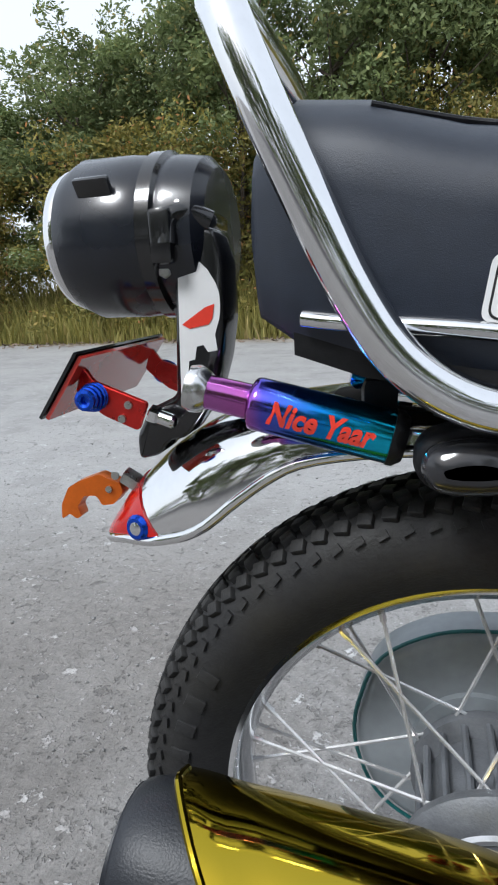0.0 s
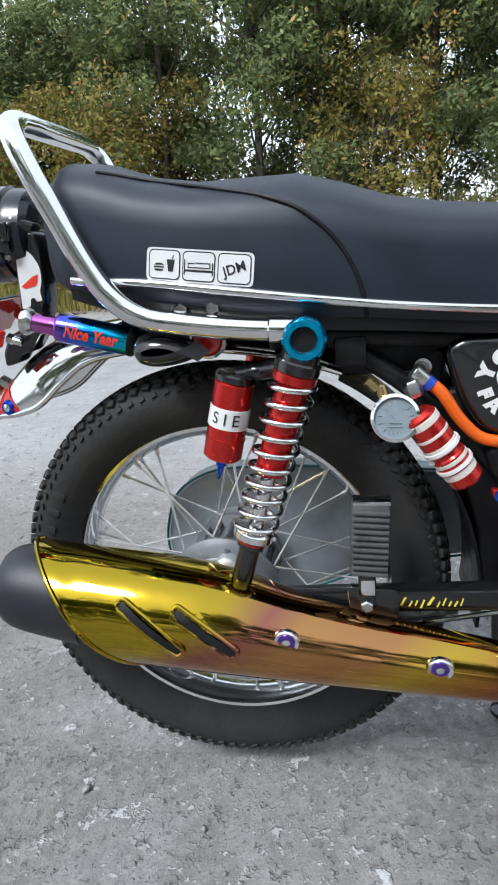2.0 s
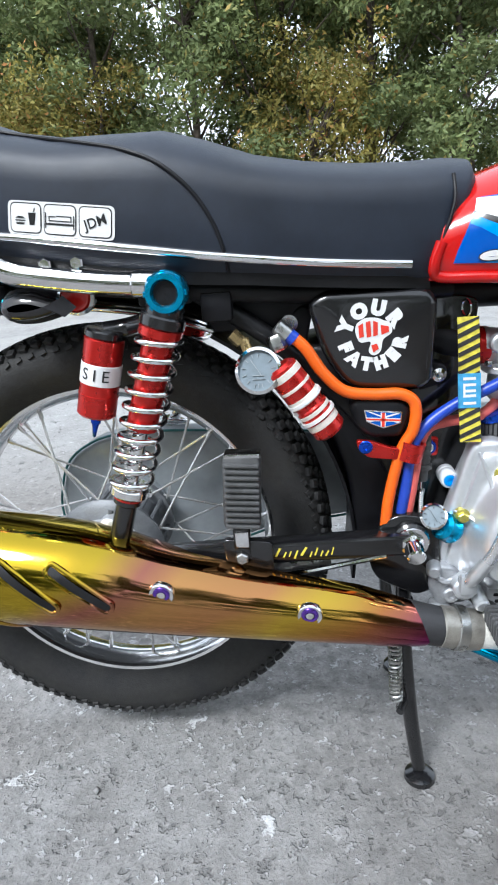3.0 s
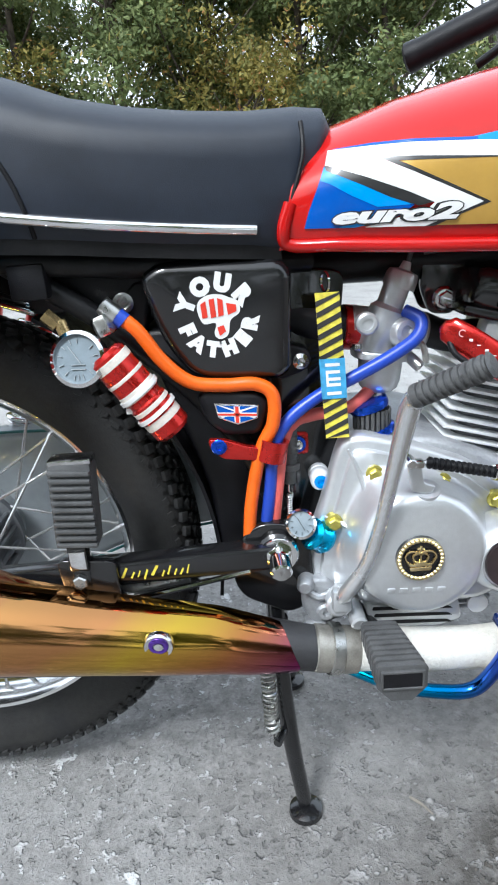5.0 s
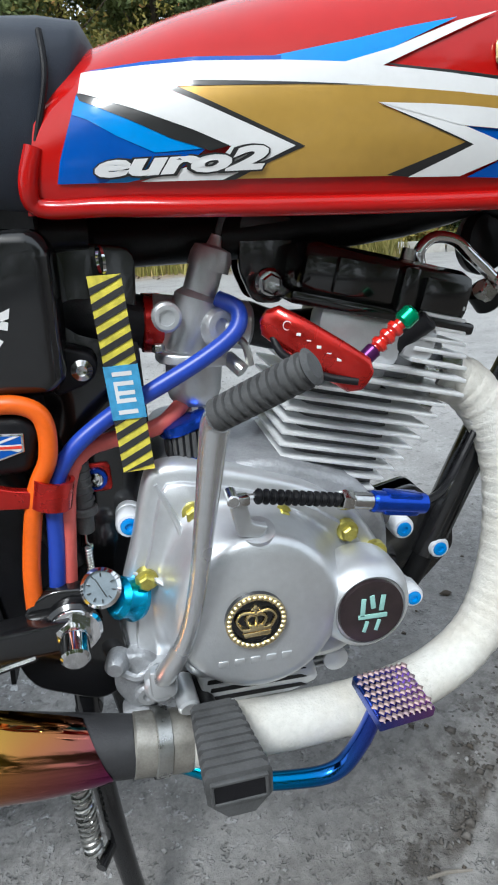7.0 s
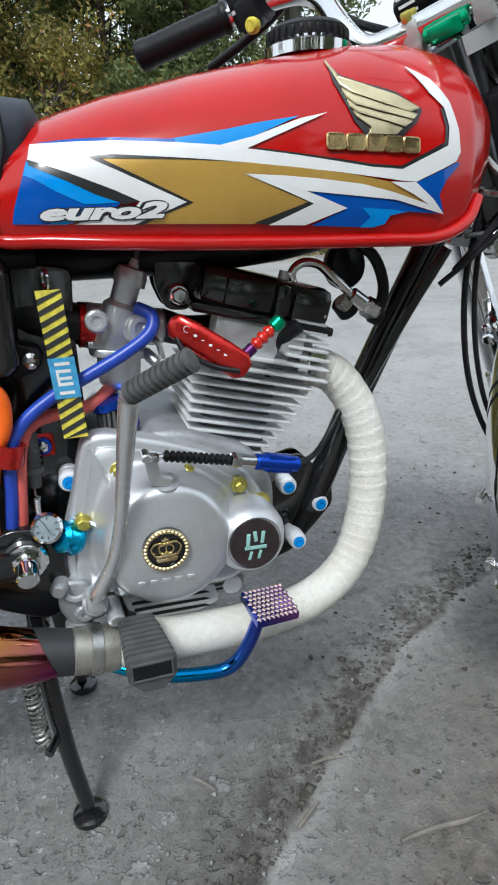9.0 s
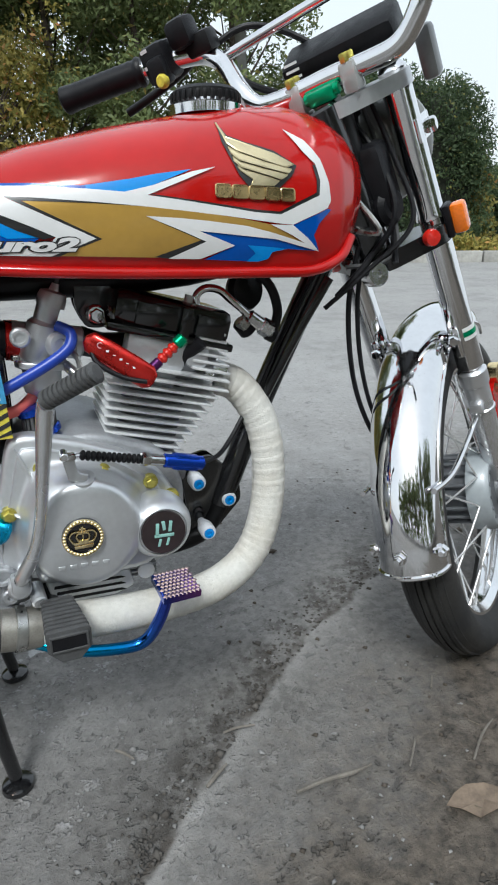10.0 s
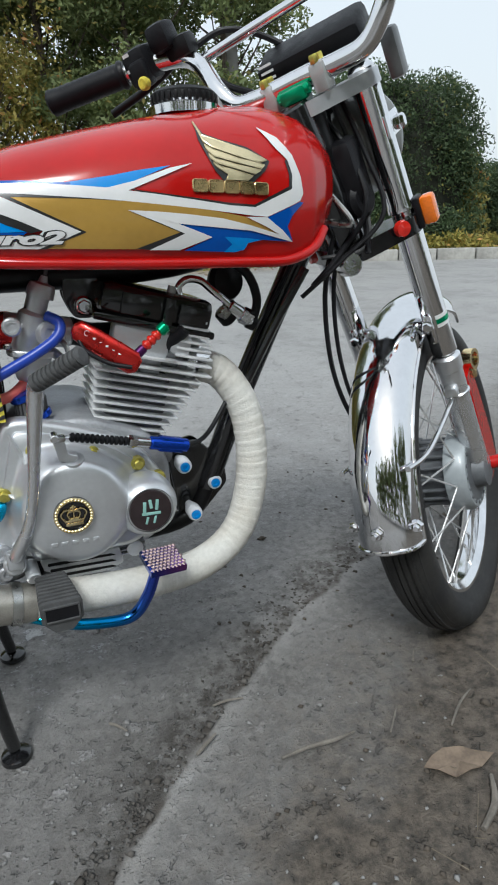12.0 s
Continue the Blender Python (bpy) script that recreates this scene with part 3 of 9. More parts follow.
def tree_kind(seed, height, spread, mat, per, leaf):
    rs = np.random.default_rng(seed)
    root = thing("tree", "", "tree")
    trunk = [(0, 0, -0.1), (rs.normal(0, 0.08), rs.normal(0, 0.08), height * 0.3), (rs.normal(0, 0.2), rs.normal(0, 0.2), height * 0.62), (rs.normal(0, 0.3), rs.normal(0, 0.3), height * 0.92)]
    gs = [tube(trunk, [0.11, 0.085, 0.055, 0.015], 8, 5)]
    C, R = [], []
    for i in range(26):
        h = height * rs.uniform(0.1, 0.70)
        a = rs.uniform(0, 6.28)
        L = spread * rs.uniform(0.45, 1.0) * (1.1 - 0.4 * h / height)
        e = vec((math.cos(a) * L, math.sin(a) * L, h + rs.uniform(0.2, 0.22 * height)))
        s = vec((trunk[1][0], trunk[1][1], h))
        m = (s + e) / 2 + vec((0, 0, -0.08))
        gs.append(tube([s, m, e], [0.035, 0.022, 0.008], 6, 4))
        for k in range(3):
            C.append(e + rs.normal(0, 0.28, 3))
            R.append(rs.uniform(0.30, 0.62))
    for i in range(22):
        C.append((rs.normal(0, spread * 0.42), rs.normal(0, spread * 0.35), height * rs.uniform(0.6, 1.0)))
        R.append(rs.uniform(0.32, 0.6))
    for i in range(10):
        C.append((rs.normal(0, spread * 0.6), rs.normal(0, spread * 0.6), rs.uniform(0.35, 1.3)))
        R.append(rs.uniform(0.3, 0.5))
    part("trunk", join(*gs), BARK, root)
    V, F = leaves(C, R, per, leaf)
    ob = new("crown", stuff_mesh("crown", V, F, mat, "", ""))
    ob.parent = root
    return root


def build_trees():
    kinds = [
        (tree_kind(3, 9.2, 1.7, LEAF, 900, 0.066), "dark green leafy tree with thin grey trunk behind the road"),
        (tree_kind(11, 8.6, 1.8, LEAF, 850, 0.070), "broad dark green tree with low branches behind the road"),
        (tree_kind(21, 8.8, 1.5, LEAF, 620, 0.068), "tall sparse green tree with sky showing through its leaves"),
        (tree_kind(31, 4.4, 1.3, LEAF_AUTUMN, 520, 0.055), "yellowing bushy tree at the edge of the grass"),
    ]
    rs = np.random.default_rng(5)
    spots = []
    for i in range(13):
        spots.append((-17.5 + i * 1.95 + rs.normal(0, 0.25), 14.6 + rs.normal(0, 0.4), (0, 1, 0, 2, 1)[i % 5]))
    for i in range(9):
        spots.append((-19 + i * 3.0 + rs.normal(0, 0.4), 17.6 + rs.normal(0, 0.5), (1, 0, 2)[i % 3]))
    spots += [(-5.6, 13.3, 3), (-3.9, 13.6, 3), (-4.7, 12.9, 3), (-6.6, 13.0, 3), (-10.6, 13.2, 3), (-12.5, 13.4, 3), (-13.4, 14.0, 3), (-14.6, 13.9, 3), (0.6, 13.6, 3)]
    # unseen rows of the same trees, added behind the viewer for reflections and contrast
    for i in range(11):
        spots.append((-12 + i * 2.3 + rs.normal(0, 0.3), -8.6 + rs.normal(0, 0.5), (0, 1, 2)[i % 3]))
    for i in range(9):
        spots.append((-13 + i * 3.1 + rs.normal(0, 0.3), -11.4 + rs.normal(0, 0.5), (1, 2, 0)[i % 3]))
    used = set()
    for x, y, k in spots:
        src, label = kinds[k]
        if y > 0:
            x, y = 0.8 * x, 0.8 * y - 0.6
        m = Matrix.Translation((x, y, 0)) @ pose(0, 0, 0, 0, 0, rs.uniform(0, 360))
        if k in used:
            ob = copy_thing(src, m)
        else:
            used.add(k)
            ob = src
            ob.matrix_basis = m
        low = 0.80 if y > 0 and x < -5.6 and k < 3 else 1.0
        ob.scale = (0.82, 0.82, 0.82 * low * rs.uniform(0.88, 1.06))
        tagged(ob, label, "tree", "trees behind the road")


def hedge_kind(w, d, h, n, leaf, seed):
    rs = np.random.default_rng(seed)
    root = thing("hedge", "", "hedge")
    # clipped body: clumps on a rounded block
    C, R = [], []
    for i in range(n):
        a, t = rs.uniform(0, 6.28), rs.uniform(0, 1)
        e = 0.75
        x = math.copysign(abs(math.cos(a)) ** e, math.cos(a)) * w / 2
        y = math.copysign(abs(math.sin(a)) ** e, math.sin(a)) * d / 2
        taper = math.sqrt(max(0.0, 1 - max(0.0, (t - 0.55) / 0.5) ** 2.2))
        C.append((x * taper * 0.9, y * taper * 0.9, 0.15 + t * (h - 0.3)))
        R.append(rs.uniform(0.26, 0.40))
    V, F = leaves(C, R, 2300, leaf, 0.9, 0.4)
    ob = new("foliage", stuff_mesh("foliage", V, F, LEAF_HEDGE, "", ""))
    ob.parent = root
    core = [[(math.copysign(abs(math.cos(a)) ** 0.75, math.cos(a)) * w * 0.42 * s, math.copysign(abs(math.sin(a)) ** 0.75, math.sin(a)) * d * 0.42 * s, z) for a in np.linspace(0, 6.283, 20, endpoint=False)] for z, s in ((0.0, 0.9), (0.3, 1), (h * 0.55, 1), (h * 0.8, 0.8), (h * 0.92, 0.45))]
    # dark solid core paints the shade seen between the leaf clumps
    part("shade_core", loft(core), HEDGE_CORE, root)
    return root


def build_hedges():
    big = hedge_kind(3.2, 2.6, 3.0, 300, 0.034, 2)
    big.matrix_basis = Matrix.Translation((7.25, 9.5, 0))
    tagged(big, "tall clipped dark green hedge with a rounded top behind the kerb", "hedge", "roadside hedges")
    low = hedge_kind(4.2, 2.2, 2.55, 240, 0.042, 4)
    for i, (x, y, s) in enumerate(((10.3, 10.7, 0.86), (13.3, 12.6, 0.9), (16.8, 15.2, 1.0), (20.9, 18.6, 1.1), (26.2, 22.8, 1.2), (33.5, 28.4, 1.4), (43.5, 36, 1.7))):
        m = Matrix.Translation((x, y, 0)) @ pose(0, 0, 0, 0, 0, 37)
        ob = copy_thing(low, m) if i else low
        ob.matrix_basis = m
        ob.scale = (s, s, (0.64, 0.56, 0.54, 0.54, 0.56, 0.6, 0.66)[i])
        tagged(ob, "clipped green hedge running along the far kerb", "hedge", "roadside hedges")
    # low yellow-green bedding behind the kerb
    C, R = [], []
    for i in range(170):
        t = RNG.uniform(0, 1)
        C.append((4.8 + t * 5.2 + RNG.normal(0, 0.1), 9.35 - t * 2.4 + RNG.normal(0, 0.2), RNG.uniform(0.1, 0.30)))
        R.append(RNG.uniform(0.14, 0.24))
    V, F = leaves(C, R, 1500, 0.045, 0.7)
    stuff_mesh("bedding_plants", V, F, LEAF_AUTUMN, "low yellow-green bedding plants behind the kerb", "plants")
    shrub = thing("shrub", "small sunlit yellow-green shrub beside the hedge", "shrub")
    V, F = leaves([(0, 0, 0.5), (0.1, 0.05, 0.9), (-0.08, 0, 1.25), (0.02, 0.1, 1.55)], [0.34, 0.3, 0.25, 0.18], 1500, 0.05)
    ob = new("foliage", stuff_mesh("foliage", V, F, LEAF_AUTUMN, "", ""))
    ob.parent = shrub
    part("stem", tube([(0, 0, 0), (0.03, 0, 0.6), (0, 0.02, 1.3)], [0.03, 0.022, 0.008], 6), BARK, shrub)
    shrub.matrix_basis = Matrix.Translation((8.45, 8.6, 0))
    copy_thing(shrub, Matrix.Translation((8.8, 8.95, 0)) @ pose(0, 0, 0, 0, 0, 60))
    copy_thing(shrub, Matrix.Translation((13.2, 11.9, 0)) @ pose(0, 0, 0, 0, 0, 120))


def build_kerb():
    root = thing("kerb", "weathered concrete kerb stones along the far road edge", "kerb", kind="structure")
    stone = mesh_of("kerb_stone", box((0, 0, 0.07), (0.58, 0.16, 0.2), 0.015), KERB)
    x, y = 4.0, 9.0
    for i in range(34):
        a = -0.46 if i < 12 else min(0.60, -0.46 + (i - 12) * 0.07)
        ob = new("kerb_stone", stone)
        ob.parent = root
        ob.matrix_basis = pose(x, y, RNG.normal(0, 0.004), 0, 0, math.degrees(a) + RNG.normal(0, 0.5))
        x, y = x + 0.6 * math.cos(a), y + 0.6 * math.sin(a)


def build_poles():
    p = thing("concrete_pole", "plain grey concrete pole rising behind the trees", "pole")
    part("shaft", lathe([(0.17, 0), (0.16, 0.02), (0.11, 8.5), (0.10, 8.52)], (0, 0, 0), (0, 0, 1), 20), POLE, p)
    p.matrix_basis = Matrix.Translation((4.94, 11.3, 0))
    u = thing("utility_pole", "distant grey utility pole with a crossarm", "pole")
    part("shaft", lathe([(0.16, 0), (0.1, 7.3)], (0, 0, 0), (0, 0, 1), 14), POLE, u)
    part("crossarm", box((0, 0, 7.05), (2.2, 0.1, 0.12), 0.01, None), POLE, u)
    for x in (-0.8, 0.0, 0.8):
        part("insulator", lathe([(0.03, 0), (0.06, 0.05), (0.03, 0.1), (0.05, 0.14), (0.02, 0.2)], (x, 0, 7.11), (0, 0, 1), 10), KERB, u)
    u.matrix_basis = pose(32.75, 32.0, 0, 0, 1.5, -35)
    u.scale = (0.78, 0.78, 0.78)


def build_verge():
    """Tall dry grass on the far side and the leaf litter at its foot."""
    k = 22000
    x = RNG.uniform(-24, 4.5, k)
    y = 9.2 - 0.1 * x + RNG.uniform(0, 1, k) ** 0.7 * 1.6 - 1.0
    h = RNG.uniform(0.35, 1.15, k) * 0.85 * np.clip((y - 8.0 + 0.1 * x) * 1.0, 0.3, 1.6)
    a = RNG.uniform(0, 6.28, k)
    w = RNG.uniform(0.008, 0.018, k)
    lean = RNG.normal(0, 0.22, (k, 2)) * h[:, None]
    b = np.stack([x, y, np.zeros(k)], 1)
    s = np.stack([np.cos(a) * w, np.sin(a) * w, np.zeros(k)], 1)
    mid = b + np.stack([lean[:, 0] * 0.35, lean[:, 1] * 0.35, h * 0.6], 1)
    tip = b + np.stack([lean[:, 0], lean[:, 1], h], 1)
    V = np.stack([b - s, b + s, mid + s * 0.8, tip + s * 0.1, tip - s * 0.1, mid - s * 0.8], 1).reshape(-1, 3)
    base = np.arange(k)[:, None] * 6
    F = np.concatenate([base + np.array([[0, 1, 2, 5]]), base + np.array([[5, 2, 3, 4]])])
    stuff_mesh("grass", V, F, GRASS, "tall dry yellow-green grass along the road edge", "grass")
    V, F = leaves([(q, 8.15 - 0.1 * q + RNG.normal(0, 0.25), 0.02) for q in RNG.uniform(-22, 4, 260)], [0.4] * 260, 40, 0.05, 0.05, 3)
    stuff_mesh("leaf_litter", V, F, DRY_LEAF, "scattered brown leaf litter at the foot of the grass", "leaves")


def build_debris():
    # loose chips of stone
    V, F = [], []
    tet = [(0, 1, 2), (0, 2, 3), (0, 3, 4), (0, 4, 1), (5, 2, 1), (5, 3, 2), (5, 4, 3), (5, 1, 4)]
    for i in range(4200):
        if i % 3:
            x, y = RNG.uniform(-2.4, 0.9), RNG.uniform(-0.6, 3.2)
            s = RNG.uniform(0.002, 0.0065) * (1.9 if RNG.uniform() < 0.05 else 1)
        else:
            x, y = RNG.uniform(0.3, 2.4), RNG.uniform(-0.6, 2.4)
            s = RNG.uniform(0.0015, 0.004)
        a = RNG.uniform(0, 6.28)
        c, t = math.cos(a), math.sin(a)
        o = len(V)
        for px, py, pz in ((0, 0, 0.8), (1, 0, 0.1), (0, 1, 0.15), (-1, 0.1, 0.1), (0.1, -1, 0.12), (0, 0, -0.5)):
            q = s * RNG.uniform(0.65, 1.2)
            V.append((x + (px * c - py * t * 0.7) * q * RNG.uniform(0.7, 1.3), y + (px * t + py * c * 0.7) * q * RNG.uniform(0.7, 1.3), pz * q * 0.7 + 0.001))
        F += [(a_ + o, b_ + o, c_ + o) for a_, b_, c_ in tet]
    stuff_mesh("stone_chips", V, F, pm("stone_chips", (0.30, 0.295, 0.29), 0.9, 0, var=0.4, scale=25, second=(0.13, 0.125, 0.12)), "loose grey stone chips scattered on the asphalt", "gravel")
    # straw and fibres on the earth
    V, F = [], []
    for i in range(1500):
        x = RNG.uniform(0.75, 2.6)
        y = RNG.uniform(-0.75, 0.5)
        if 0.595 * x - 0.80 * y < 0.78 + RNG.uniform(0, 0.25):
            continue
        a, L, w = RNG.uniform(0, 6.28), RNG.uniform(0.005, 0.022) * (2.0 if RNG.uniform() < 0.06 else 1), RNG.uniform(0.0004, 0.0010)
        c, s = math.cos(a), math.sin(a)
        z = RNG.uniform(0.004, 0.012)
        o = len(V)
        for u, v, dz in ((-L, -w, 0), (-L, w, 0), (L, w, 0.006), (L, -w, 0.006)):
            V.append((x + u * c - v * s, y + u * s + v * c, z + dz))
        F.append((o, o + 1, o + 2, o + 3))
    stuff_mesh("straw", V, F, pm("straw", (0.17, 0.14, 0.10), 0.85, 0, var=0.3, scale=40), "thin dry straw and fibres on the brown earth", "straw")

    # clods and crumbs of earth
    V, F = [], []
    for i in range(1500):
        x, y = RNG.uniform(0.7, 2.6), RNG.uniform(-0.75, 0.7)
        if 0.595 * x - 0.80 * y < 0.80 + RNG.normal(0, 0.05) and i % 6:
            continue
        q0 = RNG.uniform(0.002, 0.006) * (2.0 if RNG.uniform() < 0.06 else 1)
        o = len(V)
        for px, py, pz in ((0, 0, 0.9), (1, 0, 0.2), (0, 1, 0.25), (-1, 0.1, 0.2), (0.1, -1, 0.15), (0, 0, -0.5)):
            k = q0 * RNG.uniform(0.6, 1.3)
            V.append((x + px * k, y + py * k, pz * k * 0.8 + 0.001))
        F += [(a_ + o, b_ + o, c_ + o) for a_, b_, c_ in tet]
    stuff_mesh("earth_clods", V, F, pm("earth_clods", (0.095, 0.078, 0.062), 0.95, 0, var=0.4, scale=25, second=(0.045, 0.037, 0.030)), "dark crumbs of earth scattered over the verge", "earth")

    def twig(pts, r, label):
        tagged(part("twig", tube(pts, [r * 0.8] + [r] * (len(pts) - 2) + [r * 0.55], 7, 3), WOOD), label, "twig")

    twig([(0.748, -0.262, 0.005), (0.79, -0.260, 0.006), (0.83, -0.263, 0.006), (0.862, -0.262, 0.008)], 0.0030, "straight grey dry twig lying on the asphalt")
    twig([(0.641, -0.210, 0.004), (0.658, -0.199, 0.006), (0.677, -0.186, 0.005)], 0.0030, "short brown dry twig beside the crack")
    twig([(0.999, -0.305, 0.005), (1.035, -0.278, 0.010), (1.072, -0.258, 0.006)], 0.0020, "thin pale curved twig on the ground")
    twig([(0.93, -0.45, 0.006), (0.965, -0.43, 0.01), (0.99, -0.395, 0.008)], 0.0048, "thick brown stick half buried in the earth")
    twig([(1.028, -0.170, 0.005), (1.044, -0.150, 0.008)], 0.0025, "small pale wood splinter on the ground")

    # crumbs of broken surfacing along the joint
    V, F = [], []
    for i in range(700):
        x = RNG.uniform(0.42, 1.32)
        y = -0.475 * x * x + 1.554 * x - 0.994 + abs(RNG.normal(0, 0.045)) - 0.008
        q0 = RNG.uniform(0.0015, 0.0042) * (2.1 if RNG.uniform() < 0.07 else 1)
        o = len(V)
        for px, py, pz in ((0, 0, 0.9), (1, 0, 0.2), (0, 1, 0.25), (-1, 0.1, 0.2), (0.1, -1, 0.15), (0, 0, -0.5)):
            k = q0 * RNG.uniform(0.6, 1.3)
            V.append((x + px * k, y + py * k, pz * k * 0.8 + 0.001))
        F += [(a_ + o, b_ + o, c_ + o) for a_, b_, c_ in tet]
    stuff_mesh("asphalt_crumbs", V, F, pm("asphalt_crumbs", (0.060, 0.053, 0.046), 0.95, 0, var=0.4, scale=25, second=(0.13, 0.12, 0.11)), "dark crumbs of broken asphalt along the joint", "gravel")
    twig([(0.690, -0.133, 0.005), (0.712, -0.134, 0.008), (0.738, -0.137, 0.006)], 0.0022, "thin dark dry twig beside the joint")
    twig([(0.537, -0.106, 0.005), (0.548, -0.118, 0.007), (0.559, -0.131, 0.005)], 0.0022, "thin dark dry twig beside the joint")

    twig([(0.910, -0.282, 0.005), (0.930, -0.262, 0.009), (0.947, -0.242, 0.006)], 0.0016, "thin pale broken twig on the ground")

    def dead_leaf(x, y, z, s, turn, label):
        pts = [(-1.1, 0), (-0.75, 0.28), (-0.3, 0.5), (0.2, 0.42), (0.6, 0.3), (1.05, 0.03), (0.55, -0.25), (0.1, -0.42), (-0.35, -0.46), (-0.8, -0.25)]
        V = [(0, 0, 0.10)] + [(p[0], p[1], 0.10 * math.sin(3 * i) + 0.12 * abs(p[1]) + 0.10) for i, p in enumerate(pts)]
        V += [(p[0], p[1], p[2] - 0.02) for p in V]
        n = len(pts)
        F = [(0, 1 + i, 1 + (i + 1) % n) for i in range(n)] + [(n + 1, n + 2 + (i + 1) % n, n + 2 + i) for i in range(n)] + [(1 + i, n + 2 + i, n + 2 + (i + 1) % n, 1 + (i + 1) % n) for i in range(n)]
        m = pose(x, y, z, 0, 0, turn)
        tagged(part("dead_leaf", ([tuple(m @ (Vector(v) * s)) for v in V], F), DRY_LEAF), label, "leaf", "fallen leaves")

    dead_leaf(0.967, -0.362, 0.004, 0.047, -12, "broad grey-brown dry leaf lying flat on the earth")
    dead_leaf(1.34, -0.114, 0.004, 0.036, -20, "curled pale brown dry leaf on the earth")
    dead_leaf(1.412, -0.108, 0.004, 0.032, -60, "curled pale brown dry leaf on the earth")
    dead_leaf(1.69, 0.295, 0.004, 0.045, 10, "pale dry leaf on the dusty road edge")
    dead_leaf(2.15, 0.615, 0.004, 0.045, 70, "pale dry leaf on the dusty road edge")
    dead_leaf(1.139, -0.361, 0.004, 0.022, 100, "small grey dry leaf on the earth")


build_ground()
build_trees()
build_hedges()
build_kerb()
build_poles()
build_verge()
build_debris()


# ---- the motorcycle ----
bike = thing("motorcycle", "red customised motorcycle with gold exhaust shield standing on its centre stand", "motorcycle")


def P(name, g, mat, parent=None, label="", angle=38):
    return part(name, g, mat, parent or bike, label, angle)


def wheel(name, o, R, half, rim_r, m, tread, label):
    """A spoked wheel about the local y axis at o; m turns it."""
    def put(g):
        return [tuple(m @ Vector(v) + Vector(o)) for v in g[0]], g[1]
    Y = (0, 1, 0)
    hub = P(name, put(join(
        lathe([(0.012, -0.085), (0.03, -0.08), (0.034, -0.06), (0.062, -0.058), (0.066, -0.05), (0.066, -0.042), (0.052, -0.036), (0.05, 0.03), (0.066, 0.036), (0.066, 0.046), (0.03, 0.05), (0.012, 0.075)], (0, 0, 0), Y, 40))), HUB, None, label)
    for a in np.linspace(0, 6.283, 18, endpoint=False):
        P("flange_pin", put(cyl((0.059 * math.cos(a), -0.06, 0.059 * math.sin(a)), (0.059 * math.cos(a), 0.048, 0.059 * math.sin(a)), 0.0035, 8)), HUB, hub)
    s = R - rim_r
    prof = [(rim_r - 0.006, -half * 0.52), (rim_r + 0.006, -half * 0.66), (rim_r + s * 0.28, -half * 0.93), (rim_r + s * 0.52, -half), (rim_r + s * 0.72, -half * 0.95), (R - 0.012, -half * 0.80), (R - 0.006, -half * 0.55), (R - 0.003, 0)]
    prof = prof + [(r, -y) for r, y in reversed(prof[:-1])]
    prof += [(rim_r - 0.004, half * 0.3), (rim_r - 0.004, -half * 0.3)]
    tg, ribs = [ring(prof, (0, 0, 0), Y, 96)], []
    blocks = {}
    if tread == "block":
        k = 100
        far_side = []
        for i in range(k):
            for row, (y, wy, dr, ph, tilt) in enumerate(((-0.16, 0.24, -0.003, 0, 0.05), (-0.47, 0.24, -0.005, 0.5, 0.20), (-0.76, 0.22, -0.0105, 0, 0.62), (-0.95, 0.12, -0.0205, 0.5, 1.15), (0.16, 0.24, -0.003, 0.5, -0.05), (0.47, 0.24, -0.005, 0, -0.20), (0.76, 0.22, -0.0105, 0.5, -0.62))):
                a = 2 * math.pi * (i + ph) / k
                L = 2 * math.pi * R / k * (0.62 if row != 3 else 0.45)
                mm = Matrix.Rotation(-a, 3, "Y") @ Matrix.Rotation(tilt, 3, "X") @ Matrix.Rotation(0.30 * (1 if row % 2 else -1), 3, "Z")
                c = Matrix.Rotation(-a, 3, "Y") @ Vector((0, y * half, R + dr + 0.0006))
                if row < 3:
                    if row not in blocks:
                        blocks[row] = mesh_of("tread_block", box((0, 0, 0), (L, wy * half, 0.0085), 0.0012), RUBBER)
                    ob = new("tread_block", blocks[row])
                    ob.parent = hub
                    ob.matrix_basis = Matrix.Translation(Vector(o) + m @ c) @ (m @ mm).to_4x4()
                else:
                    far_side.append(([tuple(mm @ Vector(v) + c) for v in box((0, 0, 0), (L, wy * half, 0.0085 if row > 3 else 0.004), 0)[0]], box((0, 0, 0), (L, wy * half, 0.0085), 0)[1]))
        tagged(P("shoulder_tread", put(join(*far_side)), RUBBER, hub), kind="stuff")
    else:
        for y in (-0.62, -0.38, -0.13, 0.13, 0.38, 0.62):
            rr = R - 0.0025 - (0.0085 if abs(y) > 0.5 else 0.002 if abs(y) > 0.3 else 0)
            ribs.append(ring([(rr - 0.004, (y - 0.10) * half), (rr + 0.0022, (y - 0.085) * half), (rr + 0.0022, (y + 0.085) * half), (rr - 0.004, (y + 0.10) * half)], (0, 0, 0), Y, 96))
    tyre = P("tyre", put(join(*tg)), RUBBER, hub, "black rubber tyre with " + ("fine block tread" if tread == "block" else "fine ribbed tread"))
    for g in ribs:
        P("tread_rib", put(g), RUBBER, hub)
    if tread == "block":
        # moulded maker's name on the wall, as plain raised bars
        bars = []
        for i in range(7):
            a = radians(158 + i * 6.2)
            r = rim_r + s * 0.5
            t = vec((-math.sin(a), 0, math.cos(a)))
            d = vec((math.cos(a), 0, math.sin(a)))
            bars.append(box(tuple(d * r + vec((0, -half * 0.985, 0))), (0.017, 0.0035, 0.012), 0.0008, frame_of(d, (0, 1, 0)) @ Matrix.Rotation(radians(90), 3, "X")))
        P("moulded_lettering", put(join(*bars)), RUBBER, hub)
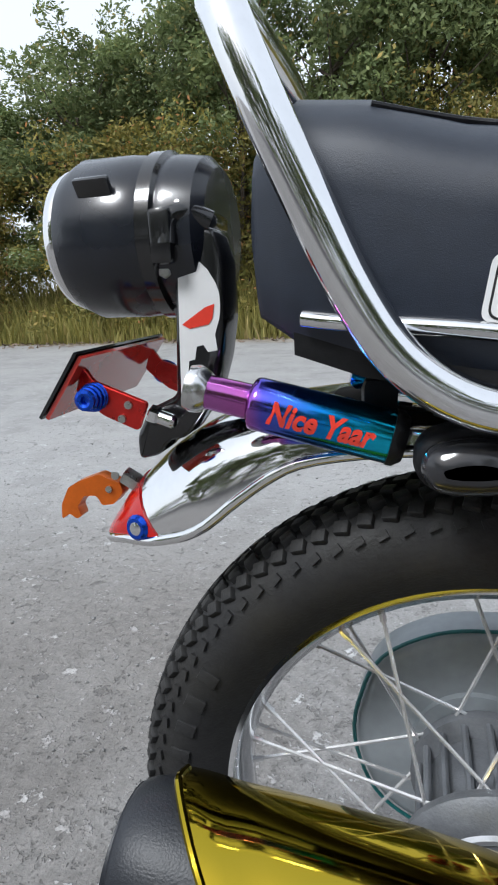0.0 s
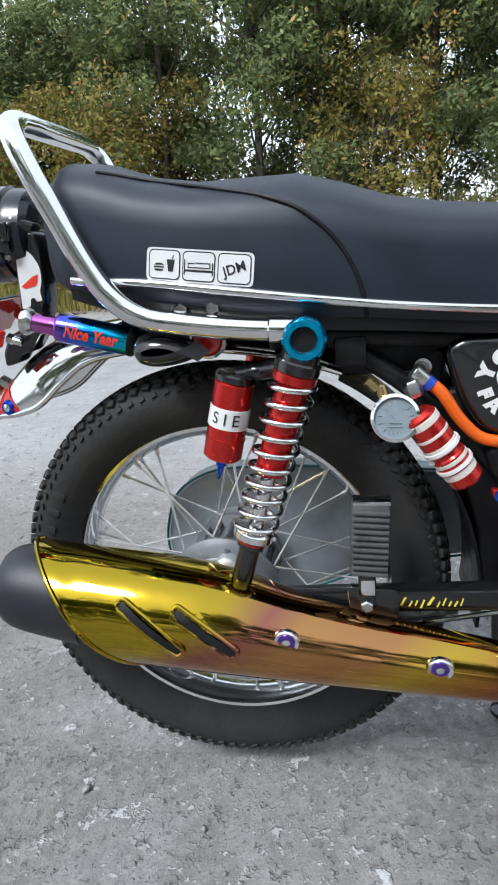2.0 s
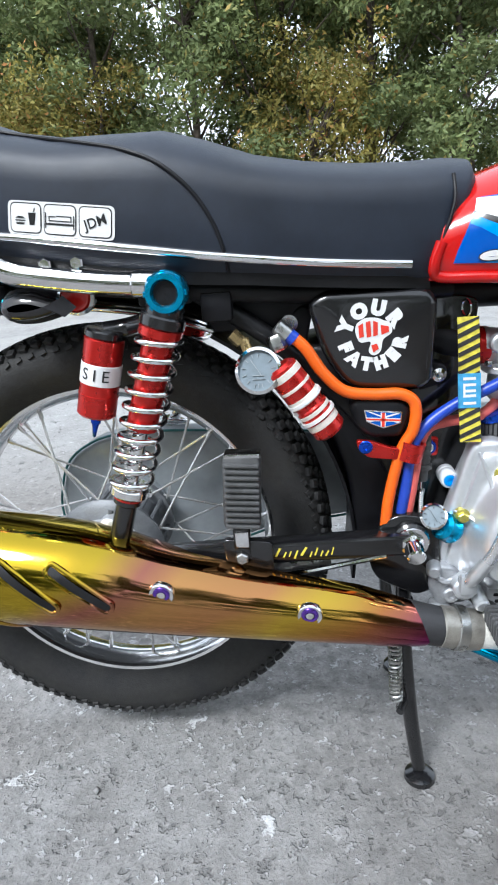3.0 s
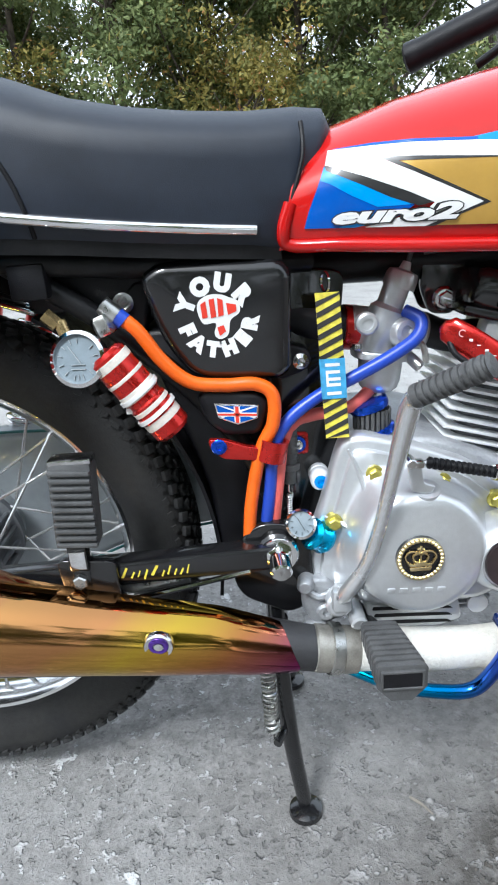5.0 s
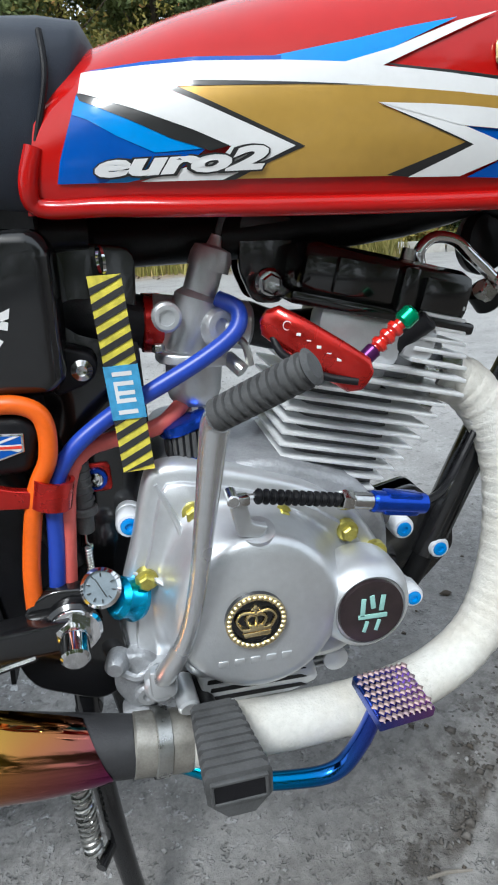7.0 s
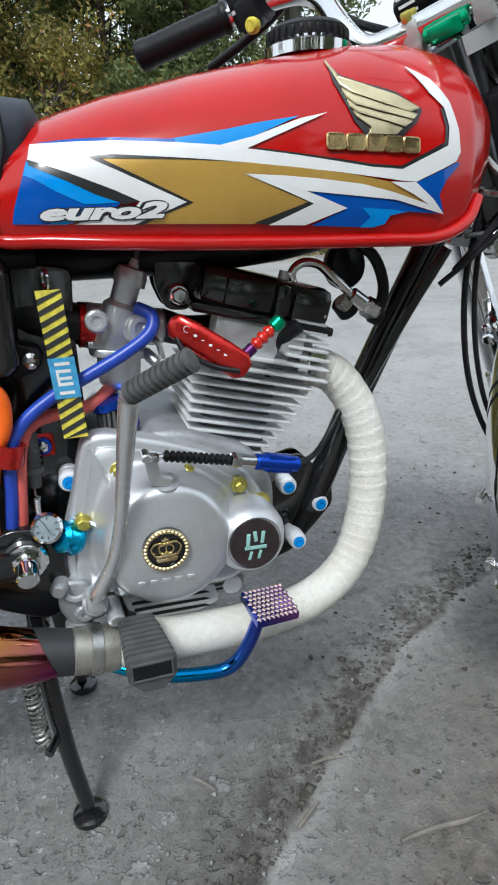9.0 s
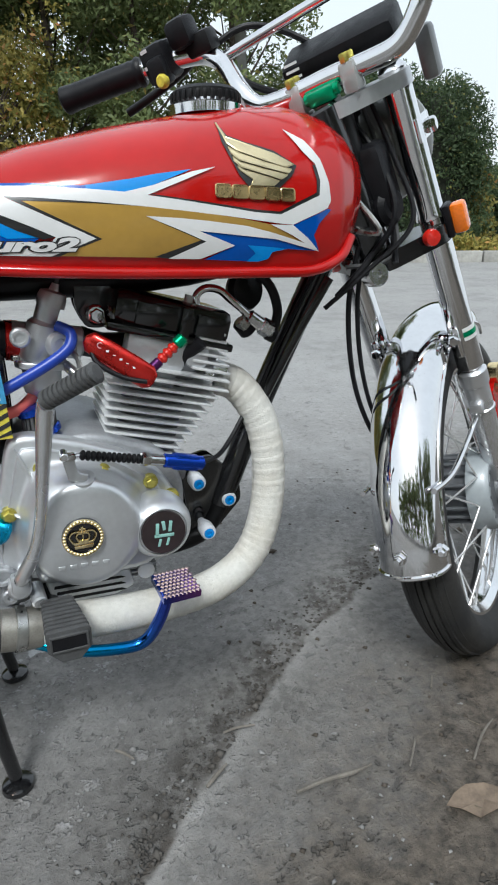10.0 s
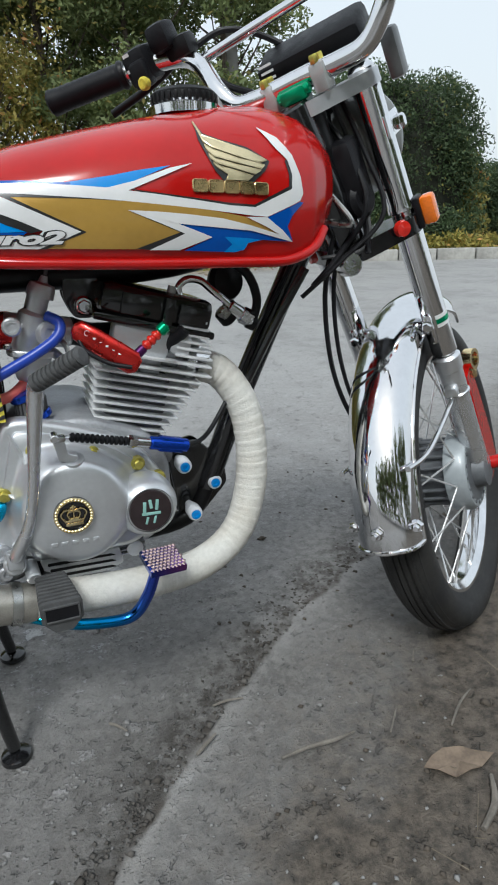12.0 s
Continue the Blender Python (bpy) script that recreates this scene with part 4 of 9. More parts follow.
    rp = [(rim_r + 0.010, -half * 0.72), (rim_r + 0.012, -half * 0.68), (rim_r + 0.008, -half * 0.60), (rim_r - 0.006, -half * 0.56), (rim_r - 0.016, -half * 0.3), (rim_r - 0.017, 0)]
    rp = rp + [(r, -y) for r, y in reversed(rp[:-1])] + [(rim_r - 0.012, half * 0.28), (rim_r - 0.002, half * 0.46), (rim_r - 0.002, -half * 0.46), (rim_r - 0.012, -half * 0.28)]
    P("rim", put(ring(rp, (0, 0, 0), Y, 96)), RIM, hub, "polished chrome rim")
    for i in range(36):
        side = -1 if i % 2 else 1
        a0 = 2 * math.pi * (i // 2) / 18 + (0.17 if side > 0 else 0)
        a1 = a0 + (0.62 if (i // 2) % 2 else -0.62)
        p0 = (0.058 * math.cos(a0), side * 0.046, 0.058 * math.sin(a0))
        p1 = ((rim_r - 0.014) * math.cos(a1), side * half * 0.12, (rim_r - 0.014) * math.sin(a1))
        P("spoke", put(join(cyl(p0, p1, 0.0018, 6), cyl(tuple(vec(p1) * 0.93 + vec(p0) * 0.07), p1, 0.003, 6))), SPOKE, hub)
    return hub


REAR = (0.0, 0.0, 0.334)
rear_wheel = wheel("rear_wheel", REAR, 0.298, 0.047, 0.2225, pose(0, 0, 0, 0, 9, 0).to_3x3(), "block", "cast alloy rear hub with chrome spokes and black tyre")


def build_rear_hub():
    x, y, z = REAR
    P("brake_panel", lathe([(0.075, -0.052), (0.078, -0.062), (0.07, -0.07), (0.035, -0.076), (0.03, -0.088), (0.012, -0.09)], REAR, (0, 1, 0), 40), HUB, None, "greyed cast alloy brake panel")
    for i in range(6):
        t = radians(20 + 60 * i)
        P("panel_rib", tube([(x + 0.034 * math.cos(t), -0.076, z + 0.034 * math.sin(t)), (x + 0.068 * math.cos(t), -0.071, z + 0.068 * math.sin(t))], 0.0035, 8), HUB)
    P("panel_ring", ring([(0.048, -0.072), (0.050, -0.076), (0.054, -0.076), (0.056, -0.071)], REAR, (0, 1, 0), 40), ALLOY)
    P("cam_boss", lathe([(0.015, 0.0), (0.015, -0.016), (0.010, -0.019), (0, -0.019)], (x + 0.012, -0.072, z + 0.048), (0, 1, 0), 20), ALLOY)
    P("brake_arm", slab(rounded([(x - 0.01, z + 0.03), (x + 0.01, z + 0.03), (x + 0.055, z - 0.03), (x + 0.035, z - 0.035)], 0.006), -0.088, -0.096, 0.001), ALLOY_DARK)
    P("axle_nut", join(hexbolt((x, -0.118, z), (0, -1, 0), 0.014, 0.014), cyl((x, -0.10, z), (x, -0.145, z), 0.007, 10)), CYAN_ANO, None, "cyan anodised axle nut")
    # torn sticker on the panel
    P("sticker", join(slab([(x - 0.046, z + 0.036), (x - 0.01, z + 0.044), (x + 0.014, z + 0.038), (x + 0.012, z + 0.026), (x - 0.02, z + 0.03), (x - 0.044, z + 0.026)], -0.0785, -0.0795)), BLACK_DECAL)
    P("sticker_bars", join(*[slab([(x - 0.042 + i * 0.012, z + 0.030), (x - 0.034 + i * 0.012, z + 0.031), (x - 0.036 + i * 0.012, z + 0.037), (x - 0.043 + i * 0.012, z + 0.036)], -0.0797, -0.0803) for i in range(4)]), YELLOW_INK)
    # chain case on the far side
    out = rounded([(-0.10, 0.26), (-0.125, 0.335), (-0.10, 0.42), (-0.04, 0.455), (0.05, 0.46), (0.24, 0.452), (0.42, 0.44), (0.45, 0.39), (0.40, 0.325), (0.22, 0.30), (0.05, 0.235), (-0.04, 0.225)], 0.04, 5)
    P("chain_case", slab(out, 0.115, 0.075, 0.008), GREY_CASE, None, "grey painted chain case")
    P("chain_case_edge", tube([(p[0], 0.078, p[1]) for p in inset(out, -0.001)], 0.0020, 6, 1, False, True), pm("teal_edge_trim", (0.015, 0.13, 0.13), 0.5), None, "teal rubber edge trim")
    P("chain_case_bulge", lathe([(0.062, 0), (0.06, -0.008), (0.04, -0.012), (0.0, -0.012)], (-0.005, 0.078, 0.335), (0, 1, 0), 36), GREY_CASE)


build_rear_hub()


def build_swingarm():
    for s in (-1, 1):
        y = s * 0.108
        P("swing_arm", join(box((0.195, y, 0.357), (0.40, 0.026, 0.030), 0.007, frame_of((1, 0, 0.045))), box((0.0, y, 0.337), (0.07, 0.012, 0.045), 0.006)), BLACK_GLOSS)
    P("pivot_tube", cyl((0.39, -0.115, 0.368), (0.39, 0.115, 0.368), 0.022, 16, 0.003), BLACK_GLOSS)
    P("pivot_bolt", join(lathe([(0.02, 0), (0.021, -0.003), (0.019, -0.006), (0.0, -0.006)], (0.391, -0.110, 0.366), (0, 1, 0), 24), hexbolt((0.391, -0.114, 0.366), (0, -1, 0), 0.0145, 0.010), cyl((0.391, -0.122, 0.365), (0.392, -0.142, 0.360), 0.0112, 14, 0.002)), CHROME, None, "chrome swing-arm pivot nut")
    # bars that stand for a yellow hand-written signature
    b = []
    x = 0.226
    for i, (w, h, d) in enumerate(((0.008, 0.010, 0), (0.005, 0.006, -0.001), (0.004, 0.006, 0), (0.006, 0.010, -0.003), (0.009, 0.010, 0.001), (0.004, 0.006, -0.001), (0.005, 0.009, 0.001), (0.004, 0.006, 0), (0.005, 0.006, 0), (0.004, 0.009, 0.001))):
        b.append(slab([(x, 0.356 + d), (x + w * 0.34, 0.3555 + d), (x + w * 1.0, 0.356 + d + h), (x + w * 0.72, 0.357 + d + h)], -0.1212, -0.1222))
        x += w + 0.002
    P("signature", join(*b), YELLOW_INK, None, "yellow script as plain bars")
    P("brake_rod", tube([(0.07, -0.1, 0.302), (0.2, -0.112, 0.318), (0.36, -0.118, 0.352)], 0.0035, 8), CHROME)
    P("rear_brake_stay", box((0.17, -0.105, 0.325), (0.25, 0.004, 0.014), 0.001, frame_of((1, 0, 0.14))), STEEL)


build_swingarm()


def helix(a, b, r, turns, wire, n=10, step=26):
    A, u, w = basis(vec(b) - vec(a))
    L = np.linalg.norm(vec(b) - vec(a))
    pts = []
    for i in range(int(turns * step) + 1):
        t = i / (turns * step)
        q = 2 * math.pi * turns * t
        pts.append(vec(a) + A * L * t + r * (u * math.cos(q) + w * math.sin(q)))
    return tube(pts, wire, n, 1, False)


def build_shock(y, near):
    top, bot = vec((0.133, y, 0.677)), vec((0.034, y, 0.370))
    d = unit(bot - top)
    at = lambda s: top + d * s
    root = P("rear_shock", join(cyl(at(0.012), at(0.036), 0.021, 20, 0.003), cyl(at(0.024), at(0.038), 0.025, 20, 0.002)), BLACK_GLOSS, None, "twin-tube shock absorber with chrome coil spring")
    P("damper_body", join(cyl(at(0.036), at(0.155), 0.0175, 20), cyl(at(0.036), at(0.050), 0.024, 20, 0.003)), RED_ANO, root, "red anodised damper body")
    P("damper_rod", join(cyl(at(0.15), at(0.235), 0.009, 14), cyl(at(0.226), at(0.240), 0.024, 20, 0.003)), CHROME, root)
    P("coil_spring", helix(at(0.048), at(0.235), 0.0235, 10, 0.0034), CHROME, root, "chrome coil spring")
    P("lower_clevis", join(cyl(at(0.238), at(0.252), 0.017, 16, 0.002), cyl(at(0.25), at(0.30), 0.013, 16), cyl(bot + vec((0, -0.016, 0)), bot + vec((0, 0.016, 0)), 0.018, 18, 0.003)), BLACK_GLOSS, root)
    P("spring_seat", cyl(at(0.240), at(0.244), 0.018, 18), RED_ANO, root)
    s = -1 if y < 0 else 1
    P("top_ring", ring([(0.0125, 0.0), (0.0125, s * 0.020), (0.0145, s * 0.024), (0.0200, s * 0.023), (0.0225, s * 0.018), (0.0225, s * 0.004), (0.020, 0.0)], top + vec((0, s * -0.002, 0)), (0, 1, 0), 32), CYAN_ANO, root, "cyan anodised ring nut")
    P("top_bolt", join(cyl(top, top + vec((0, s * 0.016, 0)), 0.0130, 20), *[box(tuple(top + vec((0.011 * math.cos(a), s * 0.008, 0.011 * math.sin(a)))), (0.004, 0.012, 0.004), 0.001, Matrix.Rotation(-a, 3, "Y")) for a in np.linspace(0, 6.283, 8, endpoint=False)][:1]), BLACK_SATIN, root)
    for a in np.linspace(0, 6.283, 8, endpoint=False):
        P("ring_cleat", box(tuple(top + vec((0.0205 * math.cos(a), s * 0.012, 0.0205 * math.sin(a)))), (0.005, 0.014, 0.006), 0.001, Matrix.Rotation(-a, 3, "Y")), CYAN_ANO, root)
    # piggyback reservoir
    ry = y + 0.022 * -s
    ra, rb = vec((0.051, ry, 0.632)), vec((0.027, ry, 0.541))
    rd = unit(rb - ra)
    res = P("reservoir", join(cyl(ra, rb, 0.0225, 28, 0.003), ring([(0.021, 0), (0.0232, 0.001), (0.0232, 0.003), (0.021, 0.004)], ra + rd * 0.066, rd, 28)), RED_ANO, None, "red anodised gas reservoir with white label")
    P("reservoir_cap", join(cyl(ra - rd * 0.008, ra + rd * 0.002, 0.023, 28, 0.002), tube([ra - rd * 0.004, ra - rd * 0.002 + vec((0.03, -s * 0.004, 0.006)), at(0.03)], [0.012, 0.011, 0.014], 10), ), BLACK_GLOSS, res)
    P("valve", join(cyl(rb, rb + rd * 0.010, 0.006, 10), cyl(rb + rd * 0.010, rb + rd * 0.028, 0.0042, 10, 0.001, 0.002)), BLUE_ANO, res, "blue anodised valve")
    P("label_band", ring([(0.0228, 0), (0.0233, 0.0005), (0.0233, 0.0235), (0.0228, 0.024)], ra + rd * 0.030, rd, 32), WHITE_DECAL, res, "white label band")
    if near:
        V, F = lettering("S I E", 0.019)
        A, u, w = basis(-rd, (0, -1, 0))
        c = ra + rd * 0.042
        out = []
        for q in V:
            th = q[0] / 0.0236
            out.append(tuple(c + A * q[1] + 0.0236 * (u * math.cos(th) + w * math.sin(th)) + u * q[2]))
        P("label_letters", (out, F), BLACK_DECAL, res)


build_shock(-0.130, True)
build_shock(0.130, False)


# exhaust: the axis, in x, z and radius
EX = [(-0.250, 0.384, 0.048), (-0.235, 0.381, 0.053), (-0.20, 0.375, 0.056), (-0.13, 0.363, 0.059), (-0.06, 0.352, 0.060), (0.0, 0.344, 0.057), (0.05, 0.334, 0.052), (0.10, 0.321, 0.045), (0.20, 0.303, 0.036), (0.33, 0.284, 0.029), (0.414, 0.265, 0.0245), (0.424, 0.263, 0.0240)]
EXY = -0.135


def ex_at(x, up=0.0, out=0.0):
    xs = [e[0] for e in EX]
    return np.interp(x, xs, [e[1] for e in EX]), np.interp(x, xs, [e[2] for e in EX])


def ex_y(x, z, off=0.0):
    """The outer side of the heat shield at x, z."""
    c, r = ex_at(x)
    r += 0.009
    q = max(-0.98, min(0.98, (z - c) / r))
    return EXY - r * math.sqrt(1 - q * q) - off


def build_exhaust():
    rings = []
    xs = np.linspace(-0.250, 0.424, 44)
    for x in xs:
        c, r = ex_at(x)
        rings.append([(x + 0.12 * r * math.cos(a) * 0, EXY + r * math.sin(a), c + r * math.cos(a)) for a in np.linspace(0, 6.283, 32, endpoint=False)])
    body = P("silencer", loft(rings), pm("black_heat_paint", (0.035, 0.035, 0.038), 0.5, 0.2, var=0.3, scale=14, bump=0.15, bscale=500, rvar=0.1), None, "black tapered exhaust silencer with a gold heat shield")
    P("end_cap", join(tube([(-0.257, EXY, 0.3870), (-0.250, EXY, 0.386), (-0.222, EXY, 0.380), (-0.150, EXY, 0.367)], [0.042, 0.0500, 0.0560, 0.0595], 32, 4), ring([(0.034, 0), (0.043, 0.0), (0.043, 0.012), (0.034, 0.012)], (-0.261, EXY, 0.3875), (1, 0, -0.16), 32)), pm("black_rubber_cap", (0.012, 0.014, 0.019), 0.45, 0, var=0.25, scale=20, bump=0.2, bscale=600), body, "matt black rubber end cap")
    # gold shield, a shell over the outer side, cut back on a slant at its tail
    rows, inner = [], []
    for i in range(61):
        t = i / 60
        row, row2 = [], []
        for j in range(25):
            a = radians(-40 + 216 * j / 24)          # 0 is up, 90 is outwards
            low = j / 24
            x0 = -0.222 + 0.160 * max(0, low - 0.12) ** 1.2 / 0.88 ** 1.2
            x1 = 0.405 - 0.03 * abs(low - 0.62)
            x = x0 + (x1 - x0) * t
            c, r = ex_at(x)
            e = 0.0055 + 0.004 * math.sin(math.pi * min(1, t * 1.0)) ** 0.5 - 0.004 * max(0, t - 0.9) / 0.1 + 0.0035 * max(0, 1 - t / 0.06)
            # the top edge steps down ahead of the shock mount
            aa = a if x < 0.06 else a + radians(34) * min(1, (x - 0.06) / 0.07) * (1 - low)
            row.append((x, EXY - (r + e) * math.sin(aa), c + (r + e) * math.cos(aa)))
            row2.append((x, EXY - (r + e - 0.0022) * math.sin(aa), c + (r + e - 0.0022) * math.cos(aa)))
        rows.append(row)
        inner.append(row2)
    V, F = loft(rows, False, False)
    W, G = loft(inner, False, False)
    n, k = 25, len(V)
    rim = []
    edge = [i * n for i in range(61)] + [60 * n + j for j in range(1, n)] + [i * n + n - 1 for i in range(59, -1, -1)] + [j for j in range(n - 2, 0, -1)]
    for a, b in zip(edge, edge[1:] + edge[:1]):
        rim.append((a, b, b + k, a + k))
    shield = P("heat_shield", (V + W, F + [tuple(q + k for q in reversed(f)) for f in G] + rim), SHIELD, body, "mirror-gold coated heat shield turning purple at the front")
    P("shield_lip", tube([rows[0][j] for j in range(1, 25)], 0.003, 8, 2), SHIELD, body)
    # two slanted slots with bright edges
    for x, z, x2, z2 in ((-0.090, 0.396, -0.022, 0.340), (-0.026, 0.386, 0.040, 0.337)):
        d = unit((x2 - x, z2 - z))
        nrm = vec((-d[1], d[0]))
        hole = rounded([vec((x, z)) + nrm * 0.004, vec((x2, z2)) + nrm * 0.0045, vec((x2, z2)) - nrm * 0.0045, vec((x, z)) - nrm * 0.004], 0.004, 4)
        P("slot", drape(hole, ex_y, 0.0022, 0.01), BLACK_SATIN, body)
        rim_ = inset(hole, -0.0025)
        P("slot_edge", tube([(p[0], ex_y(p[0], p[1]) - 0.0016, p[1]) for p in rim_], 0.0030, 8, 1, False, True), SHIELD, body)
    for x, z in ((0.098, 0.346), (0.266, 0.309)):
        y = ex_y(x, z)
        P("shield_bolt", join(lathe([(0.0150, 0.004), (0.0155, -0.001), (0.0140, -0.0035), (0.0105, -0.002), (0.0, -0.002)], (x, y, z), (0, 1, 0.15), 24)), CHROME, body)
        P("bolt_head", join(lathe([(0.0100, -0.001), (0.0100, -0.0024), (0.0088, -0.0034), (0.0060, -0.0034), (0.0055, -0.002), (0, -0.002)], (x, y, z), (0, 1, 0.15), 18)), pm("violet_anodised", (0.14, 0.06, 0.42), 0.25, 0.85), body, "violet anodised bolt")
        P("bolt_core", lathe([(0.0050, -0.0015), (0.0046, -0.0034), (0.003, -0.004), (0, -0.004)], (x, y, z), (0, 1, 0.15), 14), CHROME, body)
    P("hanger_bracket", slab(rounded([(0.165, 0.385), (0.225, 0.380), (0.225, 0.33), (0.17, 0.335)], 0.008), -0.122, -0.130, 0.001), BLACK_GLOSS)
    P("clamp_sleeve", cyl((0.420, -0.135, 0.264), (0.468, -0.132, 0.255), 0.0250, 28, 0.002), HEADER_RUST, body, "dull steel clamp sleeve")
    P("clamp_band", ring([(0.0257, 0), (0.0275, 0.001), (0.0275, 0.012), (0.0257, 0.013)], (0.436, -0.134, 0.261), (1, 0.13, -0.2), 28), STEEL, body)
    pts = [(0.726, -0.035, 0.515), (0.757, -0.042, 0.500), (0.784, -0.055, 0.452), (0.790, -0.068, 0.390), (0.780, -0.080, 0.325), (0.752, -0.092, 0.272), (0.700, -0.103, 0.242), (0.630, -0.117, 0.239), (0.550, -0.127, 0.246), (0.452, -0.133, 0.258)]
    head = P("header_pipe", tube(pts, [0.021, 0.0225, 0.0228, 0.0225, 0.023, 0.0226, 0.023, 0.0226, 0.0235, 0.024], 24, 10), WRAP, None, "header pipe bandaged in off-white glass-fibre tape")
    sp = spline(pts, 12)
    for i in range(4, len(sp) - 3, 3):
        T = unit(sp[i + 1] - sp[i - 1])
        P("tape_turn", ring([(0.0215, -0.007), (0.0229, -0.005), (0.0233, 0.0), (0.0222, 0.007)], sp[i], T + vec((0.15, 0.1, 0.12)), 24), WRAP, head)
    P("header_flange", join(cyl((0.712, -0.03, 0.520), (0.724, -0.034, 0.516), 0.03, 24, 0.002), cyl((0.715, -0.065, 0.534), (0.732, -0.067, 0.530), 0.007, 8), cyl((0.708, -0.03, 0.488), (0.725, -0.032, 0.484), 0.006, 8)), CHROME, head)


build_exhaust()


# ---- seat ----
SX = [-0.164, -0.157, -0.134, -0.092, -0.04, 0.015, 0.072, 0.126, 0.172, 0.224, 0.28, 0.334, 0.385, 0.430, 0.456, 0.468]
ST = [0.822, 0.860, 0.882, 0.876, 0.857, 0.847, 0.846, 0.845, 0.832, 0.813, 0.802, 0.796, 0.793, 0.794, 0.791, 0.768]
SB = [0.790, 0.752, 0.738, 0.725, 0.718, 0.710, 0.700, 0.692, 0.688, 0.684, 0.678, 0.673, 0.669, 0.667, 0.690, 0.715]
SW = [0.062, 0.084, 0.097, 0.106, 0.114, 0.122, 0.125, 0.125, 0.122, 0.118, 0.112, 0.105, 0.098, 0.092, 0.082, 0.060]


def seat_y(x, z):
    t, b, w = np.interp(x, SX, ST), np.interp(x, SX, SB), np.interp(x, SX, SW)
    v = min(1.0, max(0.0, (z - b) / (t - b)))
    return -w * seat_f(v)


def seat_f(v):
    return (1 - 0.10 * ((0.22 - v) / 0.22) ** 2) if v < 0.22 else (1 - 0.05 * (v - 0.22)) * max(0.0, 1 - max(0.0, (v - 0.60) / 0.40) ** 3.0) ** 0.5


def build_seat():
    rings = []
    xs = [p[0] for p in spline([(x, 0) for x in SX], 4)]
    for x in xs:
        t, b = np.interp(x, SX, ST), np.interp(x, SX, SB)
        w = np.interp(x, SX, SW)
        vs = [0, 0.03, 0.1, 0.22, 0.4, 0.6, 0.72, 0.82, 0.9, 0.96, 0.99, 1.0]
        right = [(x - 0.020 * (1 - v) * (x > 0.4) * (x - 0.4) / 0.058, -w * seat_f(v), b + (t - b) * v) for v in vs]
        rings.append(right + [(p[0], -p[1], p[2]) for p in reversed(right[:-1])])
    seat = P("seat", loft(rings), VINYL, None, "long black vinyl seat with chrome side trim", 70)
    P("seat_base", loft([[(x - (0.02 if x > 0.4 else 0), s * w * 0.93, z) for s, z in ((-1, b - 0.008), (-1, b + 0.012), (1, b + 0.012), (1, b - 0.008))] for x, b, w in zip(SX[2:14], SB[2:14], SW[2:14])]), BLACK_SATIN)
    for s in (-1, 1):
        trim = [(x, s * -(seat_y(x, z) - 0.002), z) for x, z in [(-0.127, 0.751), (-0.10, 0.748), (-0.03, 0.742), (0.087, 0.724), (0.203, 0.706), (0.30, 0.694), (0.388, 0.686)]]
        P("trim_strip", tube(trim, [0.0042] * 7, 10, 6, True, False, 1.15), CHROME, seat, "chrome trim strip")
        seam = [(x, s * -(seat_y(x, z) - 0.0008), z) for x, z in [(-0.09, 0.862), (-0.03, 0.848), (0.045, 0.831), (0.097, 0.818), (0.135, 0.801), (0.165, 0.774), (0.184, 0.743), (0.194, 0.712), (0.196, 0.692)]]
        P("piping", tube(seam, 0.0022, 8, 6), BLACK_PLASTIC, seat)
        front = [(x, s * -(seat_y(x, z) - 0.0008), z) for x, z in [(0.432, 0.772), (0.432, 0.745), (0.421, 0.71), (0.408, 0.678)]]
        P("piping", tube(front, 0.002, 8, 6), BLACK_PLASTIC, seat)
    # sticker of three rounded panels
    def quad(u, v):
        a, b, c, d = (vec(q) for q in ((-0.029, 0.780), (0.0865, 0.7645), (0.082, 0.731), (-0.0345, 0.747)))
        return (a * (1 - u) + b * u) * (1 - v) + (d * (1 - u) + c * u) * v
    def panel(u0, u1, v0, v1, r):
        return rounded([quad(u0, v0), quad(u1, v0), quad(u1, v1), quad(u0, v1)], r, 5)
    P("sticker", drape(panel(0, 1, 0, 1, 0.006), seat_y, 0.0008), WHITE_DECAL, seat, "white sticker with a cup, a bed and letters")
    for i in range(3):
        u = 0.012 + i * 0.325
        P("sticker_frame", drape(panel(u + 0.012, u + 0.315, 0.05, 0.95, 0.006), seat_y, 0.0012), BLACK_DECAL, seat)
        P("sticker_panel", drape(panel(u + 0.022, u + 0.305, 0.085, 0.915, 0.005), seat_y, 0.0016), WHITE_DECAL, seat)
    def mark(pts):
        return drape([quad(*p) for p in pts], seat_y, 0.0021)
    P("sticker_cup", join(mark([(0.20, 0.34), (0.275, 0.34), (0.26, 0.70), (0.215, 0.70)]), mark([(0.245, 0.33), (0.26, 0.2), (0.268, 0.2), (0.255, 0.33)]), mark([(0.075, 0.52), (0.10, 0.46), (0.15, 0.46), (0.175, 0.52)]), mark([(0.075, 0.56), (0.175, 0.56), (0.175, 0.60), (0.075, 0.60)]), mark([(0.08, 0.64), (0.17, 0.64), (0.16, 0.70), (0.09, 0.70)])), BLACK_DECAL, seat)
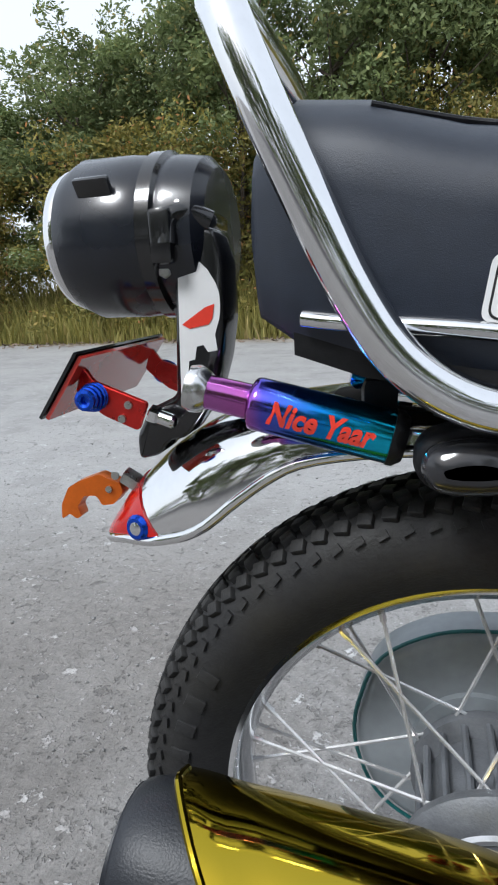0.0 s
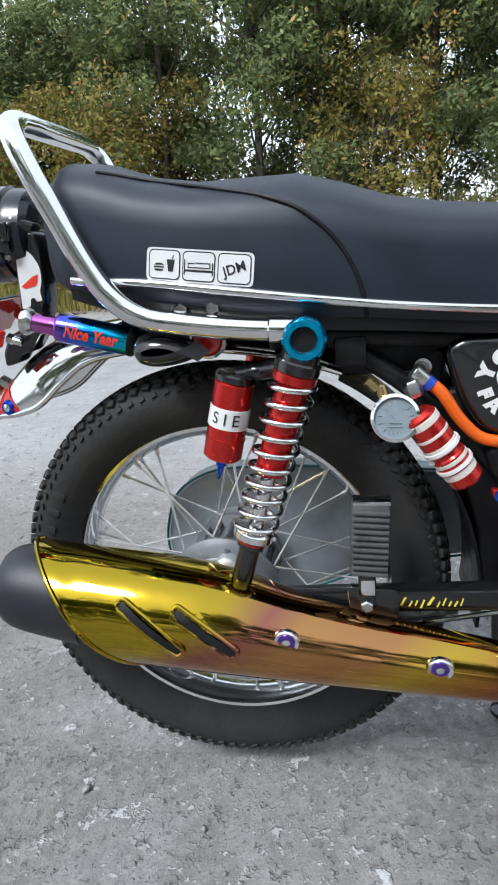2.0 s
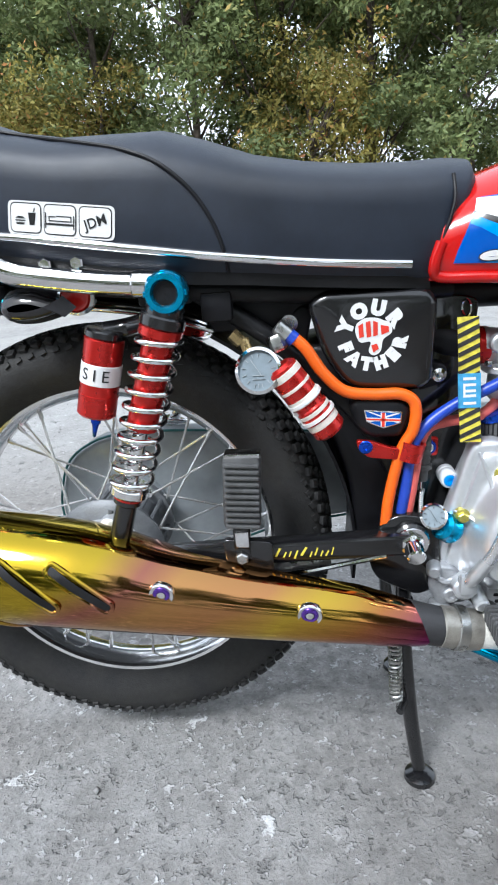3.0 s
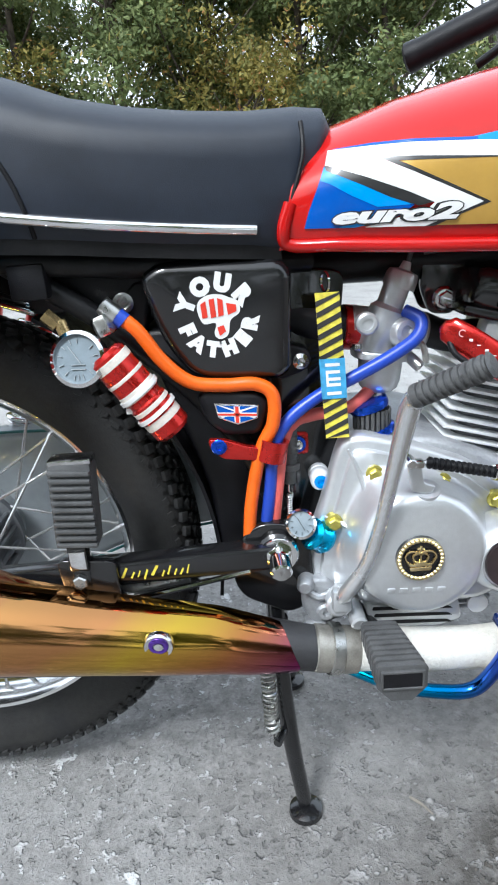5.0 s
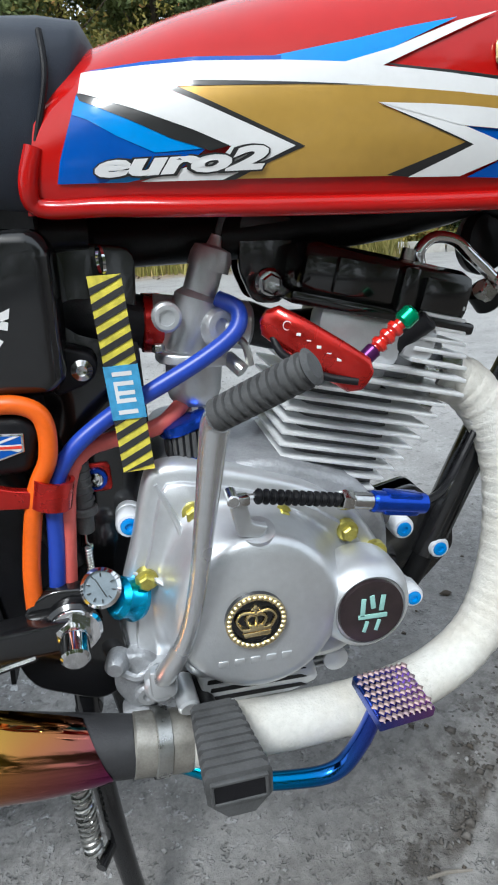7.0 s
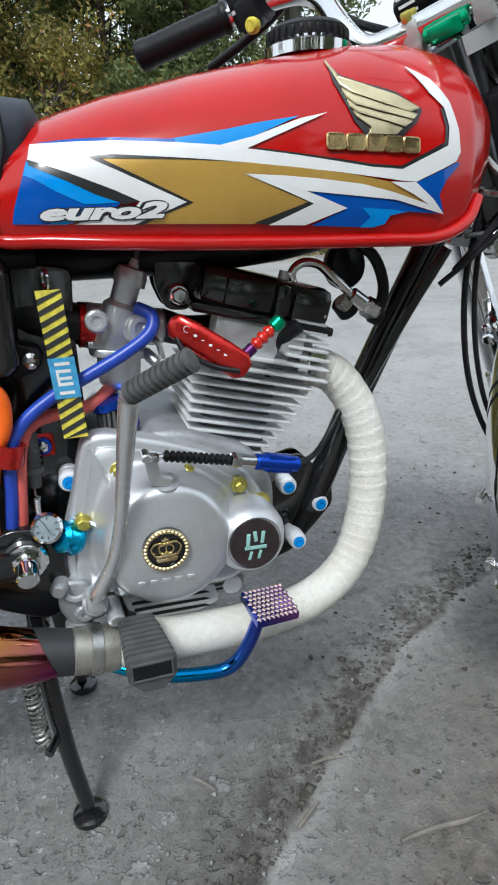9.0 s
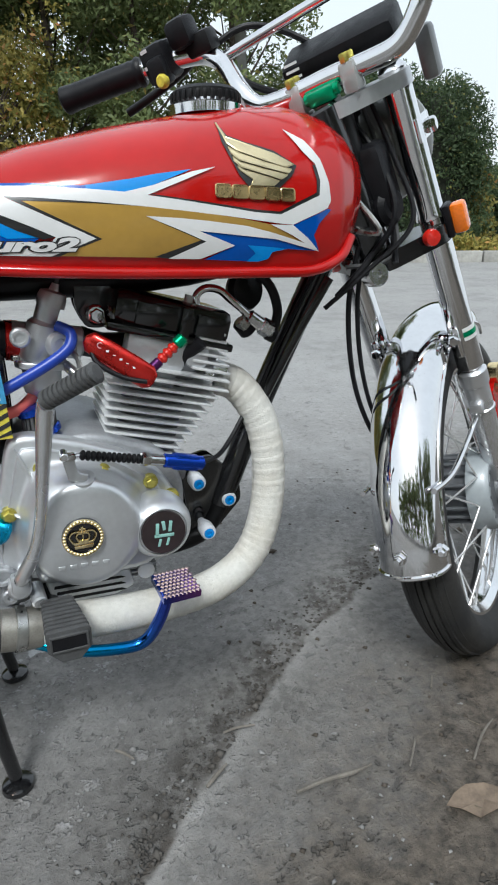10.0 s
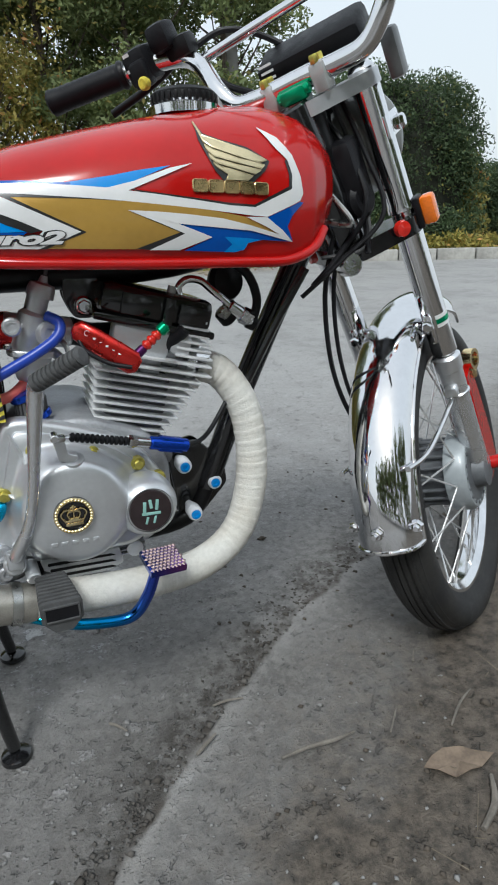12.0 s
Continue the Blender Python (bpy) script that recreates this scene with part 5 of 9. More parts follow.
    P("sticker_bed", join(mark([(0.365, 0.3), (0.375, 0.3), (0.375, 0.76), (0.365, 0.76)]), mark([(0.625, 0.36), (0.635, 0.36), (0.635, 0.76), (0.625, 0.76)]), mark([(0.375, 0.60), (0.625, 0.60), (0.625, 0.66), (0.375, 0.66)]), mark([(0.40, 0.40), (0.46, 0.40), (0.46, 0.43), (0.40, 0.43)]), mark([(0.40, 0.52), (0.61, 0.52), (0.61, 0.55), (0.40, 0.55)]), mark([(0.47, 0.38), (0.60, 0.38), (0.60, 0.41), (0.47, 0.41)]), mark([(0.60, 0.38), (0.61, 0.38), (0.61, 0.55), (0.60, 0.55)]), mark([(0.40, 0.40), (0.407, 0.40), (0.407, 0.55), (0.40, 0.55)])), BLACK_DECAL, seat)
    V, F = lettering("JDM", 0.0140, 0.0, 0.0, 0.0002)
    c, ca, sa = quad(0.828, 0.5), math.cos(0.22), math.sin(0.22)
    out = []
    for q in V:
        x, z = c[0] + q[0] * ca - q[1] * sa * 0.9, c[1] + q[0] * sa + q[1] * ca
        out.append((x, seat_y(x, z) - 0.0022, z))
    P("sticker_letters", (out, F), BLACK_DECAL, seat)


build_seat()


# ---- tail ----
def build_tail():
    y = 0.125
    right = [(0.125, -y, 0.684), (0.06, -y, 0.690), (0.0, -y, 0.699), (-0.04, -y, 0.708), (-0.072, -y, 0.730), (-0.096, -y, 0.765), (-0.120, -y, 0.815), (-0.140, -y, 0.860), (-0.157, -y + 0.006, 0.900), (-0.164, -y + 0.025, 0.914), (-0.164, -y + 0.05, 0.917), (-0.163, -0.04, 0.917)]
    pts = right + [(p[0], -p[1], p[2]) for p in reversed(right)]
    P("grab_rail", tube(pts, 0.0125, 18, 5), CHROME, None, "bent chrome tube grab rail")
    for s in (-1, 1):
        P("rail_collar", cyl((0.095, s * y, 0.6865), (0.128, s * y, 0.684), 0.0145, 18, 0.002), CHROME)
        for x in (0.0, 0.035):
            P("rail_nut", hexbolt((x, s * 0.113, 0.712), (0, s, 0), 0.008, 0.008), CHROME)
    # rear lamp: deep black can, bright rim and lens
    c = vec((-0.264, 0.005, 0.810))
    ax = unit((-1, 0, 0.02))
    lamp = P("rear_lamp", lathe([(0.0, -0.062), (0.045, -0.062), (0.053, -0.055), (0.0555, -0.038), (0.0555, -0.026), (0.0535, -0.022), (0.0562, -0.016), (0.0580, 0.0), (0.0580, 0.036), (0.051, 0.050)], c, ax, 48), pm("satin_black_can", (0.007, 0.009, 0.015), 0.25, 0, var=0.2, scale=20, rvar=0.06, coat=0.2), None, "large round satin-black rear lamp with a bright rim")
    P("lamp_rim", ring([(0.0510, 0.046), (0.0518, 0.050), (0.049, 0.057), (0.046, 0.059), (0.046, 0.054)], c, ax, 48), CHROME, lamp)
    P("lamp_lens", lathe([(0.046, 0.052), (0.04, 0.060), (0.022, 0.065), (0, 0.067)], c, ax, 36), SMOKE_LENS, lamp)
    P("lamp_clasp", box(tuple(c + vec((-0.012, -0.0520, 0.030))), (0.026, 0.006, 0.016), 0.002, Matrix.Rotation(0.55, 3, "X")), BLACK_GLOSS, lamp)
    P("lamp_bracket_ring", join(ring([(0.0555, -0.030), (0.0590, -0.028), (0.0590, -0.018), (0.0555, -0.016)], c, ax, 48), box((-0.228, -0.050, 0.806), (0.016, 0.012, 0.036), 0.004)), BLACK_GLOSS, lamp)
    # black side plates that carry lamp and number plate
    out = rounded([(-0.222, 0.805), (-0.214, 0.822), (-0.192, 0.815), (-0.187, 0.794), (-0.188, 0.757), (-0.193, 0.729), (-0.203, 0.699), (-0.224, 0.672), (-0.240, 0.668), (-0.246, 0.658), (-0.264, 0.654), (-0.264, 0.672), (-0.252, 0.693), (-0.229, 0.703), (-0.2255, 0.753)], 0.005, 3)
    P("tail_bracket", slab(out, -0.008, -0.040, 0.003), BLACK_GLOSS, None, "black gloss tail bracket with a white and red decal")
    P("bracket_bar", join(tube([(-0.222, -0.050, 0.806), (-0.221, -0.046, 0.822), (-0.210, -0.040, 0.826), (-0.196, -0.034, 0.820)], 0.0075, 12, 4), box((-0.212, -0.012, 0.822), (0.03, 0.05, 0.012), 0.004)), BLACK_GLOSS)
    P("bracket_bolt", hexbolt((-0.216, -0.040, 0.830), (0, -0.3, 1), 0.006, 0.006), STEEL)
    P("bracket_bolt", hexbolt((-0.228, -0.041, 0.79), (0, -1, 0), 0.005, 0.004), STEEL)
    flat = lambda x, z: -0.0402
    P("white_decal", drape([(-0.219, 0.802), (-0.2115, 0.8000), (-0.204, 0.795), (-0.198, 0.789), (-0.193, 0.780), (-0.191, 0.773), (-0.191, 0.764), (-0.192, 0.757), (-0.196, 0.746), (-0.195, 0.735), (-0.202, 0.734), (-0.205, 0.739), (-0.210, 0.738), (-0.212, 0.729), (-0.2165, 0.728), (-0.2205, 0.703), (-0.2245, 0.705), (-0.2225, 0.743)], flat, 0.0006), WHITE_DECAL, None, "white decal")
    P("red_decal", drape([(-0.2195, 0.7535), (-0.202, 0.7645), (-0.195, 0.7665), (-0.197, 0.757), (-0.200, 0.7530), (-0.214, 0.7505)], flat, 0.0011), RED_DECAL, None, "red slash decal")
    # small steep number plate on red acrylic, and its arms
    d = unit((0.034, 0, 0.045))
    def on(u, v):          # u up along the plate, v across
        return vec((-0.319, 0, 0.693)) + d * u + vec((0, v, 0))
    nrm = unit(np.cross(d, (0, 1, 0)))
    def sheet(us, w, off, t):
        q = [on(us[0], -w), on(us[1], -w), on(us[1], w), on(us[0], w)]
        return loft([[p + nrm * off for p in q], [p + nrm * (off + t) for p in q]])
    plate = P("number_plate", sheet((0.0, 0.057), 0.075, 0, 0.0025), BLACK_GLOSS, None, "number plate with a red acrylic backing")
    P("plate_backing", sheet((0.002, 0.056), 0.073, -0.004, 0.003), PLATE_RED, plate, "red acrylic backing")
    P("plate_bars", join(sheet((0.010, 0.024), 0.05, 0.0026, 0.0006), sheet((0.032, 0.046), 0.04, 0.0026, 0.0006)), WHITE_DECAL, plate)
    for s in (-1, 1):
        arm = rounded([(-0.290, 0.730), (-0.282, 0.718), (-0.242, 0.702), (-0.251, 0.682), (-0.277, 0.693), (-0.297, 0.710)], 0.003, 3)
        P("plate_arm", slab(arm, s * 0.058, s * 0.062, 0.0008), RED_ANO, plate, "red anodised plate arm")
        P("plate_screw", join(cyl((-0.256, s * 0.062, 0.701), (-0.256, s * 0.064, 0.701), 0.003, 10), cyl((-0.262, s * 0.062, 0.691), (-0.262, s * 0.064, 0.691), 0.003, 10)), STEEL, plate)
        P("plate_knob", join(*[cyl((-0.2816, s * (0.060 + i * 0.004), 0.707), (-0.2816, s * (0.0628 + i * 0.004), 0.707), r_, 18, 0.001) for i, r_ in enumerate((0.0105, 0.0105, 0.0095, 0.0085))], ring([(0.003, 0.0), (0.0075, 0.0), (0.0075, 0.0185), (0.005, 0.0195), (0.003, 0.0185)], (-0.2816, s * 0.059, 0.707), (0, s, 0), 18)), BLUE_ANO, plate, "blue anodised ribbed knob")
        P("plate_stud", join(hexbolt((-0.246, s * 0.050, 0.692), (0.9, 0, -0.3), 0.0075, 0.008), cyl((-0.240, s * 0.050, 0.690), (-0.226, s * 0.052, 0.686), 0.0055, 10, 0.002)), CHROME, plate)
    # orange hook on a stud
    hook = rounded([(-0.3524, 0.5932), (-0.351, 0.6065), (-0.3426, 0.6218), (-0.3334, 0.6271), (-0.3125, 0.6345), (-0.305, 0.6307), (-0.2942, 0.6276), (-0.2923, 0.6186), (-0.3018, 0.6088), (-0.3126, 0.6073), (-0.3171, 0.6156), (-0.3287, 0.6149), (-0.3362, 0.6049), (-0.3333, 0.5964), (-0.3388, 0.5941), (-0.3439, 0.5987)], 0.0025, 3)
    P("hook", slab(hook, -0.018, -0.004, 0.0015), ORANGE_ANO, None, "orange anodised luggage hook")
    P("hook_stud", join(hexbolt((-0.293, -0.010, 0.632), (1, 0, -0.6), 0.0085, 0.016), cyl((-0.297, -0.018, 0.634), (-0.297, -0.020, 0.634), 0.0035, 10), cyl((-0.304, -0.018, 0.622), (-0.304, -0.020, 0.622), 0.003, 10)), STEEL)
    # rear mudguard: arched chrome sheet with a red tip
    top = spline([(-0.315, 0.581), (-0.299, 0.603), (-0.281, 0.626), (-0.244, 0.660), (-0.199, 0.684), (-0.14, 0.700), (-0.05, 0.705), (0.08, 0.690), (0.16, 0.660)], 5)
    foot = spline([(-0.312, 0.578), (-0.288, 0.587), (-0.255, 0.593), (-0.215, 0.606), (-0.170, 0.641), (-0.125, 0.663), (-0.03, 0.670), (0.09, 0.655), (0.17, 0.63)], 5)
    wide = np.interp(np.arange(len(top)), [0, 4, 10, 16, 40], [0.010, 0.030, 0.050, 0.058, 0.060])
    def arch(i, grow):
        row = []
        for k in range(-8, 9):
            a = radians(k * 11.25)
            s = math.cos(a) ** 0.9
            up = unit(top[i] - foot[i]) * grow
            row.append((foot[i][0] + (top[i][0] - foot[i][0]) * s + up[0] * s, (wide[i] + grow) * math.sin(a), foot[i][1] + (top[i][1] - foot[i][1]) * s + up[1] * s))
        return row
    def guard(i0, i1, grow):
        return loft([arch(i, grow) + list(reversed(arch(i, grow - 0.002))) for i in range(i0, i1)])
    mg = P("rear_mudguard", guard(0, len(top), 0), CHROME, None, "arched chrome rear mudguard with a red tip")
    for j in (0, 16):
        P("mudguard_bead", tube([arch(i, 0.001)[j] for i in range(0, len(top), 2)], 0.0042, 10, 2), CHROME, mg)
    P("mudguard_tip", guard(0, 12, 0.0015), RED_PAINT, mg, "red painted tip")
    P("tip_bolt", join(lathe([(0.010, 0), (0.0105, -0.003), (0.008, -0.006), (0.005, -0.006), (0.0045, -0.003), (0, -0.003)], (-0.266, -0.046, 0.602), (0.25, 1, -0.1), 18)), BLUE_ANO, mg, "blue anodised bolt")
    P("tip_bolt_core", lathe([(0.0055, 0), (0.0055, -0.005), (0, -0.006)], (-0.266, -0.047, 0.602), (0.25, 1, -0.1), 12), CHROME, mg)
    # heat-coloured canister with a name on it
    a, b = vec((-0.199, -0.078, 0.7145)), vec((-0.068, -0.071, 0.680))
    d = unit(b - a)
    can = P("canister", lathe([(0.0, 0), (0.0125, 0.0), (0.0125, 0.004), (0.0115, 0.008), (0.0112, 0.010), (0.0116, 0.036), (0.0150, 0.0375), (0.0166, 0.039), (0.0172, 0.042), (0.0172, 0.126), (0.0164, 0.129), (0.013, 0.130), (0.012, 0.136), (0.0, 0.136)], a, d, 36), HEAT, None, "heat-blued small silencer canister with red lettering")
    P("canister_collar", lathe([(0.009, -0.006), (0.0145, -0.005), (0.0160, 0.0), (0.0150, 0.005), (0.0122, 0.009)], a, d, 28), CHROME_WORN, can, "dull metal collar")
    P("canister_end", lathe([(0.0178, 0.127), (0.0178, 0.131), (0.014, 0.136), (0.0, 0.137)], a, d, 32), BLACK_SATIN, can)
    V, F = lettering("Nice Yaar", 0.0195, 0.25, 0.0, 0.0007)
    A, u, w = basis(d, (0, -1, 0))
    c = a + d * 0.083
    res = []
    for q in V:
        th = q[1] / 0.0176
        res.append(tuple(c + A * q[0] * 0.82 + 0.0182 * (u * math.cos(th) - w * math.sin(th) * -1 * -1)))
    if res and (np.mean([r[2] for r, q in zip(res, V) if q[1] > 0]) < c[2]):
        res = [tuple(c + A * q[0] * 0.82 + 0.0182 * (u * math.cos(q[1] / 0.0176) + w * math.sin(q[1] / 0.0176))) for q in V]
    P("canister_letters", (res, F), RED_DECAL, can, "red script lettering")
    P("second_canister", lathe([(0.0, 0), (0.015, 0), (0.0165, 0.004), (0.0165, 0.05), (0.014, 0.055), (0, 0.055)], (-0.11, 0.02, 0.706), (0.9, 0.1, -0.2), 24), HEAT)
    # turn signals and reflectors under the rail
    for s in (-1, 1):
        ind = spline([(-0.066, 0.668), (-0.058, 0.684), (-0.03, 0.690), (0.0, 0.682), (0.022, 0.668), (0.0, 0.655), (-0.03, 0.649), (-0.056, 0.652)], 5, True)
        t = P("turn_signal", slab(ind, s * 0.082, s * 0.105, 0.008), BLACK_PLASTIC, None, "black turn signal with a smoked lens")
        P("lens", slab(inset(ind, 0.0045), s * 0.104, s * 0.122, 0.009), SMOKE_LENS, t, "smoked lens")
        P("stalk", cyl((-0.02, s * 0.05, 0.680), (-0.02, s * 0.09, 0.673), 0.012, 14), BLACK_PLASTIC, t)
        P("side_reflector", join(lathe([(0.017, 0), (0.0175, -0.006), (0.015, -0.010), (0, -0.011)], (0.022, s * 0.094, 0.676), (0, -s, 0), 24)), RED_LENS, None, "round red reflector")
        P("reflector_cup", ring([(0.0165, 0), (0.021, 0), (0.021, 0.009), (0.0175, 0.011)], (0.022, s * 0.092, 0.676), (0, s, 0), 24), CHROME_WORN)
        # frame rails under the seat
        P("seat_rail", tube([(-0.05, s * 0.07, 0.700), (0.0, s * 0.085, 0.690), (0.15, s * 0.09, 0.675), (0.30, s * 0.075, 0.660), (0.44, s * 0.045, 0.655)], 0.012, 12, 5), BLACK_SATIN)
        P("rail_end", cyl((-0.075, s * 0.07, 0.702), (-0.045, s * 0.07, 0.700), 0.007, 10), CHROME)
        P("shock_mount", join(cyl((0.136, s * 0.085, 0.680), (0.136, s * 0.128, 0.680), 0.016, 14), box((0.12, s * 0.09, 0.675), (0.06, 0.012, 0.03), 0.004)), BLACK_SATIN)
    P("under_tail", box((-0.02, 0, 0.694), (0.16, 0.09, 0.03), 0.008), BLACK_PLASTIC)
    P("relay_box", box((0.178, -0.088, 0.655), (0.034, 0.03, 0.032), 0.003), BLACK_PLASTIC)
    # inner mudguard and chain guard ahead of the tyre
    V = []
    for i in range(17):
        a = radians(-8 + 68 * i / 16)
        r = 0.325
        V.append([(r * math.cos(a), w, 0.335 + r * math.sin(a)) for w in (-0.066, -0.06, 0.06, 0.066)] + [((r + 0.004) * math.cos(a), w, 0.335 + (r + 0.004) * math.sin(a)) for w in (0.066, -0.066)])
    P("inner_mudguard", loft(V), BLACK_PLASTIC)


build_tail()
for ob in bike.children:
    if ob.name.split(".")[0] in ("tail_bracket", "bracket_bar", "bracket_bolt", "white_decal", "red_decal", "number_plate", "hook", "hook_stud", "rear_mudguard", "canister", "second_canister"):
        ob.location = (-0.003, 0, -0.006)


# ---- tank ----
TX = [.43, .46, .52, .60, .68, .76, .82, .86, .885, .905, .918, .925]
TT = [.756, .772, .791, .809, .824, .836, .839, .832, .819, .800, .776, .757]
TB = [.667, .665, .661, .657, .654, .652, .651, .664, .686, .710, .730, .745]
TW = [.078, .090, .104, .116, .125, .129, .124, .110, .092, .072, .048, .026]
TY = -0.018


def tank_f(v):
    return math.sqrt(max(0.0, 1 - ((v - 0.3) / 0.7) ** 2.6)) if v > 0.3 else 1 - 0.10 * ((0.3 - v) / 0.3) ** 2


def tank_y(x, z):
    # the rear wall leans back towards its foot
    if x < 0.47:
        t, b = np.interp(x, TX, TT), np.interp(x, TX, TB)
        k = 1 - min(1.0, max(0.0, (z - b) / (t - b)))
        x = (x + 0.2585 * k) / (1 + 0.55 * k)
    t, b, w = np.interp(x, TX, TT), np.interp(x, TX, TB), np.interp(x, TX, TW)
    return TY - w * tank_f(min(1.0, max(0.0, (z - b) / (t - b))))


def build_tank():
    rings = []
    xs = [p[0] for p in spline([(x, 0) for x in TX], 6)]
    vs = [0, 0.02, 0.06, 0.12, 0.2, 0.3, 0.42, 0.54, 0.65, 0.74, 0.82, 0.89, 0.94, 0.975, 0.993, 1.0]
    for x in xs:
        t, b, w = np.interp(x, TX, TT), np.interp(x, TX, TB), np.interp(x, TX, TW)
        back = max(0.0, 0.47 - x) / 0.04
        right = [(x - 0.022 * back * (1 - v), TY - w * tank_f(v), b + (t - b) * v) for v in vs]
        rings.append(right + [(p[0], 2 * TY - p[1], p[2]) for p in reversed(right[:-1])])
    tank = P("fuel_tank", loft(rings), RED_PAINT, None, "glossy red fuel tank with white, blue and gold decals", 60)
    for s in (-1, 1):
        lip = [(x - (0.012 if x < .45 else 0), TY + s * (np.interp(x, TX, TW) * 0.90 + 0.005), b + 0.004) for x, b in zip(TX[:7], TB[:7])]
        lip = [(0.419, TY + s * 0.077, 0.706), (0.412, TY + s * 0.079, 0.684)] + lip + [(.862, TY + s * .104, .668), (.884, TY + s * .088, .690)]
        P("tank_flange", tube(lip, 0.0062, 12, 5, True, False, 1.0), RED_PAINT, tank)
    lay = lambda name, pts, off, mat, label="": P(name, drape(pts, tank_y, off * 1.25, 0.006), mat, tank, label)
    # stripe set on the visible side, base layer first
    lay("blue_stripe", [(0.456, 0.7473), (0.4897, 0.7492), (0.5215, 0.749), (0.5716, 0.746), (0.5712, 0.7434), (0.521, 0.7459), (0.4892, 0.746)], 0.0008, BLUE_DECAL)
    lay("light_blue_stripe", [(0.5669, 0.7462), (0.6147, 0.7524), (0.6418, 0.7571), (0.679, 0.7617), (0.6378, 0.7464), (0.6083, 0.7401), (0.5712, 0.7434)], 0.0008, SKY_DECAL)
    lay("black_stripe", [(0.6306, 0.7386), (0.6609, 0.7342), (0.7116, 0.7268), (0.7434, 0.7219), (0.7722, 0.7195), (0.8186, 0.7387), (0.8195, 0.7515), (0.8158, 0.7672), (0.8238, 0.7674), (0.8293, 0.7518), (0.8277, 0.7337), (0.773, 0.7134), (0.7328, 0.7176), (0.6606, 0.7298)], 0.0008, BLACK_DECAL)
    lay("blue_hook", [(0.7878, 0.705), (0.8347, 0.7217), (0.8406, 0.7208), (0.8224, 0.7062), (0.8159, 0.6941), (0.8254, 0.6763), (0.8089, 0.6899)], 0.0008, BLUE_DECAL)
    lay("white_band", [(0.4501, 0.7339), (0.4536, 0.7466), (0.4894, 0.7469), (0.521, 0.7463), (0.5712, 0.7434), (0.6083, 0.7401), (0.6378, 0.7464), (0.6785, 0.7594), (0.7045, 0.7641), (0.6726, 0.7523), (0.6304, 0.7368), (0.6609, 0.7325), (0.7115, 0.7245), (0.7436, 0.7192), (0.7731, 0.7167), (0.7877, 0.706), (0.7723, 0.7073), (0.7116, 0.7159), (0.6309, 0.7257), (0.4946, 0.7364)], 0.0014, WHITE_DECAL)
    lay("white_hook", [(0.7731, 0.7167), (0.8223, 0.736), (0.8239, 0.7516), (0.8189, 0.7682), (0.8064, 0.7802), (0.7896, 0.8042), (0.8108, 0.7929), (0.8273, 0.7734), (0.8368, 0.7497), (0.8396, 0.7305), (0.8346, 0.7227), (0.7877, 0.7055)], 0.0014, WHITE_DECAL)
    lay("blue_field", [(0.4491, 0.7335), (0.4805, 0.7176), (0.5216, 0.6975), (0.504, 0.6865), (0.4732, 0.6823), (0.4302, 0.6841), (0.4338, 0.6966), (0.4434, 0.7191)], 0.0010, BLUE_DECAL)
    lay("light_blue_field", [(0.449, 0.7326), (0.4804, 0.7168), (0.5207, 0.698), (0.4915, 0.6978), (0.47, 0.7084), (0.4534, 0.7187), (0.4452, 0.7221)], 0.0014, SKY_DECAL)
    lay("light_blue_field", [(0.4593, 0.6829), (0.4817, 0.6933), (0.5046, 0.691), (0.497, 0.6859), (0.4732, 0.6823)], 0.0014, SKY_DECAL)
    lay("gold_field", [(0.5099, 0.7326), (0.5788, 0.7299), (0.6309, 0.7257), (0.6802, 0.7199), (0.7221, 0.7142), (0.7604, 0.7066), (0.7857, 0.695), (0.8038, 0.6861), (0.7672, 0.697), (0.7331, 0.7056), (0.6904, 0.7114), (0.6266, 0.717), (0.6844, 0.6918), (0.6375, 0.6758), (0.5318, 0.6804), (0.5562, 0.688), (0.5797, 0.6957)], 0.0014, GOLD_DECAL, "gold decal field")
    lay("black_arrow", [(0.4493, 0.7344), (0.4814, 0.7237), (0.5159, 0.7088), (0.5372, 0.6987), (0.5247, 0.6965), (0.5016, 0.705), (0.4802, 0.7159), (0.4505, 0.7298)], 0.0017, BLACK_DECAL)
    lay("black_arrow", [(0.4916, 0.7378), (0.5322, 0.7346), (0.5788, 0.7308), (0.628, 0.7262), (0.5788, 0.7296), (0.5318, 0.7318), (0.509, 0.7327), (0.5821, 0.6957), (0.5562, 0.6867), (0.5389, 0.6796), (0.5279, 0.6796), (0.554, 0.6895), (0.575, 0.6964)], 0.0017, BLACK_DECAL)
    lay("white_arrow", [(0.4502, 0.7343), (0.4945, 0.7359), (0.576, 0.6963), (0.5612, 0.6906), (0.5308, 0.6799), (0.4815, 0.682), (0.4994, 0.6867), (0.5304, 0.6918), (0.5371, 0.6983), (0.5159, 0.7084), (0.4812, 0.7228)], 0.0021, WHITE_DECAL)
    lay("black_chevron", [(0.6284, 0.7165), (0.6473, 0.7078), (0.6828, 0.6923), (0.6339, 0.6765), (0.6504, 0.6743), (0.6918, 0.6906)], 0.0017, BLACK_DECAL)
    lay("white_chevron", [(0.6266, 0.717), (0.6791, 0.7022), (0.6986, 0.6946), (0.7203, 0.6858), (0.6818, 0.6729), (0.6479, 0.6744), (0.6882, 0.6907), (0.6597, 0.7033)], 0.0021, WHITE_DECAL)
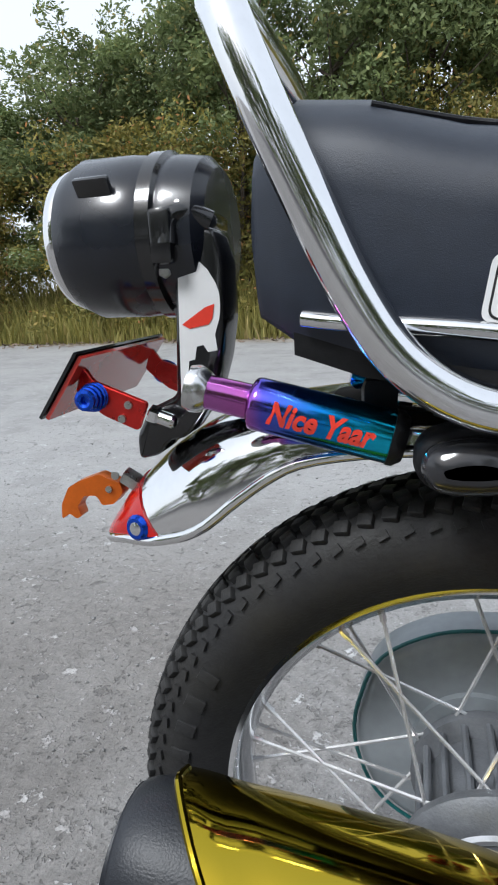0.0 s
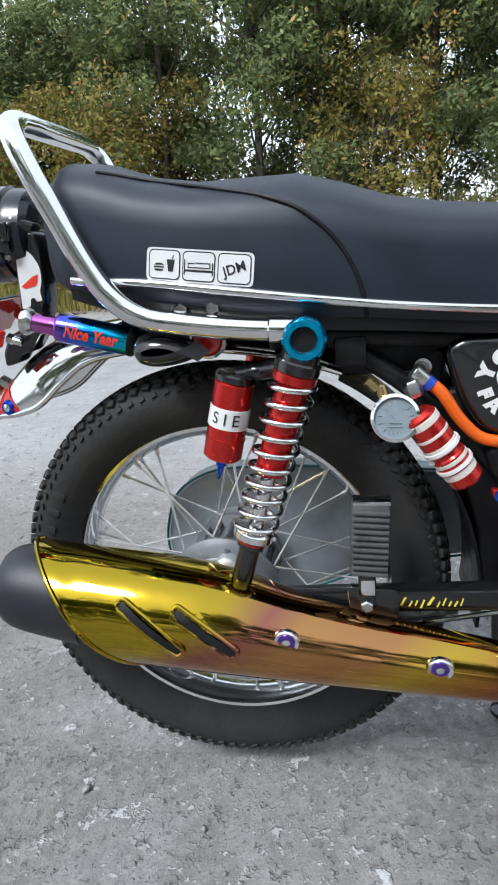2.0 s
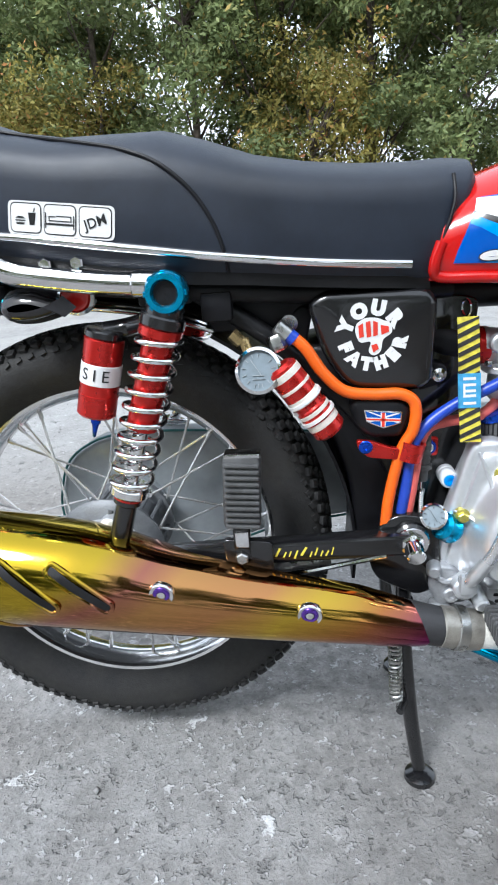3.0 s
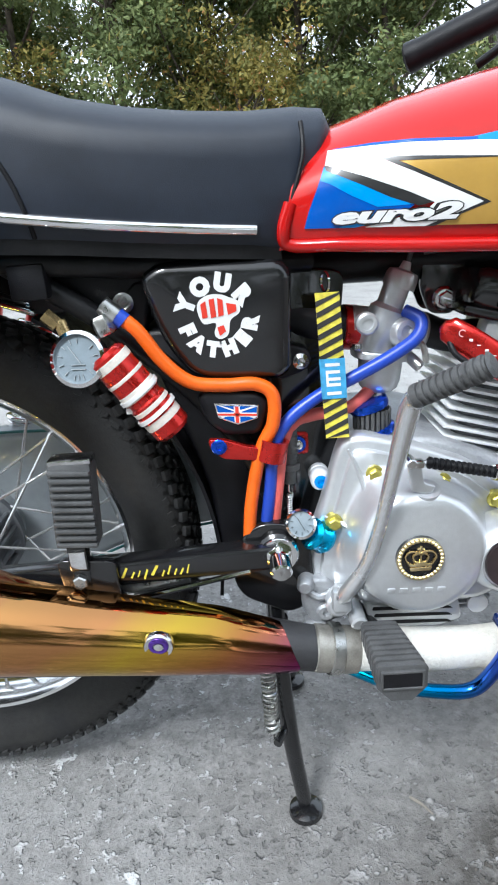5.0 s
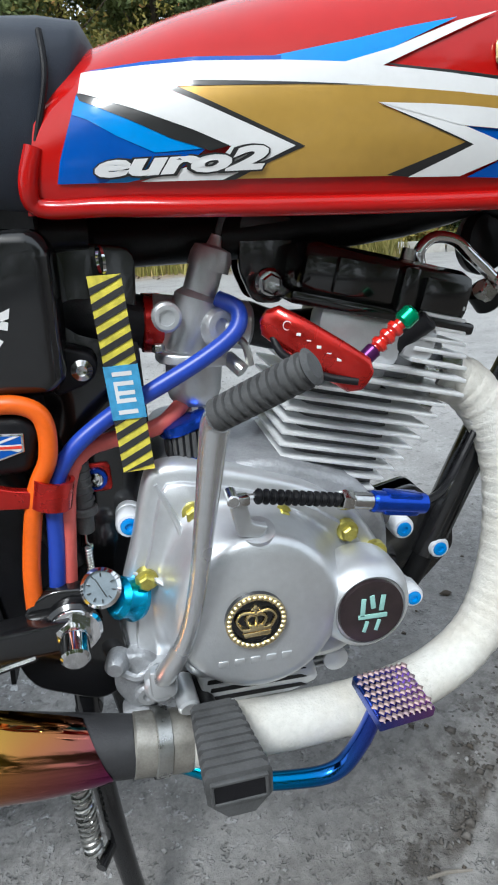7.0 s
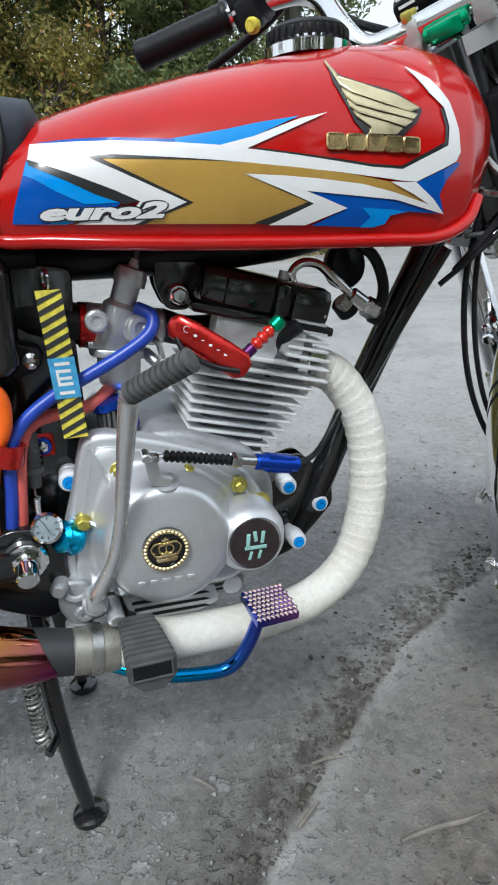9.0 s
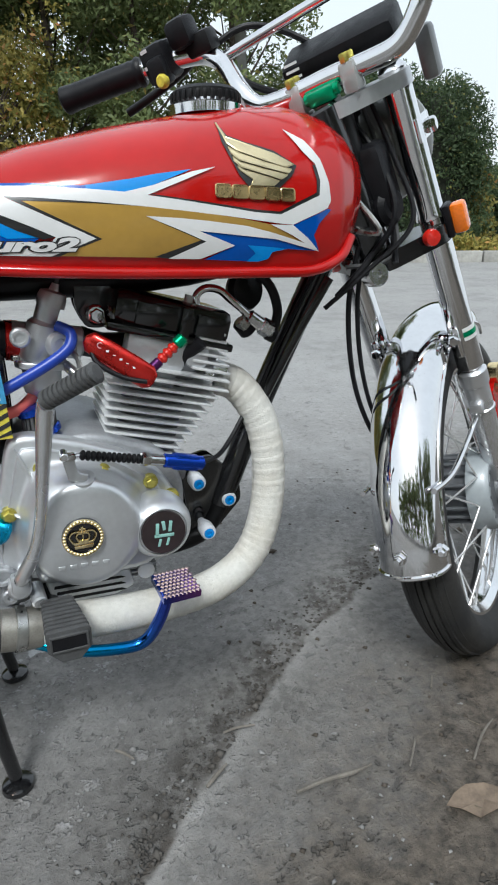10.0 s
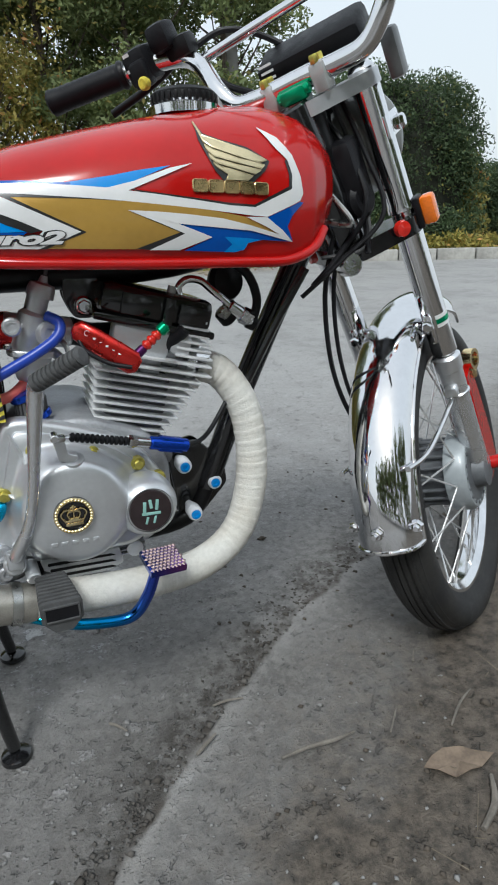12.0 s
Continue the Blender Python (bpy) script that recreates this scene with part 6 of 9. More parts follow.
    lay("white_sweep", [(0.6266, 0.717), (0.66, 0.7146), (0.6904, 0.7114), (0.7331, 0.7056), (0.7672, 0.697), (0.8038, 0.6861), (0.7868, 0.695), (0.7604, 0.7066), (0.7877, 0.7055), (0.8081, 0.6909), (0.8237, 0.6763), (0.7677, 0.6912), (0.7226, 0.6966), (0.6791, 0.7017)], 0.0023, WHITE_DECAL)
    lay("blue_chevron", [(0.6791, 0.7017), (0.7226, 0.6966), (0.7677, 0.6912), (0.821, 0.6769), (0.7819, 0.6805), (0.764, 0.6782), (0.7594, 0.671), (0.7457, 0.6681), (0.6872, 0.6722), (0.7203, 0.6858), (0.6986, 0.6946)], 0.0014, BLUE_DECAL)
    lay("light_blue_chevron", [(0.7344, 0.6686), (0.7442, 0.6771), (0.7345, 0.6857), (0.7631, 0.6832), (0.7819, 0.6805), (0.764, 0.6777), (0.7594, 0.6705), (0.7487, 0.668)], 0.0018, SKY_DECAL)
    # the words are fitted into their slanted box on the tank side
    for bold, off, mat, nm in ((0.0028, 0.0034, BLACK_DECAL, "letter_outline"), (0.0013, 0.0040, WHITE_DECAL, "letters")):
        V, F = lettering("euro2", 0.026, 0.30, 0.0, bold)
        x0, x1 = min(q[0] for q in V), max(q[0] for q in V)
        grow = 0.0012 if nm == "letter_outline" else 0.0
        out = []
        for q in V:
            u = (q[0] - x0) / (x1 - x0)
            x = 0.4539 - grow + u * (0.1055 + 2 * grow)
            z = 0.6918 - 0.0016 * u + q[1] * 0.66
            out.append((x, tank_y(x, z) - off, z))
        P(nm, (out, F), mat, tank, "white italic lettering" if nm == "letters" else "")
    # raised wing-shaped badge of plain feathers over a row of plain blocks
    fe = [[(0.7178, 0.811), (0.7223, 0.7945), (0.7435, 0.787), (0.7706, 0.7782), (0.7928, 0.7665), (0.7822, 0.7631), (0.7573, 0.7699), (0.7285, 0.7798), (0.7203, 0.7863)],
          [(0.7205, 0.7843), (0.7308, 0.7788), (0.7574, 0.7695), (0.7896, 0.7617), (0.7844, 0.757), (0.7563, 0.763), (0.7288, 0.7703), (0.7226, 0.7765)],
          [(0.723, 0.7746), (0.7313, 0.7693), (0.7561, 0.7625), (0.7842, 0.7561), (0.7749, 0.7509), (0.7504, 0.7575), (0.73, 0.7633), (0.7248, 0.768)],
          [(0.7264, 0.7652), (0.735, 0.7614), (0.7607, 0.7542), (0.7732, 0.75), (0.7658, 0.7445), (0.7387, 0.7458), (0.7418, 0.7517), (0.7297, 0.7596)]]
    base = [(0.7177, 0.8123), (0.7239, 0.7961), (0.7415, 0.789), (0.7713, 0.7806), (0.7958, 0.7661), (0.789, 0.7557), (0.7728, 0.7436), (0.7374, 0.7449), (0.7281, 0.7564), (0.7208, 0.7741), (0.7161, 0.7889)]
    P("badge_back", drape(base, tank_y, 0.0015), BLACK_DECAL, tank)
    P("wing_badge", join(*[drape(inset(f, 0.0007), tank_y, 0.0036, 0.008) for f in fe], *[tube([(p[0], tank_y(*p) - 0.0026, p[1]) for p in inset(f, 0.0014)], 0.0012, 6, 1, False, True) for f in fe]), pm("bright_badge_gold", (0.74, 0.64, 0.40), 0.28, 0.85, var=0.12, scale=60), tank, "antique gold wing-shaped badge")
    for i in range(5):
        x0 = 0.7015 + i * 0.0181
        z0 = 0.7352 - 0.0042 * i / 4
        blk = rounded([(x0, z0), (x0 + 0.0158, z0 - 0.0007), (x0 + 0.0158, z0 + 0.0108), (x0, z0 + 0.0115)], 0.002, 2)
        P("badge_block", join(drape(inset(blk, 0.001), tank_y, 0.0034, 0.01), tube([(p[0], tank_y(*p) - 0.002, p[1]) for p in blk], 0.0014, 6, 1, False, True)), BRASS, tank, "antique gold badge block")
    # filler cap
    c = (0.734, -0.014, 0.832)
    cap = P("filler_cap", join(lathe([(0.044, -0.006), (0.045, 0.004), (0.041, 0.007), (0.039, 0.013), (0.036, 0.020), (0.024, 0.021), (0, 0.022)], c, (0, 0.05, 1), 40)), CHROME, tank, "chrome and black filler cap")
    P("cap_cover", lathe([(0.0405, 0.008), (0.0405, 0.019), (0.036, 0.023), (0.03, 0.0245), (0, 0.025)], c, (0, 0.05, 1), 40), BLACK_SATIN, cap, "black plastic cover")
    for a in np.linspace(0, 6.283, 30, endpoint=False):
        P("cap_rib", box((c[0] + 0.0405 * math.cos(a), c[1] + 0.0405 * math.sin(a), c[2] + 0.0135), (0.003, 0.0045, 0.010), 0.001, Matrix.Rotation(a, 3, "Z")), BLACK_SATIN, cap)


build_tank()


# ---- frame ----
def build_frame():
    P("backbone_tube", tube([(0.30, 0, 0.655), (0.45, 0, 0.645), (0.70, -0.01, 0.652), (0.86, -0.04, 0.70)], 0.020, 14, 5), BLACK_SATIN)
    P("head_tube", cyl((0.862, -0.05, 0.835), (0.952, -0.05, 0.668), 0.026, 20, 0.003), BLACK_GLOSS)
    P("down_tube", tube([(0.905, -0.045, 0.715), (0.872, -0.035, 0.635), (0.80, -0.020, 0.475), (0.748, -0.010, 0.345), (0.736, -0.008, 0.315)], 0.0175, 14, 5), BLACK_GLOSS, None, "black gloss down tube")
    P("down_tube_brace", tube([(0.872, -0.078, 0.640), (0.83, -0.062, 0.56), (0.77, -0.045, 0.44)], 0.006, 8, 5), BLACK_GLOSS)
    for s in (-1, 1):
        P("seat_tube", tube([(0.43, s * 0.026, 0.650), (0.430, s * 0.026, 0.56), (0.428, s * 0.026, 0.46), (0.420, s * 0.026, 0.368), (0.42, s * 0.026, 0.29)], 0.015, 12, 5), BLACK_GLOSS)
        P("top_stay", tube([(0.15, s * 0.082, 0.674), (0.25, s * 0.072, 0.60), (0.345, s * 0.066, 0.50), (0.395, s * 0.07, 0.40)], 0.011, 12, 5), BLACK_SATIN)
        gus = rounded([(0.385, 0.655), (0.474, 0.642), (0.468, 0.58), (0.468, 0.49), (0.462, 0.42), (0.44, 0.345), (0.438, 0.29), (0.37, 0.285), (0.352, 0.33), (0.372, 0.39), (0.384, 0.41), (0.384, 0.5)], 0.012, 3)
        P("side_gusset", slab(gus, s * 0.038, s * 0.046, 0.001), BLACK_GLOSS)
        low = rounded([(0.355, 0.385), (0.375, 0.398), (0.41, 0.394), (0.425, 0.37), (0.43, 0.30), (0.40, 0.285), (0.35, 0.31), (0.34, 0.335)], 0.012, 3)
        s > 0 or P("pivot_plate", slab(low, s * 0.09, s * 0.103, 0.002), BLACK_GLOSS, None, "black gloss pivot plate")
        eng = rounded([(0.676, 0.386), (0.722, 0.396), (0.765, 0.352), (0.768, 0.318), (0.736, 0.284), (0.722, 0.270), (0.690, 0.272)], 0.008, 3)
        P("engine_mount", slab(eng, s * 0.008, s * 0.014, 0.001), BLACK_GLOSS)
        top = rounded([(0.560, 0.660), (0.604, 0.657), (0.602, 0.612), (0.592, 0.588), (0.567, 0.590), (0.556, 0.618)], 0.008, 3)
        P("head_steady", slab(top, s * 0.016, s * 0.022, 0.001), BLACK_GLOSS)
    P("steady_bolt", join(lathe([(0.012, 0), (0.0125, -0.003), (0.010, -0.005)], (0.581, -0.022, 0.605), (0, 1, 0), 18), hexbolt((0.581, -0.025, 0.605), (0, -1, 0), 0.009, 0.008)), CHROME)
    # blue-capped engine bolts
    for x, y, z, n in ((0.693, -0.052, 0.370, 0.030), (0.745, -0.028, 0.326, 0.030), (0.704, -0.055, 0.293, 0.030), (0.4415, -0.074, 0.428, 0.044)):
        bolt = P("engine_bolt", join(lathe([(0.0085, n), (0.0085, n * 0.72), (0.0112, n * 0.70), (0.0112, n * 0.46), (0.0100, n * 0.44), (0.0112, n * 0.40), (0.0112, 0.003), (0.0095, 0.0), (0.0074, 0.0), (0.0072, 0.002)], (x, y, z), (0, 1, 0), 18), cyl((x, y + n, z), (x, y + n + 0.03, z), 0.006, 10)), PALE_PLASTIC, None, "white collared engine bolt with a blue cap")
        P("bolt_cap", lathe([(0.0074, 0.003), (0.0072, -0.0012), (0.0035, -0.0016), (0.003, 0.0004), (0, 0.0004)], (x, y, z), (0, 1, 0), 18), SKY_DECAL, bolt, "bright blue cap")
    P("battery_tray", slab(rounded([(0.265, 0.600), (0.385, 0.600), (0.400, 0.420), (0.388, 0.340), (0.325, 0.340), (0.322, 0.420), (0.298, 0.500)], 0.012), 0.07, -0.062, 0.006), BLACK_PLASTIC)
    P("tool_box", box((0.22, 0.0, 0.645), (0.12, 0.13, 0.05), 0.01), BLACK_PLASTIC)
    P("skid_tube", tube([(0.736, -0.008, 0.318), (0.70, -0.01, 0.27), (0.60, -0.01, 0.262), (0.44, -0.01, 0.285)], 0.014, 12, 5), BLACK_SATIN)
    # centre stand
    for s in (-1, 1):
        P("centre_stand", join(tube([(0.385, s * 0.085, 0.300), (0.386, s * 0.095, 0.20), (0.394, s * 0.105, 0.10), (0.405, s * 0.112, 0.018)], [0.010, 0.0105, 0.010, 0.009], 12, 5, True, False, 1.0), lathe([(0.019, 0), (0.021, 0.003), (0.020, 0.009), (0.011, 0.014), (0, 0.015)], (0.406, s * 0.114, 0.0), (0, 0, 1), 24)), BLACK_GLOSS, None, "black centre stand leg with a round foot")
    P("stand_cross", cyl((0.386, -0.09, 0.27), (0.386, 0.09, 0.27), 0.012, 12), BLACK_GLOSS)
    P("spring_peg", cyl((0.39, -0.10, 0.13), (0.376, -0.128, 0.127), 0.005, 10), BLACK_GLOSS)
    P("stand_spring", join(helix((0.370, -0.118, 0.262), (0.372, -0.122, 0.140), 0.0075, 19, 0.0017, 6, 12), tube([(0.372, -0.122, 0.142), (0.374, -0.123, 0.125), (0.381, -0.122, 0.123)], 0.0017, 6)), STEEL, None, "bare steel return spring")


build_frame()


# ---- air box, hoses and trinkets behind the engine ----
def build_midsection():
    out = rounded([(0.277, 0.652), (0.295, 0.664), (0.408, 0.660), (0.418, 0.648), (0.414, 0.557), (0.402, 0.548), (0.320, 0.553), (0.292, 0.594)], 0.020, 6)
    air = P("air_box", slab(out, -0.005, -0.096, 0.0075), BLACK_GLOSS, None, "glossy black air box with a white and red decal")
    P("air_box_back", slab(inset(out, 0.004), 0.06, -0.01, 0.004), BLACK_PLASTIC, air)
    P("air_box_lug", slab(rounded([(0.400, 0.582), (0.433, 0.571), (0.436, 0.558), (0.428, 0.549), (0.402, 0.541)], 0.006), -0.050, -0.072, 0.002), BLACK_PLASTIC, air)
    P("air_box_lug", slab(rounded([(0.246, 0.625), (0.269, 0.650), (0.284, 0.642), (0.274, 0.598), (0.256, 0.60)], 0.008), -0.04, -0.066, 0.003), BLACK_PLASTIC, air)
    P("air_box_screw", lathe([(0.008, 0), (0.008, -0.004), (0.004, -0.006), (0, -0.004)], (0.4245, -0.073, 0.5605), (0, 1, 0), 16), CHROME_WORN, air)
    P("air_box_screw", lathe([(0.010, 0), (0.010, -0.003), (0.006, -0.003), (0.005, -0.001), (0, -0.001)], (0.256, -0.067, 0.628), (0, 1, 0), 18), CHROME_WORN, air)
    c = vec((0.347, 0.6125))
    yf = -0.0964
    def arc_text(word, r, a0, a1, size, flip, name):
        for i, ch in enumerate(word):
            a = radians(a0 + (a1 - a0) * i / (len(word) - 1))
            V, F = lettering(ch, size, 0, 0.0, 0.0019)
            t = a - math.pi / 2 if not flip else a + math.pi / 2
            o = c + r * vec((math.cos(a), math.sin(a)))
            P(name, ([(o[0] + q[0] * math.cos(t) - q[1] * math.sin(t), yf - 0.0006, o[1] + q[0] * math.sin(t) + q[1] * math.cos(t)) for q in V], F), WHITE_DECAL, air)
    arc_text("YOUR", 0.0305, 156, 38, 0.0205, False, "decal_letter")
    arc_text("FATHER", 0.0315, 200, 345, 0.0178, True, "decal_letter")
    fl = lambda x, z: yf
    P("decal_back", drape(spline([c + vec(q) for q in ((-0.018, 0.004), (-0.017, 0.014), (-0.008, 0.020), (0.004, 0.020), (0.012, 0.017), (0.020, 0.013), (0.021, 0.003), (0.012, -0.004), (0.009, -0.017), (0.001, -0.021), (-0.004, -0.016), (-0.002, -0.006), (-0.013, -0.006))], 4, True), fl, 0.0005), WHITE_DECAL, air)
    for s in (
        [(-0.015, 0.012), (-0.010, 0.015), (-0.009, 0.0), (-0.014, -0.001)], [(-0.007, 0.016), (-0.002, 0.017), (-0.001, 0.0), (-0.006, -0.001)], [(0.001, 0.017), (0.006, 0.015), (0.006, 0.001), (0.001, 0.0)], [(0.009, 0.012), (0.018, 0.010), (0.018, 0.004), (0.010, 0.001)], [(-0.001, -0.010), (0.005, -0.008), (0.007, -0.014), (0.001, -0.018)]):
        P("red_decal_shape", drape([c + vec(q) for q in s], fl, 0.001), RED_DECAL, air)
    # orange hose under the air box, blue and salmon hoses to the carburettor
    P("orange_hose", tube([(0.252, -0.105, 0.624), (0.272, -0.106, 0.607), (0.292, -0.104, 0.576), (0.316, -0.100, 0.553), (0.348, -0.098, 0.547), (0.378, -0.098, 0.546), (0.394, -0.098, 0.534), (0.393, -0.098, 0.505), (0.379, -0.097, 0.476), (0.366, -0.096, 0.42), (0.361, -0.096, 0.375)], 0.0068, 14, 7), ORANGE_HOSE, None, "bright orange hose")
    P("hose_fitting", join(cyl((0.243, -0.105, 0.632), (0.256, -0.105, 0.620), 0.009, 12, 0.001), hexbolt((0.246, -0.107, 0.605), (-0.35, 0, 0.95), 0.011, 0.018)), STEEL)
    P("hose_sleeve", cyl((0.248, -0.105, 0.628), (0.262, -0.1055, 0.615), 0.0083, 14), BLUE_HOSE)
    P("blue_hose", tube([(0.532, -0.055, 0.600), (0.545, -0.066, 0.592), (0.540, -0.075, 0.577), (0.515, -0.080, 0.561), (0.478, -0.082, 0.543), (0.440, -0.082, 0.525), (0.408, -0.088, 0.503), (0.392, -0.092, 0.475), (0.386, -0.092, 0.43), (0.378, -0.090, 0.378)], 0.0066, 12, 7), BLUE_HOSE, None, "dark blue rubber hose")
    P("salmon_hose", tube([(0.500, -0.055, 0.524), (0.480, -0.069, 0.511), (0.462, -0.071, 0.506), (0.436, -0.071, 0.5025), (0.416, -0.073, 0.497), (0.403, -0.082, 0.480), (0.397, -0.088, 0.45), (0.388, -0.086, 0.385)], 0.0066, 12, 6), PINK_HOSE, None, "salmon red rubber hose")
    # small black box with a flag plate, held by a red clamp
    bx = rounded([(0.320, 0.537), (0.332, 0.545), (0.383, 0.538), (0.391, 0.524), (0.380, 0.494), (0.345, 0.494), (0.328, 0.508)], 0.008, 4)
    horn = P("side_box", slab(bx, -0.05, -0.099, 0.006), BLACK_PLASTIC, None, "small black box with a flag plate")
    rect = lambda x0, z0, x1, z1: [(x0, z0), (x1, z0 - 0.004), (x1, z1 - 0.004), (x0, z1)]
    P("plate_edge", slab([(0.3365, 0.530), (0.3800, 0.5255), (0.3785, 0.512), (0.3585, 0.5065), (0.3395, 0.5150)], -0.098, -0.1005, 0.0005), CHROME, horn)
    P("plate_field", slab([(0.3385, 0.528), (0.3780, 0.524), (0.3768, 0.5128), (0.3585, 0.5085), (0.3412, 0.516)], -0.1, -0.1010), BLUE_DECAL, horn)
    cr = vec((0.3582, 0.5178))
    P("plate_white", join(slab([(0.3555, 0.5260), (0.3615, 0.5255), (0.3610, 0.5090), (0.3555, 0.5095)], -0.101, -0.1013), slab([(0.3392, 0.5210), (0.3775, 0.5180), (0.3775, 0.5140), (0.3398, 0.5170)], -0.101, -0.1013), slab([(0.340, 0.528), (0.344, 0.5275), (0.377, 0.5135), (0.3745, 0.5125)], -0.101, -0.1012), slab([(0.3772, 0.524), (0.373, 0.5245), (0.3410, 0.5165), (0.344, 0.5150)], -0.101, -0.1012)), WHITE_DECAL, horn)
    P("plate_red", join(slab([(0.3568, 0.5259), (0.3602, 0.5256), (0.3598, 0.5090), (0.3566, 0.5093)], -0.1013, -0.1016), slab([(0.3392, 0.5200), (0.3775, 0.5170), (0.3775, 0.5150), (0.3396, 0.5180)], -0.1013, -0.1016)), RED_DECAL, horn)
    P("hose_clamp", join(slab(rounded([(0.327, 0.494), (0.345, 0.492), (0.365, 0.484), (0.378, 0.482), (0.378, 0.468), (0.36, 0.470), (0.342, 0.472), (0.33, 0.482)], 0.005), -0.096, -0.103, 0.001), ring([(0.0125, 0), (0.0155, 0), (0.0155, 0.022), (0.0125, 0.022)], (0.388, -0.094, 0.466), (0.25, 0, 1), 24)), RED_ANO, None, "red anodised hose clamp")
    P("clamp_bolt", lathe([(0.0075, 0.002), (0.008, -0.001), (0.006, -0.0025), (0.003, -0.0025), (0.0025, -0.001), (0, -0.001)], (0.338, -0.104, 0.486), (0, 1, 0), 18), BLUE_ANO)
    fb = vec((0.4195, -0.047, 0.464))
    wash = P("frame_washer", slab(rounded([(fb[0] - 0.0125, fb[2] - 0.0125), (fb[0] + 0.0125, fb[2] - 0.0125), (fb[0] + 0.0125, fb[2] + 0.0125), (fb[0] - 0.0125, fb[2] + 0.0125)], 0.005, 4), -0.045, -0.049, 0.001), RED_ANO, None, "red anodised square washer with a blue bolt")
    P("frame_bolt", ring([(0.0060, 0.0), (0.0098, 0.0), (0.0092, -0.0035), (0.0062, -0.0035)], fb + vec((0, -0.002, 0)), (0, 1, 0), 22), BLUE_ANO, wash)
    P("bolt_core", lathe([(0.0062, 0.0), (0.0060, -0.005), (0.0045, -0.006), (0.0024, -0.006), (0.0022, -0.003), (0, -0.003)], fb + vec((0, -0.002, 0)), (0, 1, 0), 18), CHROME, wash)
    # red and white pressure bottle with a dial
    a, b = vec((0.246, -0.126, 0.588)), vec((0.303, -0.122, 0.507))
    d = unit(b - a)
    bot = P("pressure_bottle", lathe([(0.0, -0.004), (0.014, -0.004), (0.0185, 0.0), (0.019, 0.01), (0.019, 0.046), (0.0172, 0.048), (0.0172, 0.052), (0.019, 0.054), (0.019, 0.088), (0.0155, 0.092), (0, 0.092)], a, d, 32), RED_ANO, None, "red and white banded pressure bottle with a round dial")
    for s, w in ((0.003, 0.008), (0.022, 0.004), (0.036, 0.010), (0.056, 0.005), (0.070, 0.008)):
        P("white_band", ring([(0.0188, s), (0.0193, s + 0.0005), (0.0193, s + w - 0.0005), (0.0188, s + w)], a, d, 32), pm("cream_band", (0.66, 0.61, 0.55), 0.4, 0, var=0.2, scale=60), bot)
    P("bottle_strap", join(*[ring([(0.0192, s), (0.0212, s), (0.0212, s + 0.004), (0.0192, s + 0.004)], a, d, 28) for s in (0.040, 0.064)], box(tuple(a + d * 0.068 + vec((-0.022, -0.004, 0.004))), (0.012, 0.006, 0.006), 0.001)), WHITE_DECAL, bot)
    g = vec((0.223, -0.131, 0.588))
    gd = unit((-0.12, -1, 0.25))
    P("dial_case", lathe([(0.016, -0.016), (0.024, -0.012), (0.0255, 0.0), (0.0255, 0.006), (0.022, 0.008), (0.0215, 0.004)], g, gd, 36), CHROME, bot, "chrome dial case")
    P("dial_face", lathe([(0.022, 0.004), (0, 0.0045)], g, gd, 36), DIAL, bot)
    A, u, w = basis(gd)
    P("dial_marks", join(*[box(tuple(g + gd * 0.005 + u * q + w * 0.0), (0.004, 0.0006, 0.0010), 0, frame_of(u, gd)) for q in (-0.016, 0.016)], *[box(tuple(g + gd * 0.005 + 0.0165 * (u * math.cos(t) + w * math.sin(t))), (0.0045, 0.0006, 0.0010), 0, frame_of(u * math.cos(t) + w * math.sin(t), gd)) for t in np.linspace(0.4, 5.4, 11)], box(tuple(g + gd * 0.0054 + u * 0.004 + w * 0.003), (0.020, 0.0006, 0.0012), 0, frame_of(u + w * 0.7, gd)), *[box(tuple(g + gd * 0.005 - u * s_), (0.013, 0.0006, 0.0014), 0, frame_of(w, gd)) for s_ in (0.005, 0.009)]), GREY_CASE, bot)
    P("dial_fitting", join(cyl((0.212, -0.121, 0.606), (0.207, -0.121, 0.622), 0.006, 10, 0.001), cyl((0.205, -0.121, 0.618), (0.195, -0.121, 0.628), 0.007, 6)), BRASS, bot)
    # small oil thermometer and its cyan neck
    o = vec((0.416, -0.108, 0.397))
    q = unit((-0.15, -1, 0.55))
    th = P("oil_thermometer", lathe([(0.007, -0.026), (0.008, -0.01), (0.013, -0.006), (0.0158, 0.0), (0.0158, 0.006), (0.0132, 0.008), (0.0128, 0.005)], o, q, 30), CHROME, None, "chrome oil thermometer with a white dial")
    P("dial_face", lathe([(0.0132, 0.005), (0, 0.0055)], o, q, 30), DIAL, th)
    A, u, w = basis(q)
    P("needle", join(box(tuple(o + q * 0.0065), (0.016, 0.0005, 0.0013), 0, frame_of(u + w * 0.6, q)), *[box(tuple(o + q * 0.0062 + 0.0100 * (u * math.cos(t) + w * math.sin(t))), (0.003, 0.0006, 0.0012), 0, frame_of(u * math.cos(t) + w * math.sin(t), q)) for t in np.linspace(0, 5.2, 9)]), BLACK_DECAL, th)
    P("cyan_neck", lathe([(0.018, 0), (0.019, 0.004), (0.016, 0.010), (0.017, 0.018), (0.013, 0.022)], (0.440, -0.098, 0.376), unit((-0.7, -0.45, 0.45)), 28), CYAN_ANO, th, "cyan anodised neck")
